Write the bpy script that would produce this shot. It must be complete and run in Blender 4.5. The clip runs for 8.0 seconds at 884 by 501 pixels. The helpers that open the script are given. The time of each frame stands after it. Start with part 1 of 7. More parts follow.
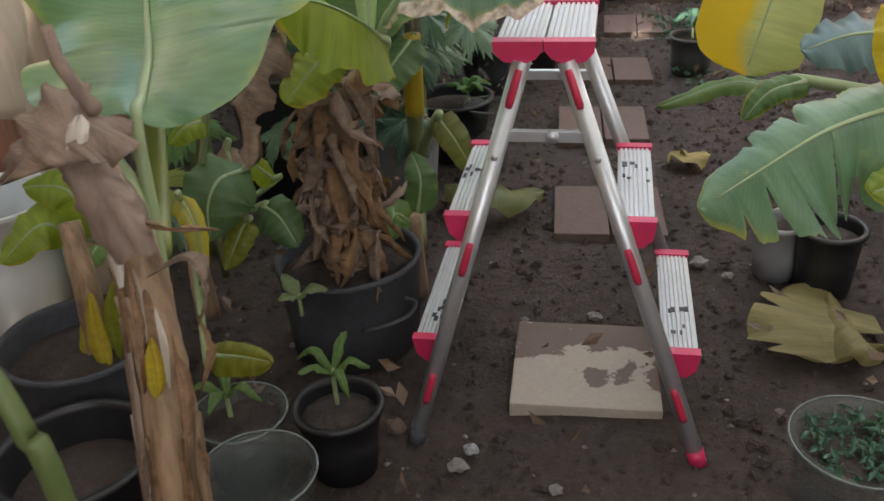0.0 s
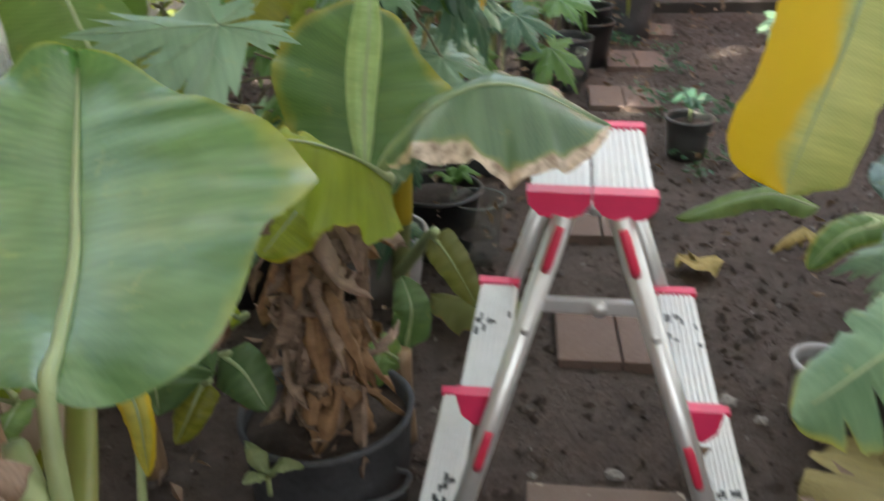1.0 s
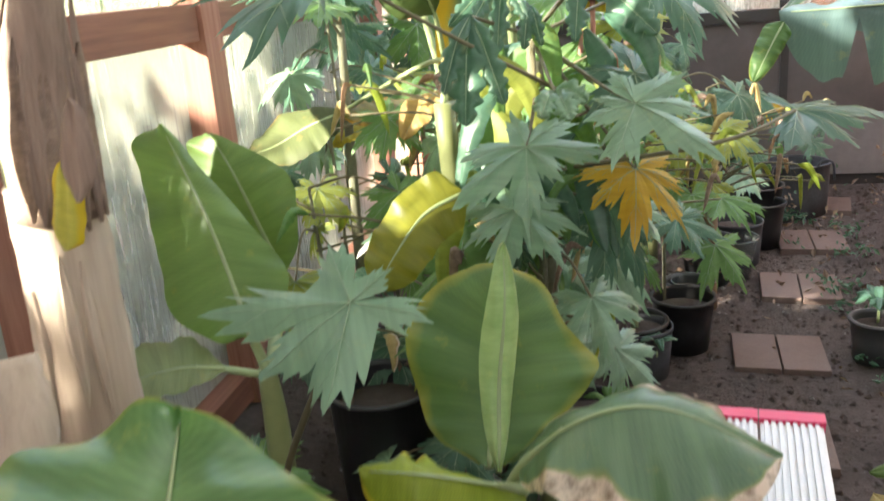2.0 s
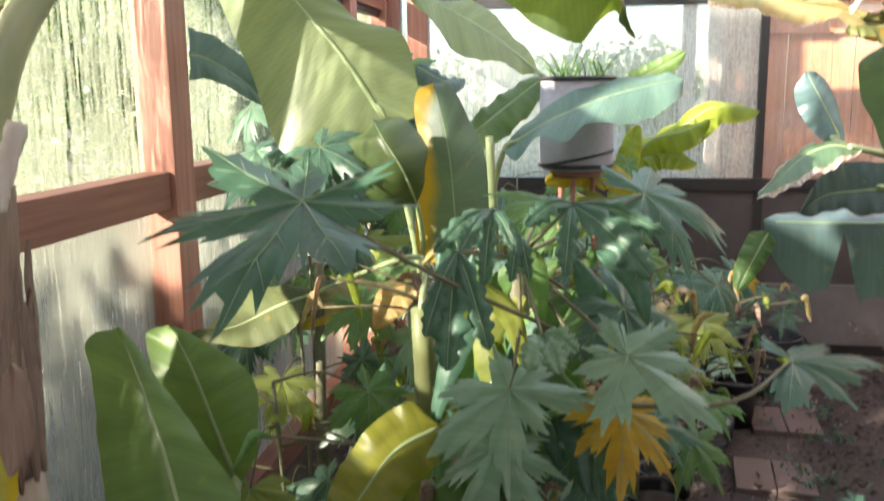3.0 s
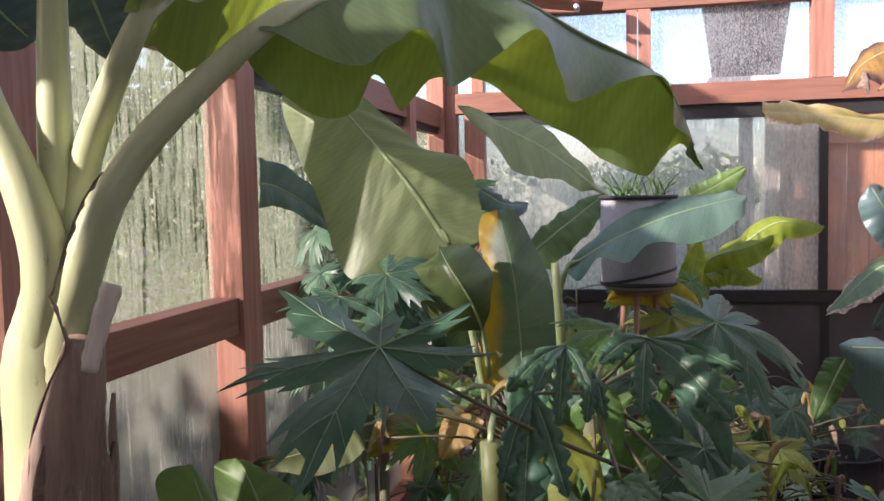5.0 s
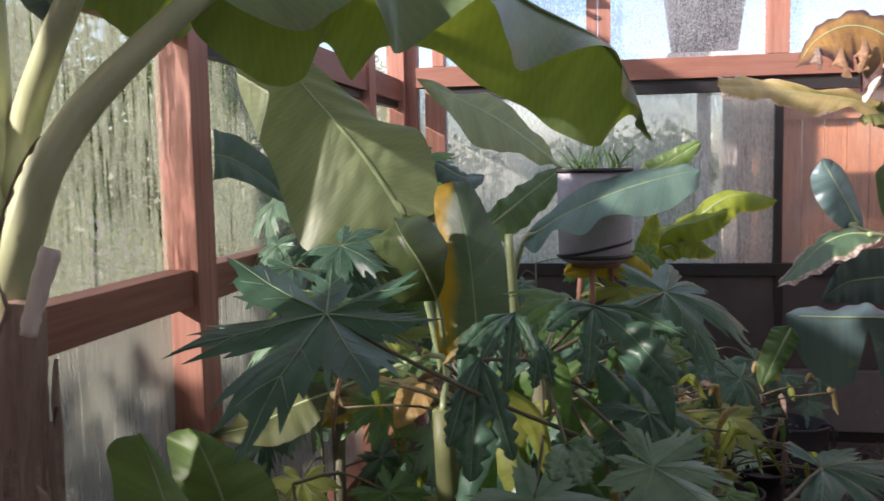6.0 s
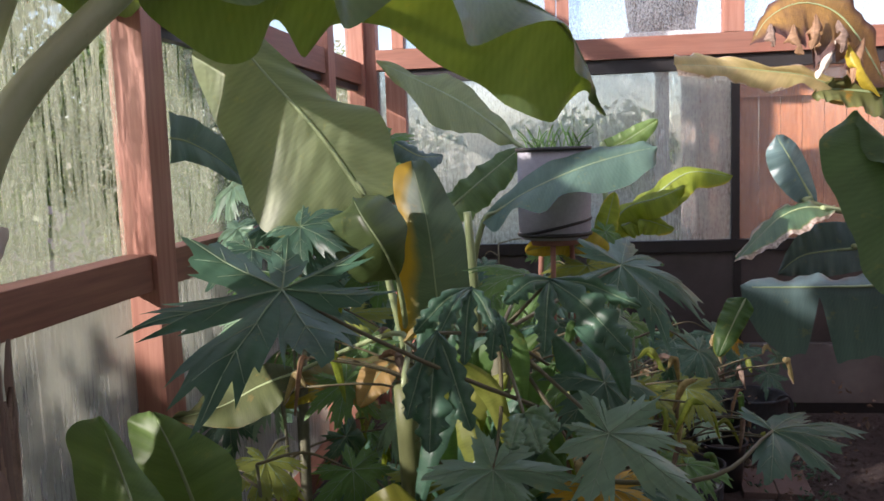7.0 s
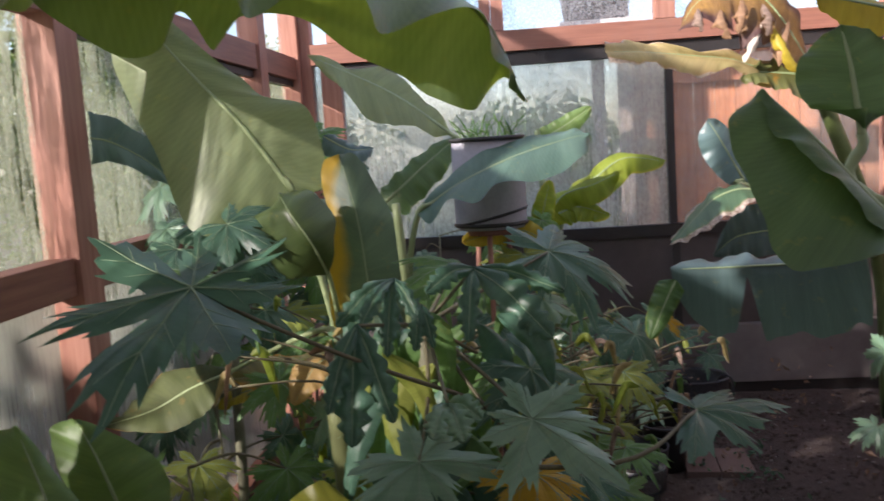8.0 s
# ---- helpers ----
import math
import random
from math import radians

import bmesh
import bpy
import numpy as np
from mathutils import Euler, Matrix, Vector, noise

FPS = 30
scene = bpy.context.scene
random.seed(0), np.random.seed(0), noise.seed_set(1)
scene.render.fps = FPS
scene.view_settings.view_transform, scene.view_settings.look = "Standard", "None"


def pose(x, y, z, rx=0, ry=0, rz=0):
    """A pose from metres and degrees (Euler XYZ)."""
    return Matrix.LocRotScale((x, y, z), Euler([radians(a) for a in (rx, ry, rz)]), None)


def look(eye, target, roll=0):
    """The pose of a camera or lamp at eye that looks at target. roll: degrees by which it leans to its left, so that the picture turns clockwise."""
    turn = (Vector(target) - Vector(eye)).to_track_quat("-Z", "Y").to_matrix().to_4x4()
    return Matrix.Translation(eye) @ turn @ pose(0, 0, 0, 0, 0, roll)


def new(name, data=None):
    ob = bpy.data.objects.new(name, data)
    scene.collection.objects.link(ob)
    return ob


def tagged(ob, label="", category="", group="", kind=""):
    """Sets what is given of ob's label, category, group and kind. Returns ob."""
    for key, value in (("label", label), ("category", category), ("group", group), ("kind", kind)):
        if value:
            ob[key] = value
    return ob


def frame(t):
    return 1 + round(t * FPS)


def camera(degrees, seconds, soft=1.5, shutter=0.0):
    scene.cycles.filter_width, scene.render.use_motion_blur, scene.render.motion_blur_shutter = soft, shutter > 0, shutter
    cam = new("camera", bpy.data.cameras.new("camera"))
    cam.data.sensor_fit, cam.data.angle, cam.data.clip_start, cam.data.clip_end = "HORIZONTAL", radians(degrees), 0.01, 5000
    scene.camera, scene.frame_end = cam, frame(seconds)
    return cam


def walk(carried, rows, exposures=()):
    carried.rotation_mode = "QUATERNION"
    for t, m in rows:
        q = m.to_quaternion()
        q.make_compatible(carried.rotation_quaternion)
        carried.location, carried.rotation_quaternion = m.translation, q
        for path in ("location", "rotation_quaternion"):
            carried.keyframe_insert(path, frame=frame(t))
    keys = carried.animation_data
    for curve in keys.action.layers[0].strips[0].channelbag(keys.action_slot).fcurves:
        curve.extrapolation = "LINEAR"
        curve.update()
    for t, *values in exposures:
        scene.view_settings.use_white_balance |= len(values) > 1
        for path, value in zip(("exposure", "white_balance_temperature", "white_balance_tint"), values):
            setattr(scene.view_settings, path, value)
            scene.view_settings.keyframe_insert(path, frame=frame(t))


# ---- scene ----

cam = camera(53.1, 8.0, soft=1.6, shutter=0.35)
PATH = [
    (0, (0.141, 0.221, 1.171), (0.001, 1.963, 0.198), -3.4),
    (0.3, (0.126, 0.308, 1.172), (0.081, 2.035, 0.168), -1.6),
    (0.5, (0.118, 0.369, 1.173), (0.16, 2.124, 0.214), 1),
    (0.7, (0.086, 0.46, 1.186), (0.147, 2.215, 0.233), -2.1),
    (1, (0.035, 0.599, 1.213), (0.004, 2.38, 0.305), -0.7),
    (1.2, (0.016, 0.63, 1.235), (-0.146, 2.428, 0.392), -0.7),
    (1.5, (-0.003, 0.656, 1.289), (-0.251, 2.485, 0.519), 0.9),
    (1.7, (0.019, 0.704, 1.311), (-0.292, 2.54, 0.59), -0.7),
    (2, (0.067, 0.788, 1.361), (-0.331, 2.655, 0.768), -4.5),
    (2.1, (0.081, 0.821, 1.378), (-0.322, 2.691, 0.792), -5.2),
    (2.2, (0.093, 0.839, 1.389), (-0.309, 2.713, 0.818), -6.1),
    (3.3, (-0.015, 0.957, 1.634), (-0.319, 2.916, 1.364), 0.7),
    (3.5, (-0.028, 0.957, 1.658), (-0.368, 2.916, 1.44), -0.3),
    (4, (-0.03, 0.941, 1.66), (-0.434, 2.894, 1.516), -1.2),
    (4.5, (-0.026, 0.942, 1.652), (-0.466, 2.888, 1.524), -1.1),
    (5.8, (0.005, 0.954, 1.615), (-0.394, 2.907, 1.447), -1.6),
    (6, (0.014, 0.941, 1.619), (-0.346, 2.899, 1.434), -1.1),
    (6.2, (0.024, 0.943, 1.622), (-0.301, 2.908, 1.432), -1.1),
    (6.5, (0.044, 0.94, 1.611), (-0.237, 2.911, 1.414), -1.6),
    (6.7, (0.047, 0.945, 1.611), (-0.216, 2.914, 1.396), -2.2),
    (7, (0.035, 0.93, 1.601), (-0.251, 2.897, 1.381), -2),
    (7.2, (0.038, 0.938, 1.608), (-0.253, 2.902, 1.375), -2.3),
    (7.5, (0.043, 0.935, 1.601), (-0.232, 2.903, 1.377), -2.8),
    (7.8, (0.073, 0.949, 1.601), (-0.163, 2.92, 1.373), -3.6),
    (8, (0.093, 0.953, 1.588), (-0.087, 2.93, 1.351), -3.7),
]
EXPOSURE = [(0, 2.78, 6500, 6), (0.5, 2.97, 6550, 3), (1.0, 3.07, 6600, 2), (1.5, 3.13, 6550, 4), (2.0, 3.06, 6550, 7), (2.2, 2.84, 6550, 9), (3.3, 2.06, 6400, 12), (3.5, 1.86, 6300, 14), (4.5, 1.32, 6200, 24), (6.0, 0.97, 6150, 23), (8.0, 1.02, 6100, 21)]
walk(cam, [(t, look(eye, target, roll)) for t, eye, target, roll in PATH], EXPOSURE)

# ---- world and light ----
world = bpy.data.worlds.new("world")
scene.world = world
world.use_nodes = True
wn = world.node_tree.nodes
sky = wn.new("ShaderNodeTexSky")
sky.sky_type, sky.sun_disc = "NISHITA", False
SUN_EL, SUN_DIR = 24.0, Vector((0.80, 0.60))
sky.sun_elevation = radians(SUN_EL)
sky.sun_rotation = math.atan2(-SUN_DIR.x, -SUN_DIR.y)
wn["Background"].inputs["Strength"].default_value = 0.15
world.node_tree.links.new(sky.outputs[0], wn["Background"].inputs["Color"])

sun = new("sun", bpy.data.lights.new("sun", "SUN"))
sun.data.energy, sun.data.angle, sun.data.color = 5.0, radians(1.2), (1.0, 0.90, 0.76)
sun_way = Vector((SUN_DIR.x, SUN_DIR.y, -math.tan(radians(SUN_EL)))).normalized()
sun.matrix_world = look(Vector((-6, -4, 8)), Vector((-6, -4, 8)) + sun_way)

# fill lamp added under the opaque roof sheet, standing in for daylight through it
roof_light = new("roof_fill", bpy.data.lights.new("roof_fill", "AREA"))
roof_light.data.shape, roof_light.data.size, roof_light.data.size_y = "RECTANGLE", 3.2, 5.6
roof_light.data.energy, roof_light.data.color = 7.3, (1.0, 0.965, 0.955)
roof_light.matrix_world = look((0.6, 3.1, 2.98), (0.6, 3.1, 0.0))

# fill lamps added behind and beside the viewer, set before made-up windows
for name, size, size_y, power, eye, to in (("south_fill", 2.6, 1.5, 4.5, (0.5, -0.94, 1.75), (0.5, 3.0, 1.4)), ("east_fill", 4.6, 1.3, 3.2, (2.24, 2.9, 1.8), (0.0, 2.9, 1.4))):
    lamp = new(name, bpy.data.lights.new(name, "AREA"))
    lamp.data.shape, lamp.data.size, lamp.data.size_y = "RECTANGLE", size, size_y
    lamp.data.energy, lamp.data.color = power, (0.97, 0.97, 1.0)
    lamp.matrix_world = look(eye, to)

# ---- materials ----


class Nodes:
    """A node material in few words."""

    def __init__(self, name):
        self.m = bpy.data.materials.new(name)
        self.m.use_nodes = True
        self.t = self.m.node_tree
        self.b = self.t.nodes["Principled BSDF"]
        self.out = self.t.nodes["Material Output"]

    def n(self, kind, **values):
        node = self.t.nodes.new("ShaderNode" + kind)
        for key, value in values.items():
            node.inputs[key.replace("_", " ")].default_value = value
        return node

    def l(self, a, b):
        self.t.links.new(a, b)

    def noise(self, scale, detail=4.0, rough=0.6, vec=None):
        node = self.n("TexNoise", Scale=scale, Detail=detail, Roughness=rough)
        if vec is not None:
            self.l(vec, node.inputs["Vector"])
        return node.outputs["Fac"]

    def coords(self, which="Object", scale=(1, 1, 1)):
        mp = self.n("Mapping")
        mp.inputs["Scale"].default_value = scale
        self.l(self.n("TexCoord").outputs[which], mp.inputs["Vector"])
        return mp.outputs[0]

    def ramp(self, fac, *stops):
        node = self.n("ValToRGB")
        e = node.color_ramp.elements
        while len(e) < len(stops):
            e.new(0.5)
        for k, (p, c) in zip(e, stops):
            k.position, k.color = p, (*c, 1) if len(c) == 3 else c
        self.l(fac, node.inputs[0])
        return node.outputs["Color"]

    def mix(self, fac, a, b, kind="MIX"):
        node = self.n("MixRGB")
        node.blend_type = kind
        for k, v in ((0, fac), (1, a), (2, b)):
            if isinstance(v, (int, float)):
                node.inputs[k].default_value = v
            elif isinstance(v, tuple):
                node.inputs[k].default_value = (*v, 1)
            else:
                self.l(v, node.inputs[k])
        return node.outputs[0]

    def math(self, op, a, b=0.0, clamp=False):
        node = self.n("Math")
        node.operation, node.use_clamp = op, clamp
        for k, v in ((0, a), (1, b)):
            if isinstance(v, (int, float)):
                node.inputs[k].default_value = v
            else:
                self.l(v, node.inputs[k])
        return node.outputs[0]

    def bump(self, height, strength=0.3, distance=0.01):
        node = self.n("Bump", Strength=strength, Distance=distance)
        self.l(height, node.inputs["Height"])
        self.l(node.outputs[0], self.b.inputs["Normal"])
        return node.outputs[0]

    def base(self, c):
        if isinstance(c, tuple):
            self.b.inputs["Base Color"].default_value = (*c, 1)
        else:
            self.l(c, self.b.inputs["Base Color"])
        return self

    def set(self, **values):
        for key, value in values.items():
            self.b.inputs[key.replace("_", " ")].default_value = value
        return self


def plain(name, c, rough=0.6, metal=0.0, var=0.25, scale=30.0, bump=0.15):
    k = Nodes(name)
    f = k.noise(scale, 5, 0.65, k.coords())
    g = k.noise(scale / 7, 3, 0.5, k.coords())
    dark, light = tuple(v * (1 - var) for v in c), tuple(min(1, v * (1 + var)) for v in c)
    k.base(k.mix(0.5, k.ramp(f, (0.3, dark), (0.7, light)), k.ramp(g, (0.3, dark), (0.7, light))))
    k.set(Roughness=rough, Metallic=metal)
    if bump:
        k.bump(f, bump, 0.004)
    return k.m


def leaf_material(name, main, second, edge=(0.45, 0.38, 0.05), edge_from=0.9, burn=0.0, veins=70.0, light=0.42, rough=0.42, blotch=0.0, one_side=0, crumple=0.0, soft=0.11, spec=0.42, wavy=0.0, glow=(1.0, 1.0, 0.42), coat=0.0):
    """A blade with side veins, uneven green, a yellowing or scorched rim and light shining through. U runs along the midrib, V across."""
    k = Nodes(name)
    uv = k.n("SeparateXYZ")
    k.l(k.n("TexCoord").outputs["UV"], uv.inputs[0])
    u, v = uv.outputs[0], uv.outputs[1]
    across = k.math("MULTIPLY", k.math("ABSOLUTE", k.math("SUBTRACT", v, 0.5)), 2.0)
    vein = k.math("SINE", k.math("MULTIPLY", k.math("SUBTRACT", u, k.math("MULTIPLY", across, 0.10)), veins * 6.283))
    vein = k.math("ADD", k.math("MULTIPLY", vein, 0.5), 0.5)
    big = k.noise(5.0, 4, 0.6, k.coords())
    fine = k.noise(55.0, 4, 0.6, k.coords())
    streak = k.math("ADD", k.math("MULTIPLY", k.noise(1.0, 2, 0.5, k.coords("UV", (11, 0.9, 1))), 0.65), k.math("MULTIPLY", k.noise(1.0, 3, 0.6, k.coords("UV", (60, 2.2, 1))), 0.35))
    green = k.mix(k.ramp(big, (0.35, (0, 0, 0)), (0.68, (1, 1, 1))), main, second)
    green = k.mix(0.5, green, k.mix(k.ramp(streak, (0.3, (0, 0, 0)), (0.7, (1, 1, 1))), tuple(x * 0.66 for x in main), tuple(min(1, x * 1.3) for x in second)))
    speck = k.ramp(k.noise(26.0, 5, 0.7, k.coords()), (0.60, (0, 0, 0)), (0.72, (0.45, 0.45, 0.45)))
    green = k.mix(speck, green, tuple(0.5 * x + 0.5 * y for x, y in zip(second, edge)))
    green = k.mix(k.math("MULTIPLY", vein, 0.05), green, tuple(min(1, x * 1.9 + 0.03) for x in second))
    reach = k.math("MULTIPLY", k.math("SUBTRACT", 0.5, v), 2.0 * one_side) if one_side else across
    rim = k.math("ADD", reach, k.math("MULTIPLY", k.math("SUBTRACT", big, 0.5), 0.9))
    tip = k.math("ADD", rim, k.math("MULTIPLY", k.math("POWER", u, 6.0), 0.25))
    half = k.math("MULTIPLY", tip, 0.5)
    col = k.mix(k.ramp(half, (min(edge_from / 2, 0.998), (0, 0, 0)), (min(edge_from / 2 + soft, 1.0), (1, 1, 1))), green, edge) if edge_from < 2 else green
    if blotch:
        spots = k.ramp(k.noise(9.0, 3, 0.6, k.coords()), (0.62 - blotch * 0.3, (0, 0, 0)), (0.74, (1, 1, 1)))
        col = k.mix(spots, col, edge)
    if burn != 0:
        scorched = k.mix(k.ramp(fine, (0.35, (0, 0, 0)), (0.6, (1, 1, 1))), (0.27, 0.19, 0.14), (0.70, 0.59, 0.50))
        col = k.mix(k.ramp(half, ((1.0 - burn) / 2, (0, 0, 0)), ((1.0 - burn) / 2 + 0.02, (1, 1, 1))), col, scorched)
    k.base(col)
    k.set(Roughness=rough)
    k.b.inputs["Specular IOR Level"].default_value = spec
    k.set(Coat_Weight=coat, Coat_Roughness=0.28)
    relief = k.math("ADD", k.math("MULTIPLY", vein, 0.22 if not (wavy or crumple) else 0.05), k.math("ADD", fine, streak))
    if wavy:
        relief = k.math("ADD", relief, k.math("MULTIPLY", k.noise(7.0, 2, 0.5, k.coords()), wavy))
    if crumple:
        relief = k.math("ADD", relief, k.math("MULTIPLY", k.noise(24.0, 3, 0.5, k.coords()), crumple))
    k.bump(relief, 0.6 if crumple else (0.4 if wavy else 0.16), 0.006 if crumple else 0.0022)
    thin = k.n("BsdfTranslucent")
    k.l(k.mix(1.0, col, glow, "MULTIPLY"), thin.inputs["Color"])
    both = k.n("MixShader")
    both.inputs[0].default_value = light
    k.l(k.b.outputs[0], both.inputs[1])
    k.l(thin.outputs[0], both.inputs[2])
    k.l(both.outputs[0], k.out.inputs[0])
    return k.m


def wood_material(name, dark, light, along=2, rough=0.62):
    k = Nodes(name)
    s = [42, 42, 42]
    s[along] = 2.2
    grain = k.noise(1.0, 6, 0.65, k.coords("Object", tuple(s)))
    wear = k.noise(3.0, 4, 0.6, k.coords())
    c = k.ramp(grain, (0.28, dark), (0.72, light))
    c = k.mix(k.ramp(wear, (0.45, (0, 0, 0)), (0.8, (0.45, 0.45, 0.45))), c, tuple(v * 0.55 + 0.05 for v in light))
    k.base(c).set(Roughness=rough)
    k.bump(grain, 0.35, 0.003)
    return k.m


M = {}
M["leaf"] = leaf_material("banana_leaf_green", (0.078, 0.150, 0.062), (0.130, 0.215, 0.090), edge_from=1.35)
M["leaf_broad"] = leaf_material("banana_leaf_broad", (0.060, 0.185, 0.068), (0.200, 0.360, 0.150), (0.40, 0.44, 0.09), edge_from=0.96, rough=0.26, spec=0.9, wavy=13.0, coat=0.5, veins=40)
M["leaf_blue"] = leaf_material("banana_leaf_bluish", (0.085, 0.150, 0.150), (0.130, 0.205, 0.205), edge_from=1.3, light=0.25, rough=0.34)
M["leaf_pale"] = leaf_material("banana_leaf_pale", (0.195, 0.255, 0.125), (0.280, 0.340, 0.180), edge_from=1.35, veins=55, light=0.45)
M["leaf_bright"] = leaf_material("banana_leaf_young", (0.120, 0.215, 0.060), (0.185, 0.290, 0.095), edge_from=1.4, light=0.45)
M["leaf_edge"] = leaf_material("banana_leaf_yellow_rim", (0.062, 0.142, 0.048), (0.120, 0.215, 0.062), (0.46, 0.40, 0.04), edge_from=0.86, soft=0.2, wavy=6.0)
M["leaf_gold"] = leaf_material("banana_leaf_golden_side", (0.105, 0.170, 0.115), (0.150, 0.220, 0.150), (0.50, 0.33, 0.03), edge_from=0.40, one_side=1, soft=0.20)
M["leaf_burnt"] = leaf_material("banana_leaf_scorched_rim", (0.052, 0.130, 0.066), (0.135, 0.235, 0.120), (0.40, 0.38, 0.08), edge_from=0.74, burn=0.20, coat=0.4, spec=0.7, rough=0.3, wavy=11.0, soft=0.09)
# sun from behind put into the colour: paler green, yellow transmitted tint
M["leaf_overhead"] = leaf_material("banana_leaf_sunlit_tint", (0.150, 0.245, 0.110), (0.225, 0.325, 0.165), (0.38, 0.30, 0.06), edge_from=1.2, light=0.50, rough=0.32, spec=0.5, wavy=5.0, glow=(1.0, 0.86, 0.14))
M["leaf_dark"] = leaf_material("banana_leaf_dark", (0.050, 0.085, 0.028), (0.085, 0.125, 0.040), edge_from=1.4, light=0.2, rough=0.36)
M["leaf_yellow"] = leaf_material("banana_leaf_yellow", (0.42, 0.33, 0.03), (0.54, 0.43, 0.05), (0.46, 0.24, 0.02), edge_from=1.1, light=0.4, blotch=0.15)
M["leaf_lemon"] = leaf_material("banana_leaf_half_yellow", (0.36, 0.37, 0.10), (0.50, 0.45, 0.09), (0.58, 0.44, 0.03), edge_from=0.62, light=0.4)
M["leaf_halfgold"] = leaf_material("banana_leaf_half_golden", (0.34, 0.40, 0.16), (0.50, 0.52, 0.24), (0.62, 0.44, 0.02), edge_from=0.02, one_side=-1, light=0.4, wavy=5.0)
M["leaf_steel"] = leaf_material("banana_leaf_steel_green", (0.080, 0.155, 0.118), (0.130, 0.215, 0.165), edge_from=1.3, light=0.28, rough=0.38, wavy=4.0)
M["leaf_mist"] = leaf_material("banana_leaf_misty", (0.105, 0.225, 0.125), (0.235, 0.350, 0.225), (0.44, 0.42, 0.10), edge_from=0.92, light=0.3, rough=0.32, wavy=9.0, soft=0.16)
# olive leaf with orange rim; green darkened in place of the shade on it
M["leaf_olive"] = leaf_material("banana_leaf_olive_shaded", (0.050, 0.066, 0.024), (0.084, 0.100, 0.038), (0.36, 0.17, 0.04), edge_from=1.0, light=0.12, rough=0.6, spec=0.2, wavy=4.0)
M["leaf_khaki_gold"] = leaf_material("banana_leaf_khaki_gold", (0.150, 0.150, 0.055), (0.260, 0.220, 0.080), (0.52, 0.27, 0.04), edge_from=0.86, light=0.4)
M["leaf_peach"] = leaf_material("banana_leaf_peach", (0.46, 0.28, 0.09), (0.58, 0.40, 0.16), (0.42, 0.16, 0.03), edge_from=1.0, light=0.4)
M["leaf_khaki"] = leaf_material("banana_leaf_khaki", (0.17, 0.145, 0.060), (0.30, 0.25, 0.105), (0.13, 0.08, 0.04), edge_from=1.0, light=0.2, rough=0.65, crumple=1.6)
M["leaf_lime"] = leaf_material("banana_leaf_lime", (0.185, 0.275, 0.030), (0.340, 0.410, 0.055), (0.52, 0.44, 0.05), edge_from=0.92, light=0.5, wavy=5.0)
M["leaf_slate"] = leaf_material("banana_leaf_slate", (0.062, 0.105, 0.112), (0.105, 0.160, 0.165), edge_from=1.4, light=0.25, rough=0.36)
M["leaf_mustard"] = leaf_material("banana_leaf_mustard", (0.14, 0.165, 0.018), (0.25, 0.250, 0.030), (0.40, 0.31, 0.02), edge_from=1.1, light=0.35)
M["leaf_rust"] = leaf_material("banana_leaf_rusty", (0.12, 0.060, 0.030), (0.36, 0.22, 0.12), (0.08, 0.04, 0.02), edge_from=1.0, veins=40, light=0.15, rough=0.6, crumple=2.0)
M["leaf_hood"] = leaf_material("banana_leaf_bleached_hood", (0.085, 0.040, 0.026), (0.34, 0.195, 0.045), (0.085, 0.042, 0.036), edge_from=0.56, light=0.2, rough=0.6, crumple=2.6, soft=0.18)
M["leaf_straw"] = leaf_material("banana_leaf_straw", (0.30, 0.27, 0.10), (0.50, 0.38, 0.18), (0.46, 0.24, 0.10), edge_from=0.86, light=0.25, burn=0.06, wavy=5.0)
M["leaf_turning"] = leaf_material("banana_leaf_turning", (0.125, 0.150, 0.050), (0.195, 0.205, 0.075), (0.50, 0.24, 0.03), edge_from=1.02, blotch=0.03)
M["leaf_dead"] = leaf_material("banana_leaf_withered", (0.066, 0.038, 0.026), (0.35, 0.255, 0.195), (0.07, 0.036, 0.020), edge_from=0.94, veins=40, light=0.15, rough=0.7, crumple=3.4)
M["leaf_ochre"] = leaf_material("banana_leaf_dry_ochre", (0.26, 0.20, 0.07), (0.40, 0.31, 0.12), (0.14, 0.08, 0.04), edge_from=1.0, light=0.2, rough=0.7, blotch=0.1, crumple=2.0)
M["papaya"] = leaf_material("papaya_leaf_green", (0.050, 0.125, 0.082), (0.085, 0.180, 0.118), edge_from=3.0, veins=0, light=0.33, rough=0.36, wavy=6.0, spec=0.5)
M["papaya_light"] = leaf_material("papaya_leaf_fresh", (0.090, 0.200, 0.055), (0.150, 0.280, 0.085), edge_from=3.0, veins=0, light=0.42, rough=0.5)
M["papaya_grey"] = leaf_material("papaya_leaf_greyish", (0.125, 0.245, 0.150), (0.210, 0.345, 0.220), edge_from=3.0, veins=0, light=0.33, rough=0.32, wavy=8.0, spec=0.65, coat=0.3)
M["papaya_lime"] = leaf_material("papaya_leaf_lime", (0.20, 0.27, 0.05), (0.33, 0.36, 0.08), edge_from=3.0, veins=0, light=0.45, rough=0.5)
M["papaya_yellow"] = leaf_material("papaya_leaf_yellow", (0.48, 0.28, 0.02), (0.58, 0.38, 0.03), (0.35, 0.15, 0.02), edge_from=3.0, veins=0, light=0.4)
M["leaf_new"] = leaf_material("banana_leaf_unrolling", (0.20, 0.34, 0.12), (0.38, 0.50, 0.24), (0.50, 0.48, 0.12), edge_from=1.0, light=0.3, rough=0.3, wavy=6.0)
M["vein"] = plain("leaf_vein_pale", (0.23, 0.33, 0.19), 0.55, var=0.1, bump=0)
M["rib"] = plain("midrib_green", (0.26, 0.33, 0.16), 0.42, var=0.15, bump=0)
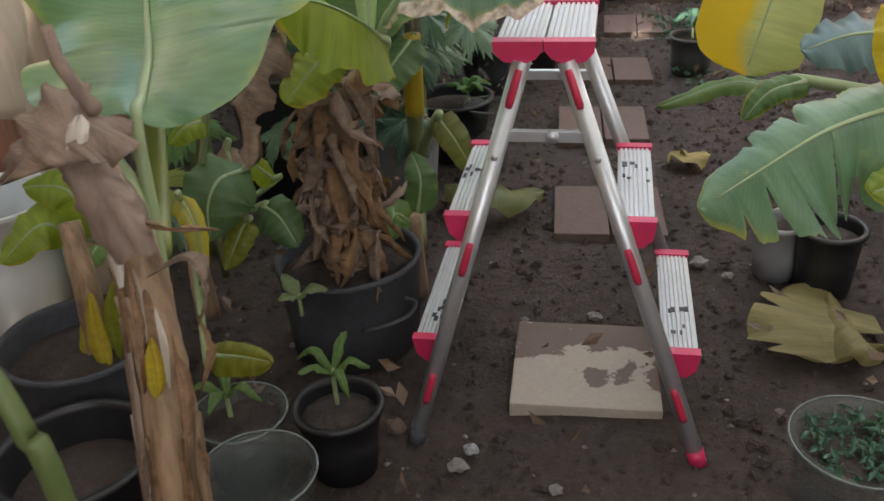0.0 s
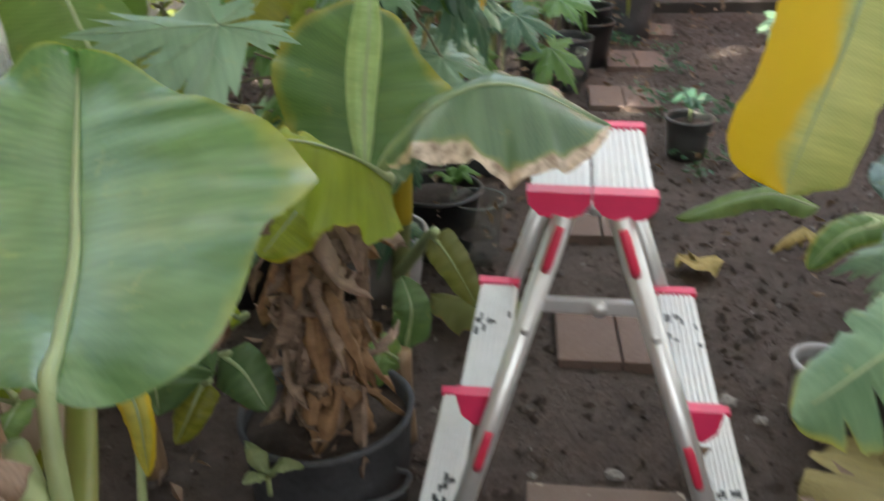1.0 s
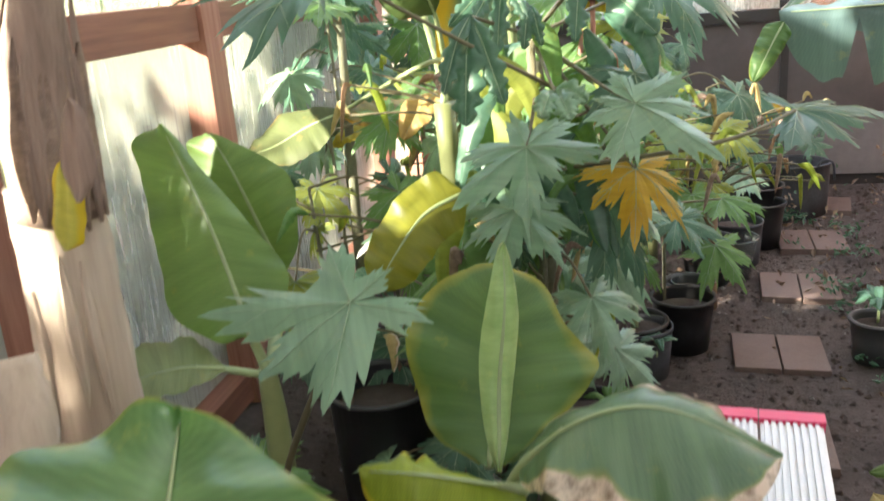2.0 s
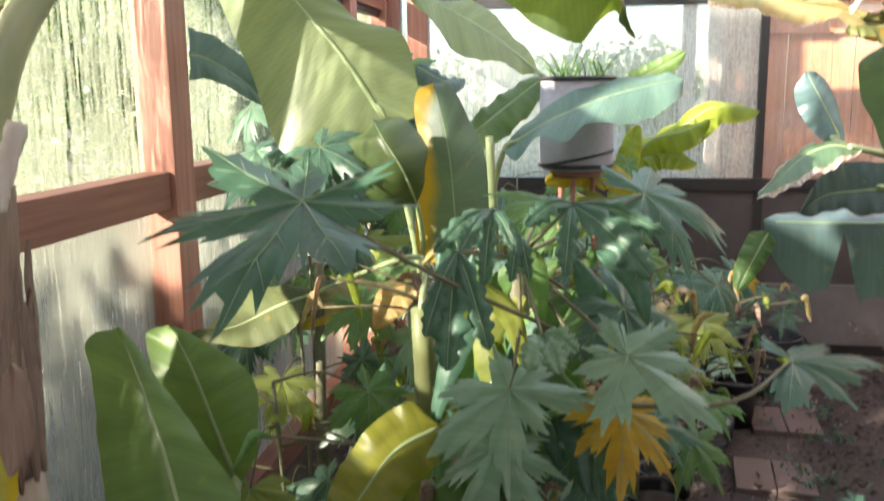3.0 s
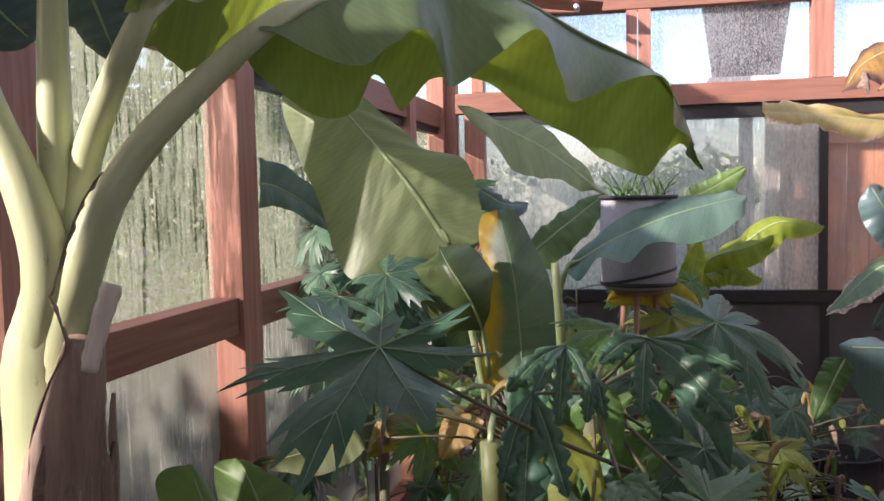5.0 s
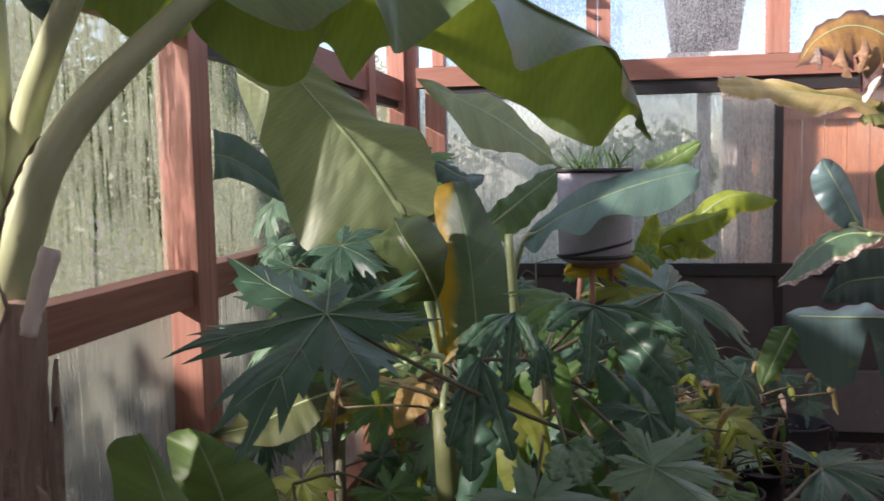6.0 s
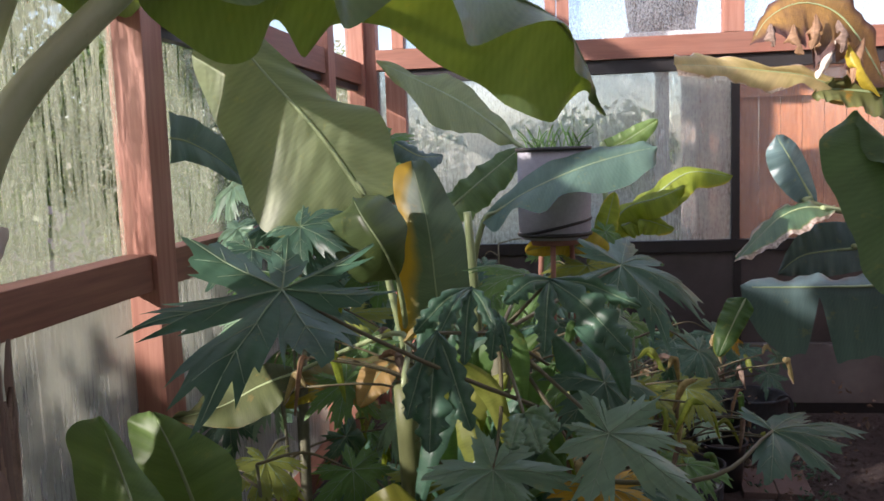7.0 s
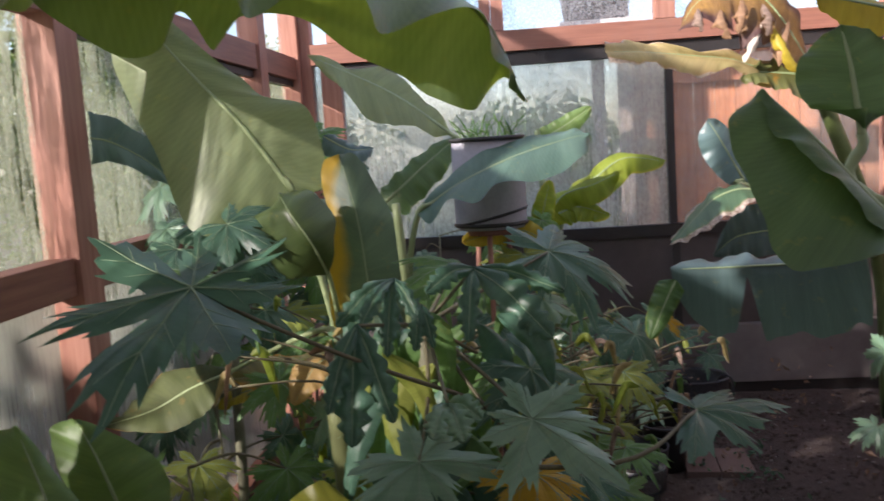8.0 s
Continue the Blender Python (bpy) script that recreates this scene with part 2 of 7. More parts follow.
M["petiole"] = plain("petiole_green", (0.27, 0.335, 0.165), 0.42, var=0.25, scale=16)
M["twig"] = plain("papaya_stalk", (0.13, 0.115, 0.06), 0.6, var=0.3)
M["stem_grey"] = plain("papaya_trunk_bark", (0.17, 0.17, 0.11), 0.8, var=0.4, scale=60, bump=0.5)


# ---- mesh helpers ----
def part(name, bm, material, parent=None, label="", smooth=True):
    """One mesh object from a bmesh, in world coordinates, under a thing or a part."""
    me = bpy.data.meshes.new(name)
    if smooth:
        for face in bm.faces:
            face.smooth = True
    bm.to_mesh(me)
    bm.free()
    me.materials.append(material)
    ob = new(name, me)
    if parent is not None:
        ob.parent = parent
        if parent.data is None:
            ob.matrix_parent_inverse = Matrix.Translation(-Vector(parent.location))
    if label:
        ob["label"] = label
    return ob


GROUPS = {"pot": "pots among the plants", "banana plant": "banana plants in the greenhouse", "papaya plant": "papaya plants in the greenhouse", "seedling": "seedlings in small pots", "fallen leaf": "fallen leaves on the soil", "stone": "stones on the soil"}


def thing(name, place, label, category, group="", kind=""):
    group = group or GROUPS.get(category, "")
    ob = new(name)
    ob.location = place
    ob.empty_display_size = 0.1
    return tagged(ob, label, category, group, kind)


def structure(name, bm, material, label="", category="", smooth=False):
    return tagged(part(name, bm, material, None, "", smooth), label, category, "", "structure")


def box(bm, x0, x1, y0, y1, z0, z1, bevel=0.0):
    made = bmesh.ops.create_cube(bm, size=1, matrix=Matrix.Translation(((x0 + x1) / 2, (y0 + y1) / 2, (z0 + z1) / 2)) @ Matrix.Diagonal((x1 - x0, y1 - y0, z1 - z0, 1)))
    if bevel:
        edges = list({e for v in made["verts"] for e in v.link_edges})
        bmesh.ops.bevel(bm, geom=edges, offset=bevel, segments=2, affect="EDGES", profile=0.7)
    return bm


def boxed(*a, bevel=0.0):
    return box(bmesh.new(), *a, bevel=bevel)


def curve(pts, n):
    """n + 1 points on a smooth line through pts."""
    p = [Vector(v) for v in pts]
    p = [p[0] * 2 - p[1], *p, p[-1] * 2 - p[-2]]
    out = []
    for k in range(n + 1):
        s = k / n * (len(p) - 3)
        i = min(int(s), len(p) - 4)
        t = s - i
        a, b, c, d = p[i : i + 4]
        out.append(0.5 * (2 * b + (c - a) * t + (2 * a - 5 * b + 4 * c - d) * t * t + (3 * b - a - 3 * c + d) * t**3))
    return out


def tube(bm, line, r0, r1, sides=8, hint=(0, 0, 1), flat=1.0, rough=0.0, rng=None):
    """A round tapering tube along a line."""
    rings, a = [], None
    for i, c in enumerate(line):
        t = (line[min(i + 1, len(line) - 1)] - line[max(i - 1, 0)]).normalized()
        if a is None:
            a = t.cross(Vector(hint))
            a = a if a.length > 0.2 else t.cross(Vector((0.3, 1, 0.1)))
        a = (a - t * a.dot(t)).normalized()
        b = a.cross(t)
        r = r0 + (r1 - r0) * i / (len(line) - 1)
        ring = []
        for j in range(sides):
            w = 2 * math.pi * j / sides
            k = r * (1 + (rng.uniform(-rough, rough) if rough else 0))
            ring.append(bm.verts.new(c + a * math.cos(w) * k + b * math.sin(w) * k * flat))
        rings.append(ring)
    for p, q in zip(rings, rings[1:]):
        for j in range(sides):
            bm.faces.new((p[j], p[(j + 1) % sides], q[(j + 1) % sides], q[j]))
    bm.faces.new(rings[0][::-1])
    bm.faces.new(rings[-1])
    return bm


def tubed(line, r0, r1, n=10, **kw):
    return tube(bmesh.new(), curve(line, n), r0, r1, **kw)


def lathe(profile, place, sides=32, wobble=0.0, seed=0):
    """A turned body from (radius, height) pairs."""
    bm, rng = bmesh.new(), random.Random(seed)
    ph = [rng.uniform(0, 6.28) for _ in range(3)]
    rings = []
    for r, z in profile:
        ring = []
        for j in range(sides):
            w = 2 * math.pi * j / sides
            k = 1 + wobble * (math.sin(2 * w + ph[0]) + 0.6 * math.sin(3 * w + ph[1] + z * 9) + 0.3 * math.sin(7 * w + ph[2] + z * 25))
            ring.append(bm.verts.new((place[0] + r * k * math.cos(w), place[1] + r * k * math.sin(w), place[2] + z)))
        rings.append(ring)
    for p, q in zip(rings, rings[1:]):
        for j in range(sides):
            bm.faces.new((p[j], p[(j + 1) % sides], q[(j + 1) % sides], q[j]))
    return bm


def blade_mesh(line, up, wl, wr, fold_l, fold_r, ripple=0.02, waves=4, tears=(), curl=0.0, seed=0, thin=0.0, nv=6, tip=4.0, ragged=0.0, start=0.13, tip_r=None, sway=0.0, edge_l=(), edge_r=()):
    """A leaf blade on both sides of a midrib. fold: degrees that a half hangs down. tears: (side, place along, depth, width).
    edge_l, edge_r: instead of an even outline, rows of (width, fold, slant) at equal steps along the midrib."""
    rng = random.Random(seed)
    ph, ph2 = rng.uniform(0, 6.28), rng.uniform(0, 6.28)
    bm = bmesh.new()
    uv = bm.loops.layers.uv.new("UVMap")
    n = len(line) - 1
    rows, at = [], {}
    outline = [curve([(w * 100, f, k * 100) for w, f, k in e], n) if e else None for e in (edge_l, edge_r)]
    knots = [[1 - ragged * rng.random() for _ in range(n // 3 + 3)] for _ in range(2)]
    rag = [[k[i // 3] + (k[i // 3 + 1] - k[i // 3]) * (i % 3) / 3 - ragged * 0.25 * rng.random() for i in range(n + 1)] for k in knots]
    for i, c in enumerate(line):
        s = i / n
        t = (line[min(i + 1, n)] - line[max(i - 1, 0)]).normalized()
        side = t.cross(Vector(up)).normalized()
        nor = side.cross(t).normalized()
        foot = min(1, max(0.02, s / start)) ** 0.6
        prof_l = foot * max(0.0, 1 - s**tip) ** 0.6
        prof_r = foot * max(0.0, 1 - s ** (tip_r or tip)) ** 0.6
        row = []
        for j in range(-nv, nv + 1):
            v = abs(j) / nv
            left = j < 0
            prof = prof_l if left else prof_r
            w = (wl if left else wr) * prof * rag[0 if left else 1][i]
            for sd, s0, depth, width in tears:
                if (sd < 0) == left:
                    w *= 1 - depth * max(0.0, 1 - abs(s - s0) / width)
            lift = math.sin(waves * 6.283 * s + (ph if left else ph2)) + 0.45 * math.sin(waves * 14.1 * s + ph2)
            fold = radians((fold_l if left else fold_r) + curl * v + sway * lift * v)
            d = side * (-1 if left else 1)
            slant = 0.0
            given = outline[0 if left else 1]
            if given:
                w, slant = max(0.0, given[i][0]) / 100, given[i][2] / 100
                fold = radians(given[i][1] + curl * (v - 1) + sway * lift * (v - 1))
                prof = min(1.0, w / 0.05)
                for sd, s0, depth, width in tears:
                    if (sd < 0) == left:
                        w *= 1 - depth * max(0.0, 1 - abs(s - s0) / width)
            p = c + t * (slant * v) + d * (w * v * math.cos(fold)) - nor * (w * v * math.sin(fold))
            p += nor * (ripple * lift * v * v * prof) + nor * (0.006 * v * (1 - v) * 4)
            p += Vector((0, 0, -thin * v * v))
            vert = bm.verts.new(p)
            at[vert] = (s, 0.5 + 0.5 * j / nv)
            row.append(vert)
        rows.append(row)
    for p, q in zip(rows, rows[1:]):
        for j in range(2 * nv):
            face = bm.faces.new((p[j], p[j + 1], q[j + 1], q[j]))
            for loop in face.loops:
                loop[uv].uv = at[loop.vert]
    return bm


def banana_leaf(plant, midrib, up, wl, wr, fold_l=12, fold_r=12, mat="leaf", petiole=(), rib=0.009, pet=0.016, n=44, label="", rib_mat="rib", rib_up=0.0, pet_mat="petiole", **kw):
    """Blade, midrib and, where it shows, the leaf stalk, as parts of a plant."""
    line = curve(midrib, n)
    kw["ripple"] = min(kw.get("ripple", 0.02), 0.11 * max(wl, wr))
    leaf = part("leaf", blade_mesh(line, up, wl, wr, fold_l, fold_r, **kw), M[mat], plant, label)
    lift = Vector(up).normalized() * rib_up
    rib_line = [p + lift for p in curve(midrib, 18)]
    part("midrib", tube(bmesh.new(), rib_line[:-1], rib, rib * 0.22, 8, hint=up, flat=0.6), M[rib_mat], leaf)
    if petiole:
        part("leaf_stalk", tubed(list(petiole) + [midrib[0], line[n // 9], line[n // 4]], pet, rib * 0.7, 22, sides=14), M[pet_mat], plant)
    return leaf


def papaya_outline(lobes, rng, spread=150.0, web=0.0, shape=()):
    """Corner points of a deeply lobed leaf, as angle (degrees) and radius, and the lobes' directions. shape: (direction, reach) of each lobe."""
    if shape:
        axes, reach = [a for a, _ in shape], [r for _, r in shape]
    else:
        step = 2 * spread / (lobes - 1)
        axes = [-spread + i * step + (0.0 if i == lobes // 2 else rng.uniform(-0.18, 0.18) * step) for i in range(lobes)]
        reach = [(0.62 + 0.38 * math.cos(radians(a) * 0.62)) * rng.uniform(0.86, 1.18) for a in axes]
    last = len(axes) - 1
    pts = []
    for i, (a, size) in enumerate(zip(axes, reach)):
        low = min(23.0, (a - axes[i - 1]) / 2 if i else (axes[1] - a) / 2)
        high = min(23.0, (axes[i + 1] - a) / 2 if i < last else (a - axes[i - 1]) / 2)
        for o, r in ((-1.0, 0.38), (-0.93, 0.50), (-0.78, 0.80), (-0.60, 0.67), (-0.45, 0.90), (-0.27, 0.81), (-0.13, 0.95), (0, 1.06), (0.12, 0.94), (0.28, 0.80), (0.44, 0.91), (0.61, 0.67), (0.77, 0.81), (0.93, 0.50)):
            k = rng.uniform(0.88, 1.09)
            turn = rng.uniform(-1.2, 1.2) * (1 if abs(o) < 0.9 else 0.2)
            if abs(o) < 1:
                radius = max(r, web + 0.3 * r) * size * k
            else:
                radius = min(size, reach[i - 1] if i else size) * (web * rng.uniform(0.85, 1.2) if web else rng.uniform(0.32, 0.48))
            pts.append((a + o * (low if o < 0 else high) + turn, radius))
    pts.append((axes[-1] + 25, 0.3))
    return sorted(pts), axes


def papaya_leaf(plant, centre, toward, normal, size, stalk=(), lobes=7, droop=0.35, mat="papaya", seed=0, spread=138.0, label="", cup=0.05, stalk_r=0.0042, web=0.42, shape=()):
    """A lobed leaf round the end of its stalk: toward is the tip of its middle lobe."""
    rng = random.Random(seed)
    c = Vector(centre)
    x = (Vector(toward) - c).normalized()
    nrm = Vector(normal)
    y = nrm.cross(x).normalized()
    z = x.cross(y).normalized()
    pts, axes = papaya_outline(lobes, rng, spread, web, shape)
    corner = [Vector((r * math.cos(radians(a)), r * math.sin(radians(a)))) for a, r in pts]
    ph = [rng.uniform(0, 6.28) for _ in range(3)]
    bend = [rng.uniform(-0.30, 0.12) for _ in axes]
    h = (axes[-1] - axes[0]) / (2 * (len(axes) - 1))

    def place(q):
        r = q.length
        a = math.degrees(math.atan2(q.y, q.x))
        near = min(abs(a - k) for k in axes)
        hang = sum(w * max(0.0, 1 - abs(a - k) / (1.6 * h)) for w, k in zip(bend, axes))
        lift = (hang - droop) * r * r + cup * r * math.cos(min(near / h, 1.0) * math.pi) * (1 if r > 0.05 else 0)
        lift += 0.035 * r * math.sin(3 * radians(a) + ph[0]) + 0.02 * r * math.sin(9 * r + ph[1])
        return c + (x * q.x + y * q.y + z * lift) * size

    bm = bmesh.new()
    uv = bm.loops.layers.uv.new("UVMap")
    mid = bm.verts.new(c)
    steps = (0.14, 0.3, 0.5, 0.72, 1.0)
    at = {mid: (0.5, 0.5)}
    outline = []
    for a, b in zip(corner, corner[1:]):
        outline += [a, (a + b) / 2 + Vector((rng.uniform(-1, 1), rng.uniform(-1, 1))) * 0.008]
    outline.append(corner[-1])
    spokes = []
    for q in outline:
        spoke = []
        for s in steps:
            v = bm.verts.new(place(q * s))
            at[v] = (0.5 + q.x * s * 0.5, 0.5 + q.y * s * 0.5)
            spoke.append(v)
        spokes.append(spoke)
    faces = []
    for p, q in zip(spokes, spokes[1:]):
        faces.append(bm.faces.new((mid, p[0], q[0])))
        faces += [bm.faces.new((p[k], p[k + 1], q[k + 1], q[k])) for k in range(len(steps) - 1)]
    for face in faces:
        for loop in face.loops:
            loop[uv].uv = at[loop.vert]
    leaf = part("leaf", bm, M[mat], plant, label)
    bm = bmesh.new()
    for i, a in enumerate(axes):
        reach = max(r for b, r in pts if abs(b - a) < h * 0.4) * 0.93
        way = Vector((math.cos(radians(a)), math.sin(radians(a))))
        line = [place(way * reach * s) + z * 0.0016 for s in (0.0, 0.2, 0.4, 0.6, 0.8, 1.0)]
        tube(bm, line, 0.0016 * size / 0.25, 0.0005, 5)
        for s, o in ((0.34, 34), (0.34, -34), (0.58, 30), (0.58, -30)):
            foot = way * reach * s
            turn = Vector((math.cos(radians(a + o)), math.sin(radians(a + o))))
            tube(bm, [place(foot + turn * reach * 0.24 * f) + z * 0.0012 for f in (0, 0.5, 1)], 0.0008 * size / 0.25, 0.0003, 4)
    part("venation", bm, M["vein"], leaf, "pale green leaf veins")
    if stalk:
        part("leaf_stalk", tubed(list(stalk) + [centre], stalk_r * 1.25, stalk_r * 0.7, 12, sides=7), M["twig"], plant)
    return leaf


def fingered_leaf(plant, centre, fingers, up, mat="papaya", stalk=(), seed=0, stalk_r=0.004):
    """A hanging leaf cut to its middle into toothed pointed fingers, (tip, half width) each."""
    bm, veins, c = bmesh.new(), bmesh.new(), Vector(centre)
    lift = Vector(up).normalized() * 0.0016
    for i, (tip, wide) in enumerate(fingers):
        tip = Vector(tip)
        line = curve([c, c.lerp(tip, 0.4) + Vector((0, -0.012, 0.016)), c.lerp(tip, 0.75) + Vector((0, -0.008, 0.008)), tip], 40)
        notches = [(side, place + 0.03 * side, 0.42, 0.06) for side in (-1, 1) for place in (0.36, 0.53, 0.69, 0.83)]
        blade = blade_mesh(line, up, wide * 1.25, wide * 1.25, 4, 8, 0.006, 2, seed=seed * 10 + i, start=0.6, tip=2.2, nv=4, ragged=0.15, tears=notches)
        loose = bpy.data.meshes.new("loose")
        blade.to_mesh(loose)
        blade.free()
        bm.from_mesh(loose)
        bpy.data.meshes.remove(loose)
        tube(veins, [p + lift for p in line[:-1]], 0.0016, 0.0005, 5)
        for k in range(8, 36, 6):
            t = (line[k + 1] - line[k - 1]).normalized()
            side = t.cross(Vector(up)).normalized()
            for d in (-1, 1):
                tube(veins, [line[k] + lift, line[k] + lift + (t * 0.7 + side * d) * wide * 0.6], 0.0007, 0.0003, 4)
    leaf = part("leaf", bm, M[mat], plant)
    part("venation", veins, M["vein"], leaf, "pale green leaf veins")
    if stalk:
        part("leaf_stalk", tubed(list(stalk) + [centre], stalk_r * 1.2, stalk_r * 0.8, 12, sides=7), M["twig"], plant)
    return leaf


# ---- materials of the place ----
def soil_material():
    k = Nodes("garden_soil")
    v = k.coords()
    a, b, c = k.noise(3.0, 5, 0.6, v), k.noise(28.0, 6, 0.7, v), k.noise(140.0, 4, 0.7, v)
    col = k.ramp(a, (0.3, (0.036, 0.026, 0.023)), (0.7, (0.085, 0.062, 0.054)))
    col = k.mix(k.ramp(b, (0.45, (0, 0, 0)), (0.75, (0.7, 0.7, 0.7))), col, (0.112, 0.088, 0.078))
    col = k.mix(k.ramp(c, (0.62, (0, 0, 0)), (0.8, (0.6, 0.6, 0.6))), col, (0.20, 0.17, 0.15))
    k.base(col).set(Roughness=0.92)
    k.bump(k.math("ADD", b, k.math("MULTIPLY", c, 0.5)), 0.9, 0.02)
    return k.m


def paver_material():
    k = Nodes("clay_paver")
    v = k.coords()
    rnd = k.n("ObjectInfo").outputs["Random"]
    a, b = k.noise(9.0, 5, 0.65, v), k.noise(90.0, 4, 0.7, v)
    col = k.mix(a, (0.085, 0.056, 0.048), (0.160, 0.108, 0.092))
    col = k.mix(k.math("MULTIPLY", rnd, 0.5), col, (0.16, 0.115, 0.10))
    col = k.mix(k.ramp(b, (0.5, (0, 0, 0)), (0.8, (0.5, 0.5, 0.5))), col, (0.21, 0.155, 0.135))
    k.base(col).set(Roughness=0.85)
    k.bump(k.math("ADD", a, b), 0.4, 0.006)
    return k.m


def stained_paver_material():
    k = Nodes("clay_paver_damp_stain")
    v = k.coords()
    warp = k.noise(8.5, 4, 0.55, v)
    b = k.noise(90.0, 4, 0.7, v)
    sep = k.n("SeparateXYZ")
    k.l(v, sep.inputs[0])
    edge = k.math("ADD", sep.outputs[1], k.math("MULTIPLY", k.math("SUBTRACT", warp, 0.5), 0.95))
    dry = k.ramp(k.math("ADD", edge, 0.5), (0.53, (1, 1, 1)), (0.55, (0, 0, 0)))
    col = k.mix(dry, k.mix(warp, (0.12, 0.085, 0.072), (0.19, 0.14, 0.12)), k.mix(b, (0.34, 0.285, 0.235), (0.47, 0.41, 0.35)))
    k.base(col).set(Roughness=0.8)
    k.bump(k.math("ADD", warp, b), 0.35, 0.005)
    return k.m


def foggy_pane_material(name, fog, streak=0.35, tint=(0.78, 0.82, 0.74), bead=0.3, matte=0.45, grain=70.0):
    """Clear sheet with condensation: milky where it is fogged, clear where drops have run down."""
    k = Nodes(name)
    runs = k.noise(1.0, 4, 0.65, k.coords("Object", (75, 75, 5.0)))
    drops = k.noise(grain, 4, 0.7, k.coords("Object", (1, 1, 0.5)))
    cloud = k.noise(2.2, 3, 0.55, k.coords())
    wet = k.ramp(k.noise(3.1, 2, 0.5, k.coords("Object", (1, 1, 0.6))), (0.40, (0.15, 0.15, 0.15)), (0.60, (1, 1, 1)))
    clear = k.mix(1.0, k.ramp(runs, (0.52, (0, 0, 0)), (0.56, (1, 1, 1))), wet, "MULTIPLY")
    amount = k.math("ADD", k.math("MULTIPLY", k.math("SUBTRACT", cloud, 0.5), 0.5), fog)
    amount = k.math("SUBTRACT", amount, k.math("MULTIPLY", clear, streak))
    amount = k.math("ADD", amount, k.math("MULTIPLY", k.math("SUBTRACT", drops, 0.5), bead), True)
    white = k.n("BsdfTranslucent")
    white.inputs["Color"].default_value = (*tint, 1)
    film = k.n("MixShader", Fac=matte)
    k.base(tuple(0.25 + 0.35 * t for t in tint)).set(Roughness=0.25)
    k.l(white.outputs[0], film.inputs[1])
    k.l(k.b.outputs[0], film.inputs[2])
    both = k.n("MixShader")
    k.l(amount, both.inputs[0])
    k.l(k.n("BsdfTransparent").outputs[0], both.inputs[1])
    k.l(film.outputs[0], both.inputs[2])
    k.l(both.outputs[0], k.out.inputs[0])
    return k.m


def stem_material():
    """Smooth living sheath: yellow-green with long soft streaks and a few dark flecks."""
    k = Nodes("banana_sheath_living")
    big = k.noise(4.0, 3, 0.5, k.coords("Object", (3, 3, 1)))
    long = k.noise(1.0, 4, 0.6, k.coords("Object", (60, 60, 2.5)))
    fleck = k.noise(34.0, 5, 0.7, k.coords("Object", (1.6, 1.6, 0.6)))
    col = k.ramp(big, (0.32, (0.33, 0.38, 0.20)), (0.66, (0.48, 0.51, 0.29)))
    col = k.mix(k.ramp(long, (0.35, (0, 0, 0)), (0.75, (0.4, 0.4, 0.4))), col, (0.50, 0.52, 0.33))
    col = k.mix(k.ramp(fleck, (0.64, (0, 0, 0)), (0.72, (0.8, 0.8, 0.8))), col, (0.12, 0.07, 0.04))
    k.base(col).set(Roughness=0.4)
    k.bump(long, 0.15, 0.003)
    return k.m


def clear_plastic(name, tint=(0.20, 0.235, 0.225), haze=0.16):
    k = Nodes(name)
    k.base(tint).set(Roughness=0.18)
    both = k.n("MixShader")
    k.l(k.math("ADD", k.math("MULTIPLY", k.noise(14.0, 4, 0.6, k.coords()), 0.4), haze - 0.2, True), both.inputs[0])
    k.l(k.n("BsdfTransparent").outputs[0], both.inputs[1])
    k.l(k.b.outputs[0], both.inputs[2])
    k.l(both.outputs[0], k.out.inputs[0])
    return k.m


M["soil"], M["paver"], M["paver_stained"] = soil_material(), paver_material(), stained_paver_material()
# same redwood as rails and beams; uprights lightened for the sun on them
M["wood_z"] = wood_material("redwood_upright_sunlit", (0.24, 0.092, 0.060), (0.43, 0.215, 0.150), 2)
M["wood_y"] = wood_material("redwood_rail", (0.17, 0.070, 0.046), (0.30, 0.135, 0.088), 1)
M["wood_x"] = wood_material("redwood_beam", (0.18, 0.073, 0.050), (0.31, 0.140, 0.092), 0)
M["fence"] = wood_material("cedar_fence", (0.40, 0.155, 0.075), (0.62, 0.285, 0.150), 2)
M["fence_post"] = wood_material("weathered_post", (0.45, 0.36, 0.30), (0.66, 0.58, 0.50), 2)
M["pane"] = foggy_pane_material("fogged_pane", 0.42, 0.9, (0.42, 0.46, 0.33), 0.7)
M["pane_low"] = foggy_pane_material("milky_pane", 0.94, 0.75, (0.53, 0.55, 0.46), 0.3, 0.85)
M["pane_back"] = foggy_pane_material("misted_back_pane", 0.52, 0.20, (0.80, 0.84, 0.70), 0.8)
M["pane_clear"] = foggy_pane_material("thinly_misted_pane", 0.14, 0.1)
M["pane_vent"] = foggy_pane_material("wet_vent_pane", 0.26, 0.1, (0.85, 0.87, 0.88), 2.0, grain=150.0)
M["roof"] = plain("opaque_white_sheet", (0.75, 0.77, 0.76), 0.5, var=0.05, bump=0)
M["black_bar"] = plain("black_painted_bar", (0.022, 0.020, 0.020), 0.5, var=0.3, bump=0.1)
# opaque stand-in for glass; its dark reflections and shade are in the colour
M["dark_pane"] = plain("dark_opaque_pane", (0.068, 0.058, 0.057), 0.45, var=0.35, scale=8, bump=0.1)
M["concrete"] = plain("grey_base_board", (0.15, 0.138, 0.134), 0.85, var=0.2, scale=14, bump=0.3)
M["alu"] = plain("brushed_aluminium", (0.60, 0.61, 0.63), 0.38, 0.65, var=0.08, scale=60, bump=0.08)
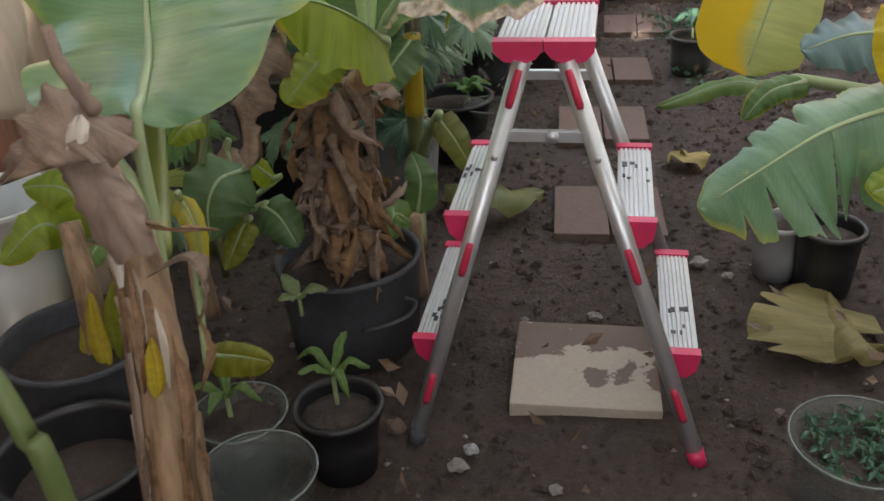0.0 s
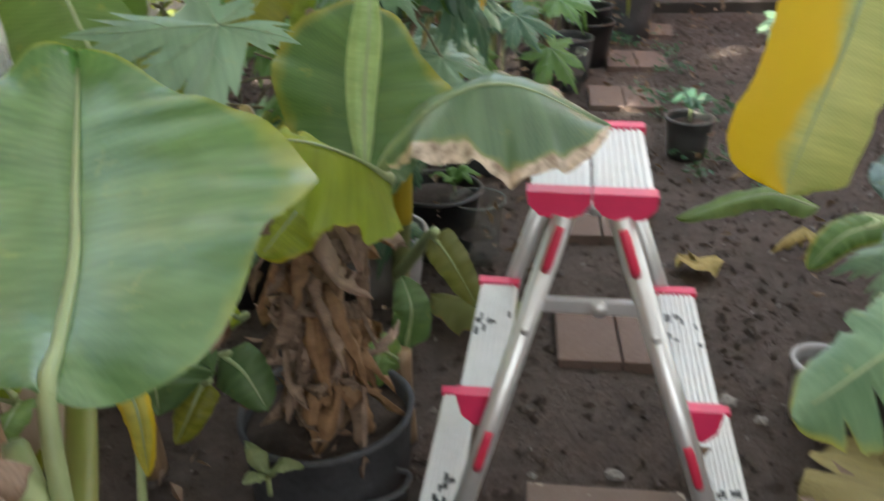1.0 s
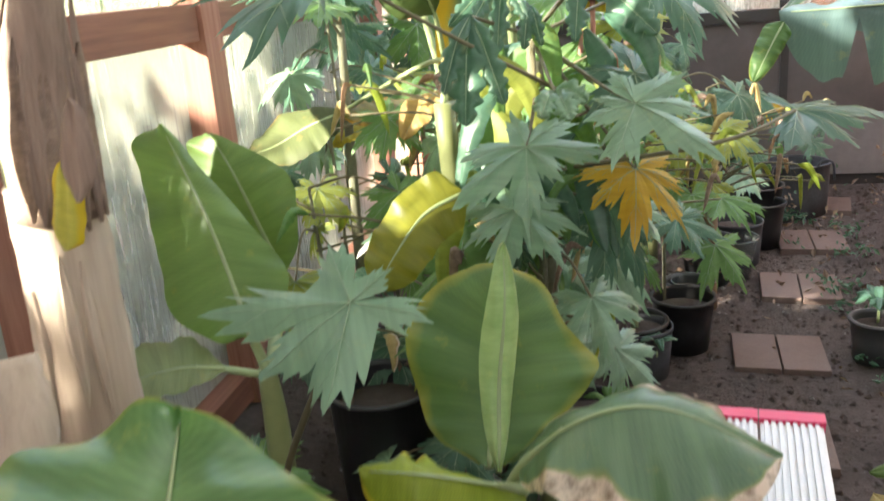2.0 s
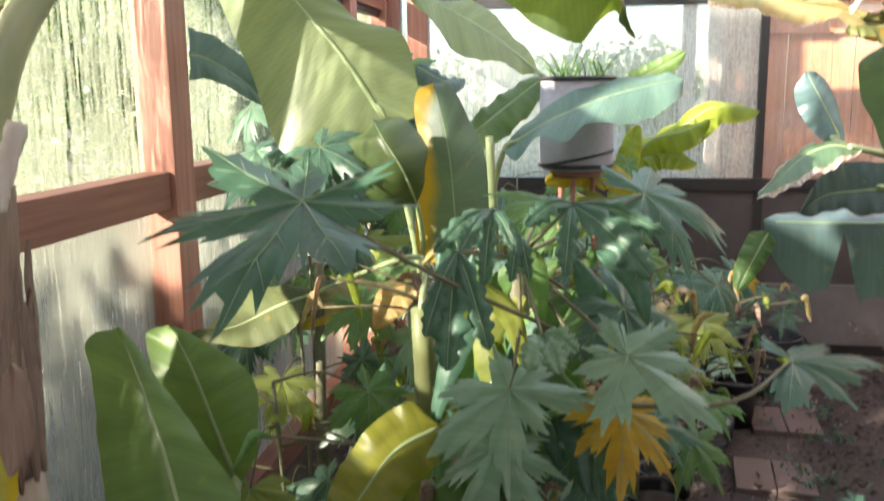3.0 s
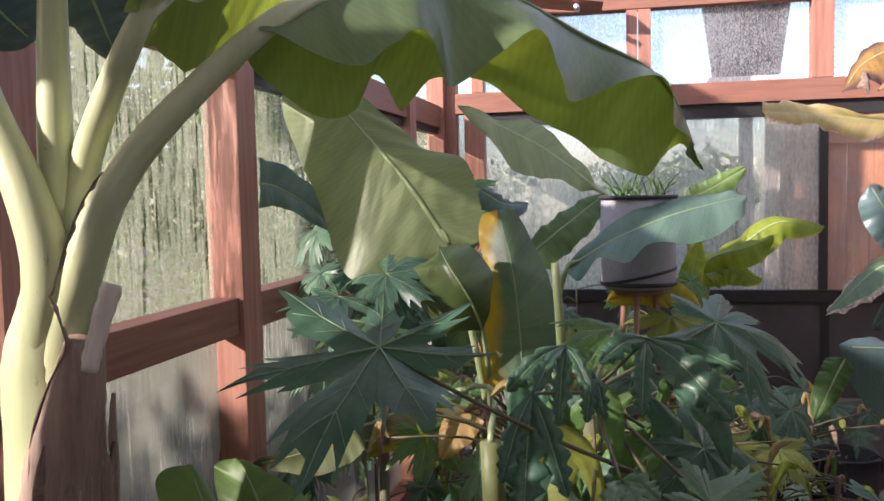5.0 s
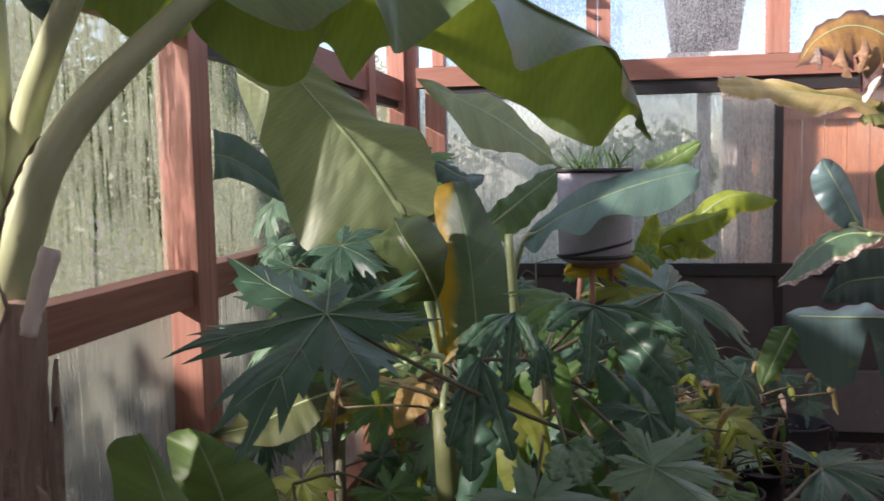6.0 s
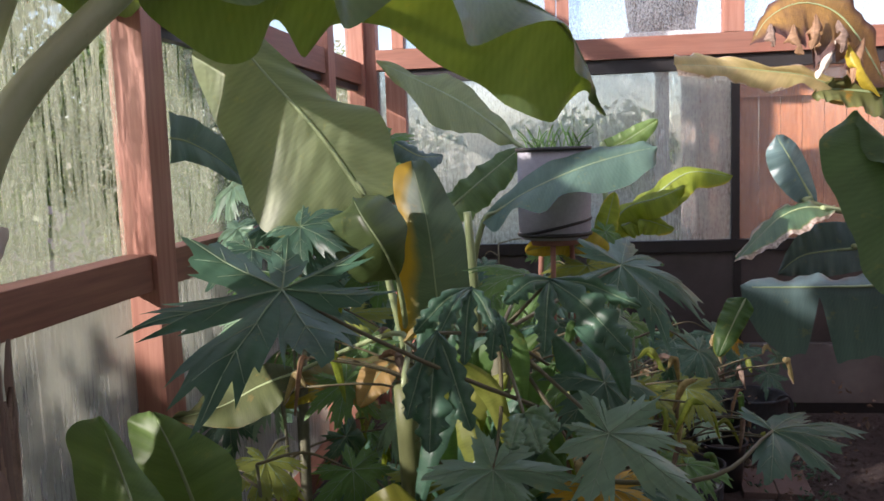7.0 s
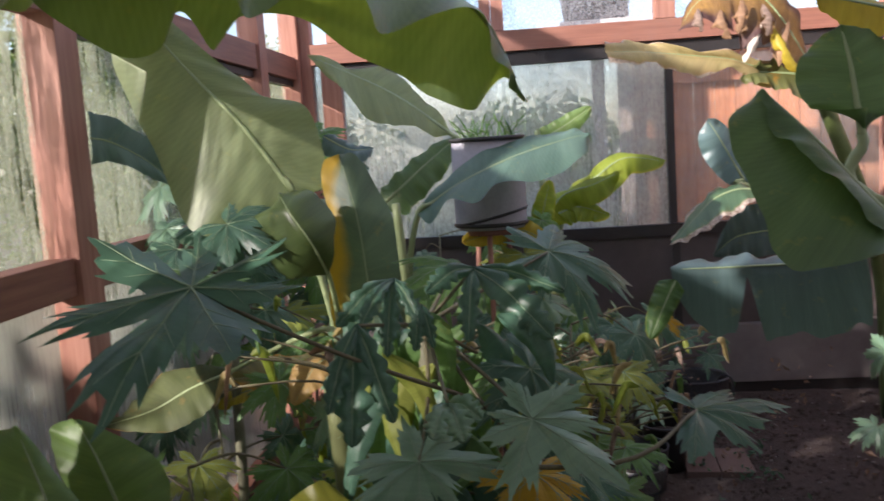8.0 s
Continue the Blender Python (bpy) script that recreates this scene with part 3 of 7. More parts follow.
M["tread"] = plain("worn_white_tread", (0.56, 0.56, 0.56), 0.45, 0.25, var=0.12, scale=45, bump=0.1)
M["pink"] = plain("magenta_plastic", (0.58, 0.030, 0.105), 0.42, var=0.14, scale=40, bump=0.05)
M["red"] = plain("red_plastic_plug", (0.52, 0.028, 0.075), 0.4, var=0.1, bump=0)
M["black_pot"] = plain("black_plastic_pot", (0.018, 0.018, 0.020), 0.42, var=0.4, scale=18, bump=0.1)
M["grey_strap"] = plain("grey_webbing", (0.075, 0.078, 0.088), 0.85, var=0.3, scale=90, bump=0.4)
M["fabric"] = plain("dark_grow_bag_felt", (0.058, 0.061, 0.070), 0.9, var=0.4, scale=70, bump=0.5)
M["grey_pot"] = plain("grey_dusty_pot", (0.30, 0.30, 0.31), 0.6, var=0.2, scale=20)
M["smoke_pot"] = plain("smoky_grey_pot", (0.075, 0.078, 0.082), 0.35, var=0.3, scale=20)
M["white_bucket"] = plain("white_plastic_bucket", (0.66, 0.68, 0.68), 0.4, var=0.06, scale=10, bump=0.03)
M["clear_pot"] = clear_plastic("cloudy_clear_pot")
M["bag"] = plain("grey_felt_bag", (0.37, 0.37, 0.41), 0.9, var=0.15, scale=60, bump=0.5)
M["bark_green"] = plain("banana_sheath_green", (0.15, 0.17, 0.07), 0.5, var=0.45, scale=9, bump=0.1)
M["bark_stem"] = stem_material()
M["stalk_lime"] = plain("banana_stalk_lime", (0.20, 0.22, 0.06), 0.45, var=0.25, scale=14)
M["rim"] = plain("cloudy_plastic_rim", (0.17, 0.19, 0.18), 0.25, var=0.3, scale=40, bump=0)
M["stem_dark"] = plain("banana_stalk_dark", (0.10, 0.135, 0.042), 0.5, var=0.35, scale=14)
M["bark_cut"] = wood_material("banana_stalk_cut", (0.48, 0.41, 0.34), (0.74, 0.67, 0.57), 2, 0.75)
M["bark_fibre"] = wood_material("banana_sheath_fibrous", (0.115, 0.072, 0.052), (0.36, 0.26, 0.195), 2, 0.7)
M["bark_dry"] = wood_material("banana_sheath_dry", (0.075, 0.038, 0.022), (0.50, 0.34, 0.20), 2, 0.6)
M["bark_pale"] = wood_material("banana_sheath_papery", (0.37, 0.29, 0.215), (0.54, 0.45, 0.35), 2, 0.75)
M["stone"] = plain("grey_stone", (0.20, 0.185, 0.175), 0.85, var=0.35, scale=30, bump=0.5)
M["hedge"] = leaf_material("outdoor_foliage", (0.05, 0.12, 0.03), (0.16, 0.22, 0.06), edge_from=3.0, veins=0, light=0.4)


# ---- ground and path ----
def ground_height(x, y):
    return 0.018 * noise.noise((x * 2.1, y * 2.1, 0.3)) + 0.008 * noise.noise((x * 9, y * 9, 2.0)) - 0.006


def make_ground():
    bm = bmesh.new()
    xs = [-30, -12, -5, -2.5] + [-1.6 + 0.05 * i for i in range(82)] + [3.2, 6, 14, 30]
    ys = [-30, -10, -3, -1.2] + [-0.8 + 0.05 * i for i in range(146)] + [7.4, 9, 14, 40]
    grid = [[bm.verts.new((x, y, ground_height(x, y))) for x in xs] for y in ys]
    for p, q in zip(grid, grid[1:]):
        for i in range(len(xs) - 1):
            bm.faces.new((p[i], p[i + 1], q[i + 1], q[i]))
    structure("ground", bm, M["soil"], "dark brown crumbly garden soil floor", "ground", True)


make_ground()
path = thing("pavement", (0.6, 3.6, 0), "line of square clay pavers set in bare soil", "path", kind="structure")
PAVERS = [(0.310, 1.775, -5), (0.440, 2.505, -3.5), (0.495, 3.190, -4), (0.600, 3.790, -4), (0.790, 4.460, -6), (0.960, 5.100, -4), (1.135, 5.765, -12)]


def paver_mesh(half=0.1525):
    bm = bmesh.new()
    box(bm, -half, half, -half, half, -0.03, 0.014, 0.006)
    me = bpy.data.meshes.new("paver")
    bm.to_mesh(me)
    bm.free()
    return me


def paver_pair_mesh(half=0.1525):
    """Two half-width bricks side by side on one bed."""
    bm = bmesh.new()
    box(bm, -half, -0.003, -half, half, -0.03, 0.014, 0.005)
    box(bm, 0.003, half, -half, half, -0.03, 0.014, 0.005)
    me = bpy.data.meshes.new("paver")
    bm.to_mesh(me)
    bm.free()
    return me


whole, pair = paver_mesh(), paver_pair_mesh()
whole.materials.append(M["paver_stained"])
pair.materials.append(M["paver"])
for i, (x, y, turn) in enumerate(PAVERS):
    ob = new("paver", whole if i == 0 else pair)
    ob.parent, ob.matrix_parent_inverse = path, Matrix.Translation((-0.6, -3.6, 0))
    ob.matrix_basis = pose(x, y, 0.006, 0.8 * (i % 3 - 1), 0.6, turn)


# ---- greenhouse ----
WX, WY = -1.20, 6.30
LEFT_POSTS = (2.42, 3.43, 5.46)


def make_shell():
    wl = thing("wall_west", (WX, 3.6, 0), "redwood framed greenhouse wall with fogged panes", "wall", kind="structure")
    for y in LEFT_POSTS:
        part("post", boxed(-1.275, -1.165, y - 0.065, y + 0.065, 0.0, 2.93, bevel=0.005), M["wood_z"], wl, smooth=False)
    part("corner_post", boxed(-1.275, -1.165, 6.2, 6.3, 0, 2.6, bevel=0.005), M["wood_z"], wl, smooth=False)
    ends = [1.62, *LEFT_POSTS, 6.26]
    for a, b in zip(ends, ends[1:]):
        a2, b2 = a + 0.067, b - 0.067
        part("rail", boxed(-1.262, -1.180, a2, b2, 1.225, 1.335, bevel=0.004), M["wood_y"], wl, smooth=False)
        part("rail", boxed(-1.262, -1.180, a2, b2, 0.02, 0.12, bevel=0.004), M["wood_y"], wl, smooth=False)
        part("top_rail", boxed(-1.262, -1.180, a2, b2, 2.022, 2.15, bevel=0.004), M["wood_y"], wl, smooth=False)
        if a > 3:
            part("glazing_bar", boxed(-1.245, -1.205, a2, b2, 1.985, 2.018, bevel=0.002), M["black_bar"], wl, "black metal glazing bar", False)
        for z0, z1, mat in ((0.12, 1.225, "pane_low"), (1.335, 1.985 if a > 3 else 2.022, "pane"), (2.15, 2.93, "pane" if a < 2 else "pane_clear")):
            pane = part("pane", boxed(-1.262, -1.256, a2, b2, z0, z1), M[mat], wl, smooth=False)
            pane.visible_shadow = mat == "pane" or (mat == "pane_low" and a < 2)
    part("top_plate", boxed(-1.29, -1.15, 1.55, 6.3, 2.935, 3.01, bevel=0.004), M["wood_y"], wl, smooth=False)
    # unseen boarded stretch beside and behind the viewer, added to block sun on the foreground
    part("boarding", boxed(-1.27, -1.18, -1.0, 1.55, 0, 2.9), M["wood_y"], wl, smooth=False)

    wb = thing("wall_north", (0.6, WY, 0), "redwood and black framed back wall with vent windows", "wall", kind="structure")
    uprights = ((-1.165, -1.10, 2.62), (-1.05, -0.93, 2.10), (2.2, 2.3, 2.9))
    for x0, x1, z1 in uprights:
        part("post", boxed(x0, x1, 6.25, 6.35, 0, z1, bevel=0.004), M["wood_z"], wb, smooth=False)
    part("beam", boxed(-1.10, 2.2, 6.24, 6.36, 2.105, 2.225, bevel=0.004), M["wood_x"], wb, smooth=False)
    part("head_beam", boxed(-1.10, 2.2, 6.24, 6.36, 2.665, 2.80, bevel=0.004), M["wood_x"], wb, smooth=False)
    for x0, x1 in ((-0.085, -0.022), (-0.018, 0.055), (0.925, 1.04), (1.9, 2.0)):
        part("mullion", boxed(x0, x1, 6.245, 6.355, 2.228, 2.662, bevel=0.003), M["wood_z"], wb, smooth=False)
    part("mullion", boxed(-1.0, -0.93, 6.245, 6.355, 2.228, 2.662, bevel=0.003), M["wood_z"], wb, smooth=False)
    part("cross_bar", boxed(-0.93, 2.2, 6.27, 6.33, 2.025, 2.10, bevel=0.002), M["black_bar"], wb, "black metal glazing bar", False)
    part("cross_bar", boxed(-0.93, 2.2, 6.27, 6.33, 0.965, 1.035, bevel=0.002), M["black_bar"], wb, "black metal glazing bar", False)
    part("upright_bar", boxed(0.975, 1.02, 6.275, 6.325, 1.037, 2.023, bevel=0.002), M["black_bar"], wb, "black metal glazing bar", False)
    part("upright_bar", boxed(0.985, 1.03, 6.275, 6.325, 0.42, 0.963, bevel=0.002), M["black_bar"], wb, "black metal glazing bar", False)
    prop = part("strut", tube(bmesh.new(), [Vector((-0.965, 6.050, 2.771)), Vector((-0.213, 6.120, 2.673))], 0.095, 0.095, 4, flat=0.5), M["wood_x"], wb, smooth=False)
    bolt = Vector((-0.351, 5.990, 2.650))
    part("bolt", tube(bmesh.new(), [bolt, bolt + Vector((0, 0.09, 0))], 0.016, 0.016, 10), M["alu"], prop, "round steel bolt")
    for x0, x1, z0, z1, mat in ((-0.93, 0.975, 1.035, 2.025, "pane_back"), (1.02, 2.2, 1.035, 2.025, "pane_clear"), (-0.93, -0.085, 2.225, 2.665, "pane_vent"),
                                (0.055, 0.925, 2.225, 2.665, "pane_vent"), (1.04, 1.9, 2.225, 2.665, "pane_vent"), (-1.10, -1.05, 0.1, 2.1, "pane_back")):
        pane = part("pane", boxed(x0 + 0.002, x1 - 0.002, 6.297, 6.303, z0 + 0.002, z1 - 0.002), M[mat], wb, smooth=False)
        pane.visible_shadow = False
    part("lower_panel", boxed(-0.93, 0.985, 6.29, 6.31, 0.42, 0.963), M["dark_pane"], wb, smooth=False)
    part("lower_panel", boxed(1.03, 2.2, 6.29, 6.31, 0.42, 0.963), M["dark_pane"], wb, smooth=False)
    part("base_board", boxed(-0.93, 2.2, 6.26, 6.34, 0.06, 0.415, bevel=0.004), M["concrete"], wb, "grey base board", False)
    part("bottom_plate", boxed(-0.93, 2.2, 6.27, 6.33, -0.02, 0.058), M["black_bar"], wb, smooth=False)

    # unseen side and end walls, added with opaque white panes behind the fill lamps
    we = thing("wall_east", (2.3, 3, 0), "unseen boarded side wall added around a fill lamp", "wall", kind="structure")
    for y0, y1, z0, z1 in ((-1.0, 6.3, 0, 1.1), (-1.0, 6.3, 2.5, 2.95), (-1.0, 0.5, 1.1, 2.5), (5.3, 6.3, 1.1, 2.5)):
        part("boarding", boxed(2.302, 2.36, y0, y1, z0, z1), M["wood_y"], we, smooth=False)
    part("frosted_pane", boxed(2.32, 2.33, 0.5, 5.3, 1.1, 2.5), M["roof"], we, smooth=False)
    ws = thing("wall_south", (0.5, -1, 0), "unseen boarded end wall added around a fill lamp", "wall", kind="structure")
    for x0, x1, z0, z1 in ((-1.27, 2.36, 0, 0.95), (-1.27, 2.36, 2.55, 2.95), (-1.27, -0.85, 0.95, 2.55), (1.85, 2.36, 0.95, 2.55)):
        part("boarding", boxed(x0, x1, -1.06, -1.002, z0, z1), M["wood_x"], ws, smooth=False)
    part("frosted_pane", boxed(-0.85, 1.85, -1.04, -1.03, 0.95, 2.55), M["roof"], ws, smooth=False)
    roof = thing("roof", (0.5, 2.6, 3.0), "opaque white sheet roof added to block the sun, clear at the far end", "roof", kind="structure")
    # opaque sheet, added overhead to keep the sun off the front plants
    part("sheet", boxed(-1.5, 2.5, -1.2, 3.40, 3.02, 3.05), M["roof"], roof, smooth=False)
    clear = part("clear_sheet", boxed(-1.5, 2.5, 3.402, 6.42, 3.02, 3.03), M["pane_vent"], roof, "clear roof sheet at the far end", False)
    clear.visible_shadow = False


make_shell()


# ---- outdoors ----
def leaf_cloud(name, blobs, count, size, mat, label, seed=1):
    """Many small leaves over a number of rounded masses, as one planting."""
    rng = random.Random(seed)
    verts, faces = [], []
    for _ in range(count):
        cx, cy, cz, rx, ry, rz = rng.choice(blobs)
        d = Vector((rng.gauss(0, 1), rng.gauss(0, 1), rng.gauss(0, 1))).normalized() * (0.45 + 0.6 * rng.random())
        p = Vector((cx + d.x * rx, cy + d.y * ry, cz + d.z * rz))
        if p.z < 0.02:
            p.z = rng.uniform(0.02, 0.4)
        a = Vector((rng.gauss(0, 1), rng.gauss(0, 1), rng.gauss(-0.3, 0.7))).normalized()
        b = a.cross(Vector((rng.gauss(0, 1), rng.gauss(0, 1), rng.gauss(0, 1)))).normalized()
        s = size * rng.uniform(0.6, 1.5)
        k = len(verts)
        up = a.cross(b) * s * 0.14
        verts += [p, p + a * s * 0.5 + b * s * 0.26 + up, p + a * s * 1.1, p + a * s * 0.5 - b * s * 0.26 + up]
        faces += [(k, k + 1, k + 2), (k, k + 2, k + 3)]
    me = bpy.data.meshes.new(name)
    me.from_pydata([tuple(v) for v in verts], [], faces)
    me.materials.append(mat)
    return tagged(new(name, me), label, "hedge", "", "stuff")


rng = random.Random(4)
# hedge added to shade the interior; its heights follow the sun's rays
blobs = [(-4.2 + rng.uniform(-0.35, 0.35), -1.8 + 0.2 * i, rng.uniform(0.2, 2.6 if i < 12 else 2.25), 0.5, 0.45, 0.5) for i in range(28)]
blobs += [(-4.3 + rng.uniform(-0.3, 0.3), rng.uniform(2.3, 2.9), rng.uniform(2.3, 3.0), 0.45, 0.35, 0.45) for i in range(8)]
leaf_cloud("hedge", blobs, 24000, 0.12, M["hedge"], "loose green hedge added outside to block low sun")
# unseen tall foliage, added to keep sun off the back wall
blobs = [(-4.7 + rng.uniform(-0.3, 0.3), rng.uniform(1.75, 2.55), rng.uniform(2.9, 4.7), 0.4, 0.35, 0.4) for i in range(26)]
leaf_cloud("hedge", blobs, 9000, 0.12, M["hedge"], "unseen leafy mass added above the hedge to block sun", 8)
blobs = [(-5.6 + rng.uniform(-0.9, 0.9), 5.0 + 0.22 * i, rng.uniform(0.3, 3.6), 0.7, 0.6, 0.7) for i in range(72)]
leaf_cloud("hedge", blobs, 30000, 0.13, M["hedge"], "tall green trees beyond the side panes", 5)
blobs = [(-3.2 + 0.26 * i, 10.2 + rng.uniform(-0.6, 0.6), rng.uniform(0.4, 1.55), 0.6, 0.5, 0.5) for i in range(17)]
leaf_cloud("shrub", blobs, 15000, 0.09, M["hedge"], "loose green shrubs behind the back wall", 3)


def make_fence():
    f = thing("fence", (2.2, 7.3, 0), "orange-brown cedar board fence in sunlight", "fence")
    x = (0.906, 7.300, 1.813)[0]
    i = 0
    while x < 3.6:
        part("board", boxed(x, x + 0.138, 7.28, 7.30, 0.0, 2.30, bevel=0.003), M["fence"], f, smooth=False)
        x += 0.142
        i += 1
    part("post", boxed((0.906, 7.300, 1.813)[0] - 0.09, (0.906, 7.300, 1.813)[0] - 0.004, 7.20, 7.31, 0, 2.42, bevel=0.004), M["fence_post"], f, "pale weathered post", False)
    part("rail", boxed((0.906, 7.300, 1.813)[0], 3.6, 7.24, 7.279, 1.9, 1.99), M["fence"], f, smooth=False)
    part("rail", boxed((0.906, 7.300, 1.813)[0], 3.6, 7.24, 7.279, 0.4, 0.49), M["fence"], f, smooth=False)


make_fence()


# ---- step ladder over the path ----
def make_ladder():
    m = pose(0.243, 1.79, 0, 0, 0, -7.2)
    lad = thing("step_ladder", (0.243, 1.79, 0), "aluminium double step ladder with magenta end caps over the path", "ladder")
    top, foot_x, top_x, foot_y, top_y = 0.735, 0.270, 0.034, 0.272, 0.140

    def at(x, y, z):
        return m @ Vector((x + 0.018 - 0.042 * z, y, z))

    def rail(sx, sy, z):
        k = z / top
        return foot_x * sx + (top_x - foot_x) * sx * k, foot_y * sy + (top_y - foot_y) * sy * k

    def slab(name, x0, x1, y0, y1, z0, z1, mat, tilt=0.0, bevel=0.004, parent=lad, label=""):
        bm = boxed(x0, x1, y0, y1, z0, z1, bevel=bevel)
        for v in bm.verts:
            v.co = at(*v.co)
        return part(name, bm, M[mat], parent, label, False)

    for sx in (-1, 1):
        for sy in (-1, 1):
            x0, y0 = rail(sx, sy, 0.012)
            x1, y1 = rail(sx, sy, top - 0.01)
            leg = part("rail", tube(bmesh.new(), [at(x0, y0, 0.012), at(x1, y1, top - 0.01)], 0.0155, 0.0155, 14, hint=(0, 1, 0), flat=1.0), M["alu"], lad)
            part("foot", tube(bmesh.new(), [at(x0 * 1.008, y0 * 1.005, 0.0), at(*rail(sx, sy, 0.03), 0.03)], 0.0172, 0.0168, 14), M["pink" if sx > 0 else "fabric"], leg, "magenta rubber foot" if sx > 0 else "dark rubber foot")
            if sy < 0:
                for z in (0.095, 0.355, 0.655):
                    x, y = rail(sx, sy, z)
                    dx, dy = rail(sx, sy, z + 0.06)
                    part("plug", tube(bmesh.new(), [at(x, y - 0.0105, z), at(x + (dx - x) * 0.15, y - 0.0135, z + 0.009), at(x + (dx - x) * 0.85, dy - 0.0135, z + 0.051), at(dx, dy - 0.0105, z + 0.06)], 0.0072, 0.0072, 10), M["red"], leg, "red plastic plug")
                for z in (0.57, 0.66):
                    x, y = rail(sx, sy, z)
                    part("rivet", tube(bmesh.new(), [at(x, y - 0.017, z), at(x, y - 0.012, z)], 0.006, 0.006, 10), M["alu"], leg)
        for z, wide, reach in ((0.190, 0.066, 0.182), (0.450, 0.066, 0.163)):
            xa, ya = rail(sx, -1, z)
            y0, y1 = -reach, reach
            xc = xa + sx * 0.026
            step = slab("tread", xc - wide / 2, xc + wide / 2, y0, y1, z - 0.022, z - 0.004, "tread", bevel=0.003)
            for i in range(7):
                xr = xc - wide / 2 + 0.008 + i * (wide - 0.016) / 6
                slab("rib", xr - 0.0028, xr + 0.0028, y0 + 0.004, y1 - 0.004, z - 0.0045, z, "tread", parent=step, bevel=0.001)
            wear = random.Random(int(z * 100) + sx)
            for i in range(7):
                ym = (y0 + 0.10 if z < 0.3 else 0.04) + wear.uniform(-0.05, 0.05)
                xm = xc + wear.uniform(-0.026, 0.026)
                slab("scuff", xm - wear.uniform(0.002, 0.006), xm + wear.uniform(0.002, 0.006), ym - wear.uniform(0.003, 0.012), ym + wear.uniform(0.003, 0.012), z, z + 0.0006, "black_pot", parent=step, bevel=0, label="dark worn scuff mark")
            for s, ye in ((-1, y0), (1, y1)):
                bm = bmesh.new()
                prof = [(-wide / 2 - 0.003, 0.006), (wide / 2 + 0.003, 0.006), (wide / 2 - 0.004, -0.030), (wide * 0.18, -0.046), (-wide * 0.18, -0.046), (-wide / 2 + 0.004, -0.030)]
                ra = [bm.verts.new(at(xc + px, ye + s * 0.016, z + pz - 0.003)) for px, pz in prof]
                rb = [bm.verts.new(at(xc + px, ye - s * 0.006, z + pz - 0.003)) for px, pz in prof]
                bm.faces.new(ra)
                bm.faces.new(rb[::-1])
                for i in range(6):
                    bm.faces.new((ra[i], rb[i], rb[(i + 1) % 6], ra[(i + 1) % 6]))
                bmesh.ops.recalc_face_normals(bm, faces=bm.faces)
                part("end_cap", bm, M["pink"], step, "magenta plastic end cap", False)
        # half of the top platform
        wide, z = 0.080, 0.757
        xc = sx * 0.0415
        y0, y1 = -0.128, 0.128
        step = slab("top_tread", xc - wide / 2, xc + wide / 2, y0, y1, z - 0.022, z - 0.004, "tread", bevel=0.003)
        for i in range(8):
            xr = xc - wide / 2 + 0.008 + i * (wide - 0.016) / 7
            slab("rib", xr - 0.0028, xr + 0.0028, y0 + 0.004, y1 - 0.004, z - 0.0045, z, "tread", parent=step, bevel=0.001)
        for s, ye in ((-1, y0), (1, y1)):
            bm = bmesh.new()
            prof = [(-0.0405, 0.006), (0.043, 0.006), (0.041, -0.012), (0.026, -0.028), (-0.006, -0.032), (-0.028, -0.024), (-0.0405, -0.009)]
            prof = [(px * (1 if sx > 0 else -1), pz) for px, pz in prof]
            ra = [bm.verts.new(at(xc + px, ye + s * 0.020, z + pz - 0.003)) for px, pz in prof]
            rb = [bm.verts.new(at(xc + px, ye - s * 0.006, z + pz - 0.003)) for px, pz in prof]
            bm.faces.new(ra)
            bm.faces.new(rb[::-1])
            for i in range(7):
                bm.faces.new((ra[i], rb[i], rb[(i + 1) % 7], ra[(i + 1) % 7]))
            bmesh.ops.recalc_face_normals(bm, faces=bm.faces)
            part("end_cap", bm, M["pink"], step, "magenta plastic end cap", False)
    for sy in (-1, 1):
        z = 0.605
        x, y = rail(1, sy, z)
        bar = slab("spreader", -x, x, y - 0.006, y + 0.006, z - 0.012, z + 0.008, "alu", bevel=0.002)
        part("bolt", tube(bmesh.new(), [at(0.012, y - 0.016, z), at(0.012, y - 0.004, z)], 0.011, 0.011, 10), M["alu"], bar)


make_ladder()


# ---- pots ----
def make_pot(name, place, r, h, mat, label, soil=0.82, taper=0.78, rim=0.008, wobble=0.0, soil_mat="soil", seed=0):
    p = thing(name, place, label, "pot")
    t = max(0.004, r * 0.04)
    rb = r * taper
    body = [(0.001, 0.0), (rb, 0.0), (rb + (r - rb) * 0.5, h * 0.5), (r, h - 0.012), (r + rim, h - 0.010), (r + rim, h), (r - t, h), (r - t, h - 0.014), (rb - t + (r - rb) * 0.5, h * 0.5), (rb - t, 0.012), (0.001, 0.012)]
    part("body", lathe(body, place, 36, wobble, seed), M[mat], p)
    if mat in ("clear_pot", "white_bucket"):
        ring = [Vector((place[0] + (r + rim) * math.cos(w * 0.1745), place[1] + (r + rim) * math.sin(w * 0.1745), place[2] + h)) for w in range(37)]
        part("rim", tube(bmesh.new(), ring, 0.0019, 0.0019, 6), M["rim" if mat == "clear_pot" else mat], p, "thin rolled rim")
    if soil:
        rs = (rb + (r - rb) * soil) - t * 1.2
        rng = random.Random(seed)
        rings = [(0.001, soil * h + 0.006), (rs * 0.4, soil * h + 0.008), (rs * 0.75, soil * h), (rs, soil * h - 0.008)]
        part("soil", lathe(rings, place, 28, wobble, seed), M[soil_mat], p)
    return p


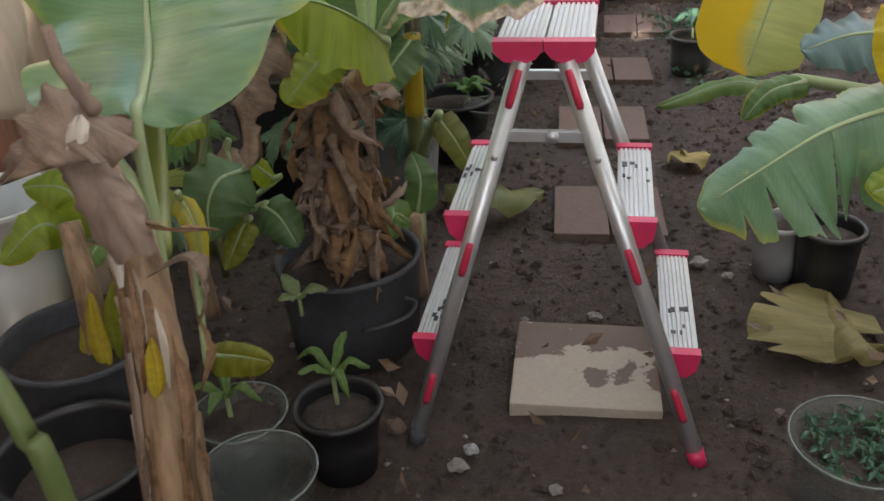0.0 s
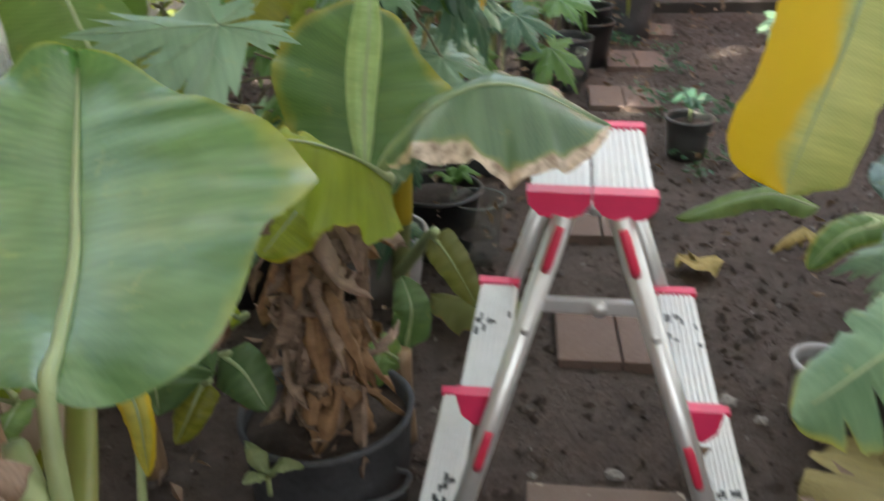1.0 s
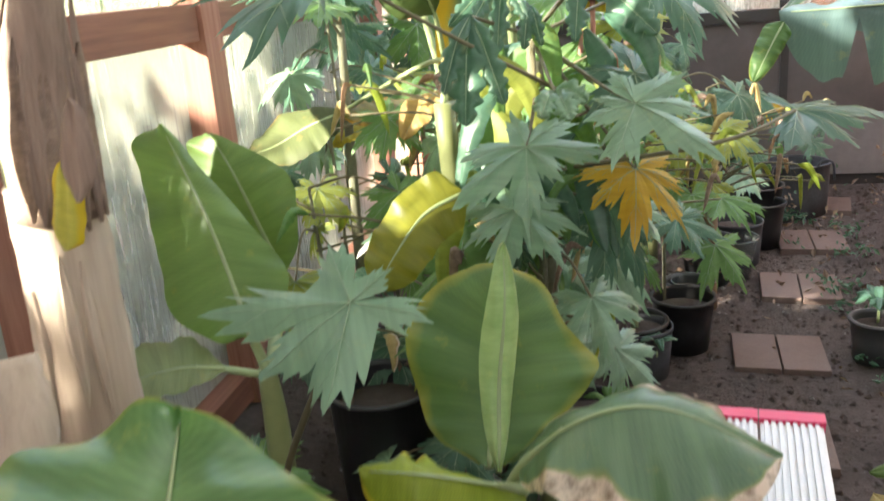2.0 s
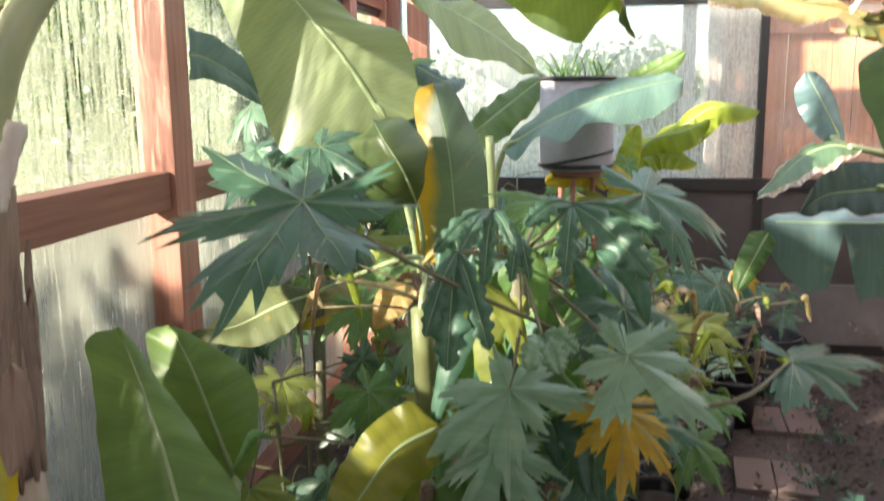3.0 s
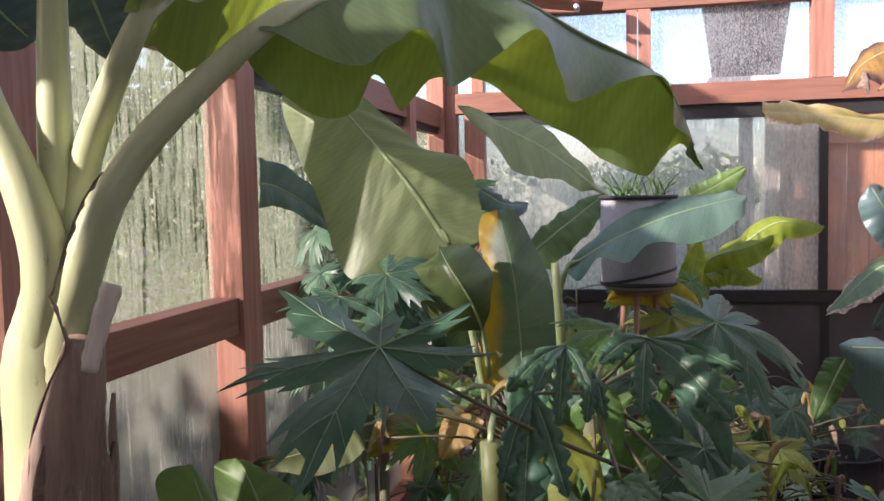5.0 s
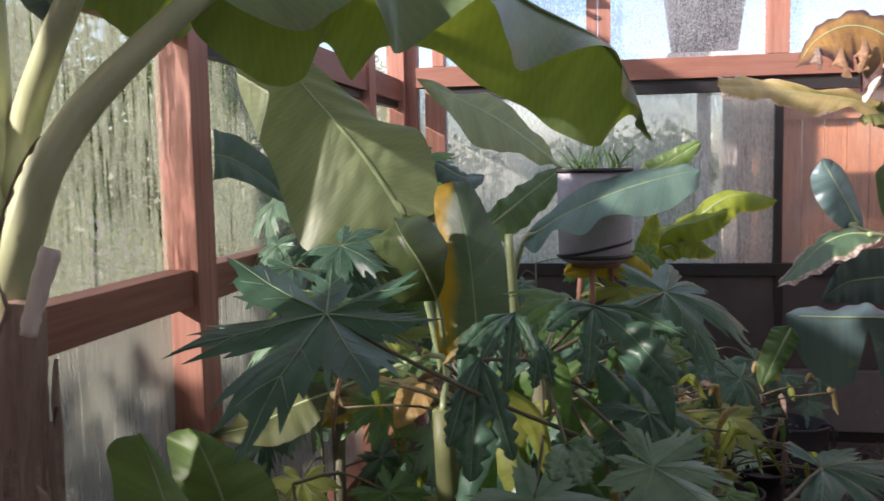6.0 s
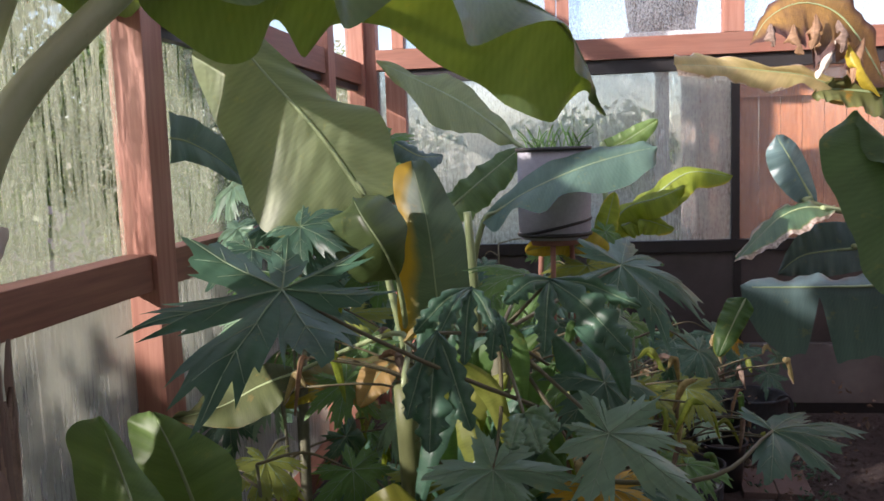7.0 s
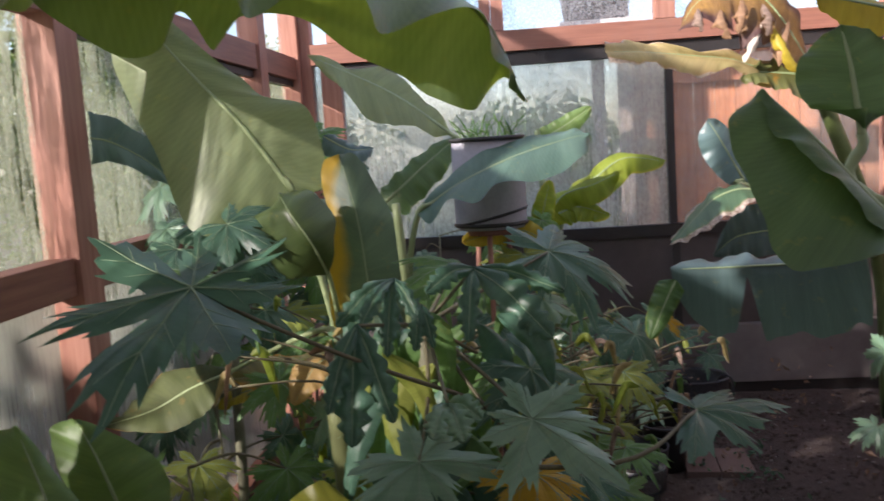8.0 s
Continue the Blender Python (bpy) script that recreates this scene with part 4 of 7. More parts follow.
tub = make_pot("grow_pot", (-0.205, 1.915, 0), 0.158, 0.225, "fabric", "black fabric grow pot holding a banana plant", 0.86, 0.92, 0.004, 0.022, seed=2)
part("handle", tubed([(-0.159, 1.765, 0.118), (-0.109, 1.752, 0.139), (-0.061, 1.765, 0.154), (-0.047, 1.785, 0.173), (-0.070, 1.790, 0.181)], 0.009, 0.009, 16, sides=8, flat=0.35), M["grey_strap"], tub, "grey webbing handle")
make_pot("grow_pot", (-0.680, 1.589, 0.230)[:2] + (0.0,), 0.150, 0.235, "fabric", "black fabric grow pot with a yellowing shoot", 0.8, 0.9, 0.004, 0.012, seed=3)
make_pot("black_pot", (-0.563, 1.283, 0.220)[:2] + (0.0,), 0.125, 0.220, "black_pot", "black plastic pot half full of soil", 0.7, 0.85, seed=4)
make_pot("clear_pot", (-0.257, 1.257, 0.200)[:2] + (0.0,), 0.088, 0.200, "clear_pot", "cloudy clear plastic pot with dark soil", 0.3, 0.85, seed=5)
make_pot("seedling_pot", (-0.169, 1.485, 0.150)[:2] + (0.0,), 0.078, 0.150, "black_pot", "small black pot with a green seedling", 0.85, 0.8, seed=6)
make_pot("seedling_pot", (-0.341, 1.451, 0.160)[:2] + (0.0,), 0.078, 0.160, "clear_pot", "small cloudy pot with a green seedling", 0.85, 0.85, seed=7)
make_pot("white_bucket", (-1.038, 2.000, 0.115)[:2] + (0.0,), 0.14, 0.34, "white_bucket", "white plastic bucket among the pots", 0.0, 0.88, seed=8)
make_pot("grey_pot", (-0.162, 2.735, 0.190)[:2] + (0.0,), 0.115, 0.19, "grey_pot", "dusty grey plastic nursery pot", 0.85, 0.85, seed=9)
make_pot("black_pot", (0.097, 3.68, 0), 0.118, 0.185, "black_pot", "round black pot holding a thin papaya stem", 0.85, 0.8, seed=10)
make_pot("black_pot", (-0.021, 2.998, 0.200)[:2] + (0.0,), 0.13, 0.2, "black_pot", "round black pot in the shade of the plants", 0.85, 0.8, seed=11)
make_pot("clear_pot", (0.338, 4.140, 0.160)[:2] + (0.0,), 0.075, 0.16, "clear_pot", "small cloudy pot beside the path", 0.6, 0.8, seed=12)
make_pot("clear_pot", (0.542, 4.641, 0.180)[:2] + (0.0,), 0.10, 0.18, "clear_pot", "cloudy clear pot beside the path", 0.5, 0.85, seed=13)
make_pot("black_pot", (0.430, 4.571, 0.180)[:2] + (0.0,), 0.11, 0.2, "black_pot", "round black pot beside the path", 0.85, 0.8, seed=14)
make_pot("black_pot", (0.721, 5.080, 0.220)[:2] + (0.0,), 0.11, 0.22, "black_pot", "round black pot near the back wall", 0.8, 0.8, seed=15)
make_pot("black_pot", (0.720, 5.263, 0.300)[:2] + (0.0,), 0.13, 0.26, "black_pot", "empty black pot near the back wall", 0.3, 0.8, seed=16)
make_pot("black_pot", (-0.668, 3.125, 0.220)[:2] + (0.0,), 0.12, 0.22, "black_pot", "round black pot under the papaya leaves", 0.85, 0.8, seed=17)
make_pot("black_pot", (-0.534, 2.75, 0.0), 0.137, 0.39, "black_pot", "tall black pot of soil under the papaya leaves", 0.86, 0.84, seed=18)
make_pot("black_pot", (0.905, 2.094, 0.170)[:2] + (0.0,), 0.075, 0.17, "black_pot", "black pot under a banana leaf", 0.85, 0.85, seed=19)
make_pot("grey_pot", (0.812, 2.167, 0.150)[:2] + (0.0,), 0.06, 0.15, "grey_pot", "pale grey pot under a banana leaf", 0.85, 0.85, seed=20)
make_pot("clear_pot", (0.715, 1.356, 0.170)[:2] + (0.0,), 0.105, 0.17, "clear_pot", "cloudy clear pot full of small weeds", 0.75, 0.85, seed=21)
make_pot("grey_pot", (0.911, 3.776, 0.100)[:2] + (0.0,), 0.085, 0.150, "smoke_pot", "smoky grey pot of seedlings beside the path", 0.85, 0.85, seed=22)

make_pot("black_pot", (0.132, 3.637, 0.180)[:2] + (0.0,), 0.10, 0.18, "fabric", "black felt pot in the row beside the path", 0.85, 0.88, 0.003, 0.02, seed=23)
make_pot("black_pot", (0.281, 3.869, 0.200)[:2] + (0.0,), 0.11, 0.20, "black_pot", "black plastic pot in the row beside the path", 0.8, 0.82, seed=24)
make_pot("grey_pot", (0.315, 4.116, 0.170)[:2] + (0.0,), 0.085, 0.17, "smoke_pot", "smoky grey pot in the row beside the path", 0.8, 0.85, seed=25)
make_pot("black_pot", (0.578, 4.837, 0.200)[:2] + (0.0,), 0.12, 0.20, "fabric", "black felt pot near the end of the row", 0.85, 0.88, 0.003, 0.02, seed=26)
make_pot("clear_pot", (0.100, 2.934, 0.190)[:2] + (0.0,), 0.072, 0.19, "clear_pot", "cloudy clear pot behind the step ladder", 0.45, 0.85, seed=27)


bag = make_pot("grow_pot", (0.98, 5.66, 0.0), 0.165, 0.28, "fabric", "slumped black fabric grow pot with webbing handles by the back wall", 0.7, 0.95, 0.004, 0.04, seed=28)
for dx, dy in ((-0.10, -0.14), (0.12, -0.12)):
    part("handle", tubed([(0.98 + dx - 0.05, 5.66 + dy, 0.20), (0.98 + dx - 0.03, 5.64 + dy, 0.30), (0.98 + dx + 0.03, 5.64 + dy, 0.30), (0.98 + dx + 0.05, 5.66 + dy, 0.20)], 0.009, 0.009, 14, sides=8, flat=0.35), M["grey_strap"], bag, "grey webbing handle")


# ---- tall banana by the wall ----
def make_tall_banana():
    base = (-0.811, 2.000, 1.243)
    p = thing("banana_plant", (base[0] - 0.01, 2.0, 0), "tall banana plant with thick yellow-green stalks and dry brown sheaths", "banana plant")
    fork = (-0.801, 1.995, 1.261)
    low = (-0.818, 2.000, 1.401)
    part("stem", tubed([(base[0] - 0.01, 2.0, 0), (base[0] - 0.005, 2.0, 0.6), base, low, (-0.802, 2.000, 1.472), (-0.787, 2.005, 1.541)], 0.075, 0.040, 30, sides=18, rough=0.02, rng=random.Random(1)), M["bark_stem"], p)
    part("dry_sheath", tubed([(base[0] + 0.008, 1.99, 0), (base[0] + 0.010, 1.99, 0.5), (base[0] + 0.008, 1.995, 1.10)], 0.080, 0.072, 24, sides=18, rough=0.05, rng=random.Random(2)), M["bark_pale"], p)
    part("dry_sheath", tubed([(base[0] + 0.020, 1.985, 1.05), (base[0] + 0.034, 1.975, 1.22), (-0.757, 1.965, 1.324), (-0.737, 1.960, 1.395), (-0.722, 1.960, 1.453)], 0.068, 0.024, 22, sides=20, rough=0.045, rng=random.Random(15)), M["bark_fibre"], p, "fibrous dark brown dry sheath")
    rng = random.Random(16)
    for i in range(11):
        w = -1.25 + 0.16 * i + rng.uniform(-0.1, 0.1)
        out = Vector((math.cos(w), math.sin(w), 0))
        a = Vector((base[0] + 0.008, 1.985, rng.uniform(1.0, 1.12))) + out * 0.081
        line = [a, a + Vector((0.003, 0, 0.10)), a + Vector((0.012, 0, 0.19)) - out * 0.008, a + Vector((0.022, 0, rng.uniform(0.24, 0.30))) - out * 0.016]
        part("dry_sheath", blade_mesh(curve(line, 18), tuple(out), 0.022, 0.022, 12, 12, 0.003, 1.5, seed=i, ragged=0.25, start=0.4, nv=3, tip=1.8), M["bark_fibre" if i % 3 else "leaf_dead"], p, "papery dry leaf sheath")
    part("dry_sheath", tubed([(-0.669, 1.885, 1.427), (-0.661, 1.895, 1.470), (-0.647, 1.910, 1.531)], 0.014, 0.017, 12, sides=10, flat=0.7, rough=0.14, rng=random.Random(4)), M["bark_cut"], p, "pale dry stub of a cut leaf stalk")
    part("dry_sheath", tubed([(-0.780, 1.700, 0.646), (-0.748, 1.750, 0.798), (-0.766, 1.780, 0.899)], 0.05, 0.035, 12, sides=14, rough=0.10, rng=random.Random(3)), M["bark_pale"], p)
    rng = random.Random(6)
    for i in range(10):
        w, z = rng.uniform(2.6, 6.4), rng.uniform(0.45, 1.10)
        a = Vector((base[0] + 0.010 + 0.068 * math.cos(w), 1.99 + 0.068 * math.sin(w), z))
        part("dry_sheath", blade_mesh(curve([a, a + Vector((0.006 * math.cos(w), 0.006 * math.sin(w), -0.12)), a + Vector((0.014 * math.cos(w), 0.014 * math.sin(w), -rng.uniform(0.2, 0.35)))], 12), (math.cos(w), math.sin(w), 0), 0.022, 0.022, 25, 25, 0.003, 2, seed=i, ragged=0.35, start=0.5, nv=3, tip=1.4), M["bark_pale"], p, "papery dry leaf sheath")
    # living patch and dark scar on the papery trunk, torn dark margins of the sheaths
    part("sheath_patch", blade_mesh(curve([(-0.725, 1.893, 1.020), (-0.716, 1.893, 1.074), (-0.702, 1.900, 1.154)], 14), (-0.1, -1, 0), 0.032, 0.030, 14, 14, 0.002, 2, seed=5, start=0.15, tip=9, ragged=0.1), M["leaf_lemon"], p, "yellow patch of living sheath")
    part("sheath_scar", blade_mesh(curve([(-0.685, 1.885, 1.093), (-0.677, 1.886, 1.156), (-0.674, 1.895, 1.238)], 14), (0.0, -1, 0), 0.046, 0.040, 18, 22, 0.002, 2, seed=6, start=0.5, tip=3, ragged=0.3), M["bark_fibre"], p, "dark brown scar")
    MARGINS = (
        (((-0.682, 1.955, 1.669), (-0.707, 1.948, 1.631), (-0.731, 1.945, 1.577), (-0.757, 1.945, 1.512)), 0.0020),
        (((-0.760, 1.945, 1.512), (-0.744, 1.940, 1.483), (-0.734, 1.938, 1.446), (-0.762, 1.935, 1.395), (-0.785, 1.932, 1.335), (-0.792, 1.930, 1.276)), 0.0016),
    )
    for i, (pts, w) in enumerate(MARGINS):
        part("sheath_margin", blade_mesh(curve(list(pts), 40), (0.1, -1, 0), w, w, 10, 10, 0.003, 5, seed=20 + i, ragged=0.7, start=0.1, nv=2, tip=9), M["bark_fibre"], p, "torn dark brown sheath margin")
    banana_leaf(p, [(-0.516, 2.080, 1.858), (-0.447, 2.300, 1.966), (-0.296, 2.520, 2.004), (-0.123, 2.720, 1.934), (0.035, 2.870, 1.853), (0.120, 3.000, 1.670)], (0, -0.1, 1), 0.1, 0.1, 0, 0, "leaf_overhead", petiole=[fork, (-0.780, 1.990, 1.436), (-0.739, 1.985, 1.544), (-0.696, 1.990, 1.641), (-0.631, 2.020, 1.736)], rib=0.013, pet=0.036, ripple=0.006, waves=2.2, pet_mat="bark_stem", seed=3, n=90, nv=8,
                edge_l=[(0.033, 18, 0.031), (0.136, 32, 0.002), (0.199, 46, -0.019), (0.252, 54, -0.02), (0.248, 56, -0.037), (0.214, 49, -0.067), (0.285, 55, -0.048), (0.223, 52, -0.094), (0.199, 38, -0.042), (0.216, 41, -0.011), (0.222, 44, 0.021), (0.211, 49, 0.073), (0.123, 40, 0.135), (0.058, -27, 0.038), (0.003, 5, -0.003)],
                edge_r=[(0.012, -20, -0.017), (0.048, 32, -0.071), (0.135, 38, -0.115), (0.156, 36, -0.097), (0.162, 36, -0.101), (0.245, 55, -0.133), (0.196, 50, -0.078), (0.145, 33, -0.068), (0.174, 45, -0.095), (0.211, 49, -0.141), (0.139, 46, -0.096), (0.078, 32, -0.032), (0.067, 69, 0.001), (0.036, 65, -0.008), (0.0, 233, 0.0)])
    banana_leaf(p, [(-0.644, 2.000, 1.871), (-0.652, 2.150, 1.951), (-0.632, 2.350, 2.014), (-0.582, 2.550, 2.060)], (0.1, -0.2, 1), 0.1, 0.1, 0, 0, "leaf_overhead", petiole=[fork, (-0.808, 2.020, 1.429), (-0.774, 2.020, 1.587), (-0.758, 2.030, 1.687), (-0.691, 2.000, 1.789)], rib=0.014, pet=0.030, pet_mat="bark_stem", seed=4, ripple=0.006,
                edge_l=[(0.032, 42, 0.037), (0.095, 55, 0.019), (0.134, 66, 0.003), (0.163, 74, -0.017), (0.16, 78, -0.018), (0.109, 73, 0.019), (0.005, 92, 0.009)],
                edge_r=[(0.008, -76, -0.019), (0.025, -98, -0.126), (0.056, -8, -0.161), (0.084, 11, -0.133), (0.077, 21, -0.071), (0.065, 18, -0.043), (0.007, 39, 0.0)])
    banana_leaf(p, [(-0.788, 2.020, 1.954), (-0.813, 2.050, 2.085), (-0.826, 2.000, 2.114), (-0.852, 1.900, 1.972)], (0, -1, 0.4), 0.14, 0.14, 25, 25, "leaf_blue",
                petiole=[(-0.817, 2.010, 1.255), (-0.810, 2.010, 1.431), (-0.792, 2.020, 1.579), (-0.796, 2.020, 1.696), (-0.793, 2.020, 1.833)], rib=0.016, pet=0.034, pet_mat="bark_stem", seed=5)
    banana_leaf(p, [(-0.928, 2.000, 1.883), (-1.060, 2.050, 1.996), (-1.251, 2.100, 2.022)], (0, -0.3, 1), 0.16, 0.16, 30, 30, "leaf",
                petiole=[(-0.813, 1.995, 1.245), (-0.819, 1.990, 1.403), (-0.784, 1.975, 1.529), (-0.804, 1.970, 1.635), (-0.862, 1.980, 1.749)], rib=0.016, pet=0.042, pet_mat="bark_stem", seed=6)
    banana_leaf(p, [(-0.920, 2.250, 2.043), (-0.878, 2.250, 1.950), (-0.859, 2.280, 1.862)], (0.2, -1, 0.3), 0.055, 0.060, 15, 20, "leaf_slate", rib=0.005, ripple=0.006, seed=7)
    banana_leaf(p, [(-1.056, 2.100, 2.008), (-0.946, 2.080, 1.930), (-0.882, 2.100, 1.866)], (0.2, -0.8, 0.6), 0.11, 0.07, 15, 20, "leaf_slate", rib=0.005, ripple=0.006, seed=8)
    banana_leaf(p, [(-0.861, 2.300, 2.005), (-0.785, 2.350, 1.992), (-0.705, 2.400, 1.985)], (0, -0.8, 0.6), 0.05, 0.05, 15, 25, "leaf_slate", rib=0.005, ripple=0.006, seed=9)


make_tall_banana()


# ---- banana plants in the middle ----
def make_middle_banana():
    p = thing("banana_plant", (-0.447, 3.550, 0.521)[:2] + (0.0,), "banana plant with broad pale leaves and a yellow-edged leaf", "banana plant")
    x, y, _ = p.location
    part("stem", tubed([(x, y, 0), (x, y, 0.5), (-0.457, 3.550, 0.975)], 0.05, 0.03, 14, sides=12), M["bark_green"], p)
    banana_leaf(p, [(-0.583, 3.580, 1.470), (-0.725, 3.600, 1.674), (-0.904, 3.640, 1.871), (-1.082, 3.700, 2.075)], (0.15, -1, 0.25), 0.1, 0.1, 0, 0, "leaf_pale", petiole=[(-0.468, 3.560, 0.972), (-0.510, 3.570, 1.177)], rib=0.008, pet=0.013, ripple=0.010, waves=3, seed=11, rib_up=0.006, n=70, nv=8,
                edge_l=[(0.011, 15, -0.001), (0.194, 6, -0.118), (0.315, 8, -0.113), (0.311, 12, -0.068), (0.251, 15, -0.03), (0.219, 19, 0.001), (0.168, 27, 0.07), (0.047, 34, 0.024)],
                edge_r=[(0.005, -6, -0.009), (0.094, -1, -0.139), (0.157, -1, -0.133), (0.179, 0, -0.138), (0.116, 15, -0.153), (0.113, 15, -0.169), (0.087, 20, -0.143), (0.06, 14, -0.041)])
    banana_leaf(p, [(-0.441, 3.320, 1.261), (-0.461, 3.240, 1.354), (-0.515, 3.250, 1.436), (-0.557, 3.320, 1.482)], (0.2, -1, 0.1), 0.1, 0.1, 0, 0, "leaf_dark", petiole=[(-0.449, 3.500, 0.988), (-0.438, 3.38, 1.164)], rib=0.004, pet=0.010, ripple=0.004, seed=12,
                edge_l=[(0.014, 6, -0.003), (0.104, 15, -0.056), (0.155, 37, -0.009), (0.153, 41, 0.091), (0.072, 39, 0.093), (0.011, 88, 0.017)],
                edge_r=[(0.003, -24, -0.0), (0.049, 20, -0.019), (0.111, 37, -0.009), (0.114, 40, 0.034), (0.061, 30, 0.074), (0.012, 63, 0.016)])
    banana_leaf(p, [(-0.338, 3.400, 1.084), (-0.347, 3.400, 1.229), (-0.367, 3.420, 1.403), (-0.416, 3.480, 1.578)], (0.1, -1, 0.1), 0.1, 0.1, 0, 0, "leaf_gold", rib=0.003, ripple=0.003, seed=13,
                edge_l=[(0.02, 6, 0.001), (0.114, 16, -0.072), (0.119, 16, -0.01), (0.087, 25, 0.066), (0.096, 30, 0.106), (0.068, 41, 0.112), (0.019, 81, 0.01)],
                edge_r=[(0.012, -6, 0.0), (0.093, 20, -0.034), (0.118, 24, 0.002), (0.111, 31, 0.073), (0.09, 39, 0.079), (0.046, 24, 0.091), (0.018, 81, 0.008)])
    part("leaf_stalk", tubed([(-0.225, 3.400, 0.990), (-0.226, 3.320, 1.227), (-0.237, 3.300, 1.439)], 0.014, 0.011, 10), M["petiole"], p)
    banana_leaf(p, [(-1.162, 3.500, 1.674), (-1.122, 3.550, 1.659), (-1.045, 3.620, 1.596), (-0.962, 3.700, 1.489)], (-0.1, -1, 0.3), 0.1, 0.1, 0, 0, "leaf_blue", rib=0.004, ripple=0.004, seed=14,
                edge_l=[(0.078, -12, -0.017), (0.075, -13, 0.012), (0.069, 15, 0.014), (0.059, 16, 0.02), (0.04, 22, 0.023), (0.0, 135, 0.0)],
                edge_r=[(0.075, 14, 0.014), (0.062, 15, 0.026), (0.05, -18, 0.049), (0.041, -17, 0.058), (0.021, -52, 0.048), (0.005, 8, -0.0)])
    banana_leaf(p, [(-0.516, 3.750, 1.638), (-0.435, 3.750, 1.592), (-0.369, 3.800, 1.590)], (0, -0.7, 0.7), 0.03, 0.05, 10, 20, "leaf_blue", rib=0.004, seed=15)


make_middle_banana()


def make_back_banana():
    p = thing("banana_plant", (0.191, 4.900, 0.051)[:2] + (0.0,), "banana plant with arching green leaves near the back wall", "banana plant")
    x, y, _ = p.location
    part("stem", tubed([(x, y, 0), (0.215, 4.900, 0.608), (0.227, 4.900, 0.981)], 0.045, 0.025, 14, sides=12), M["bark_green"], p)
    banana_leaf(p, [(-0.205, 5.050, 1.634), (-0.432, 5.080, 1.816), (-0.648, 5.120, 1.938), (-0.870, 5.180, 2.049)], (0.2, -1, 0.6), 0.1, 0.1, 0, 0, "leaf_pale", petiole=[(0.217, 4.920, 0.953), (0.004, 5.000, 1.443)], rib=0.008, seed=21, ripple=0.008,
                edge_l=[(0.007, 30, 0.001), (0.074, -13, -0.083), (0.115, -14, -0.125), (0.171, -4, -0.162), (0.174, 0, -0.168), (0.091, -9, -0.094), (0.005, 39, -0.002)],
                edge_r=[(0.004, -35, 0.003), (0.073, 20, -0.008), (0.097, 18, -0.02), (0.124, 12, -0.022), (0.115, 19, -0.041), (0.062, 42, -0.028), (0.003, -39, 0.001)])
    banana_leaf(p, [(-0.479, 4.600, 1.350), (-0.326, 4.600, 1.478), (-0.156, 4.650, 1.613)], (-0.2, -1, 0.5), 0.07, 0.10, 8, 10, "leaf", rib=0.007, seed=22, petiole=[(-0.346, 4.600, 0.665), (-0.482, 4.600, 1.138)])
    banana_leaf(p, [(-0.276, 4.150, 1.344), (-0.125, 4.180, 1.443), (0.077, 4.280, 1.526), (0.265, 4.380, 1.575), (0.370, 4.420, 1.593)], (-0.1, -0.9, 0.7), 0.1, 0.1, 0, 0, "leaf_steel", rib=0.0045, seed=23, ripple=0.006, petiole=[(-0.320, 4.300, 0.746), (-0.329, 4.200, 1.111)],
                edge_l=[(0.007, -40, 0.004), (0.043, 10, 0.006), (0.075, 14, 0.028), (0.089, 8, 0.059), (0.084, 10, 0.057), (0.072, 13, 0.051), (0.063, 18, 0.053), (0.049, 25, 0.039), (0.018, 45, 0.009)],
                edge_r=[(0.02, -40, -0.005), (0.092, -18, -0.076), (0.083, -34, -0.085), (0.133, -9, -0.137), (0.122, -20, -0.15), (0.159, -8, -0.147), (0.157, -7, -0.084), (0.095, -6, 0.002), (0.005, 26, 0.003)])
    banana_leaf(p, [(0.304, 4.900, 1.324), (0.424, 4.900, 1.397), (0.559, 4.900, 1.479), (0.737, 4.900, 1.454)], (0, -0.7, 0.8), 0.06, 0.10, 15, 35, "leaf_lime", rib=0.006, sway=15, waves=2, seed=24, petiole=[(0.223, 4.900, 0.969), (0.258, 4.900, 1.154)])
    banana_leaf(p, [(0.186, 5.000, 1.579), (0.293, 5.000, 1.626), (0.434, 5.000, 1.714)], (0, -1, 0.3), 0.05, 0.06, 10, 10, "leaf_bright", rib=0.005, seed=25, petiole=[(0.230, 4.950, 0.998)])
    banana_leaf(p, [(0.259, 4.850, 1.256), (0.350, 4.850, 1.281), (0.479, 4.800, 1.239)], (0, -0.7, 0.8), 0.05, 0.07, 15, 35, "leaf_lime", rib=0.005, sway=15, seed=26)
    banana_leaf(p, [(0.193, 4.850, 1.210), (0.279, 4.850, 1.331), (0.418, 4.800, 1.379), (0.524, 4.800, 1.424)], (0, -0.7, 0.8), 0.07, 0.09, 25, 45, "leaf_lime", rib=0.005, sway=18, waves=2, seed=29, petiole=[(0.223, 4.900, 0.969)])
    banana_leaf(p, [(0.163, 4.700, 1.153), (0.188, 4.700, 1.272), (0.226, 4.720, 1.412)], (0.3, -1, 0.3), 0.05, 0.06, 10, 15, "leaf_lime", rib=0.005, seed=30)
    banana_leaf(p, [(0.064, 4.500, 1.202), (-0.001, 4.500, 1.224), (-0.140, 4.400, 1.202)], (0, -1, 0.2), 0.05, 0.06, 10, 10, "leaf_yellow", rib=0.005, seed=27)
    banana_leaf(p, [(0.042, 4.500, 1.202), (0.106, 4.500, 1.225), (0.212, 4.500, 1.160)], (0, -1, 0.2), 0.05, 0.06, 10, 10, "leaf_yellow", rib=0.005, seed=28)


make_back_banana()


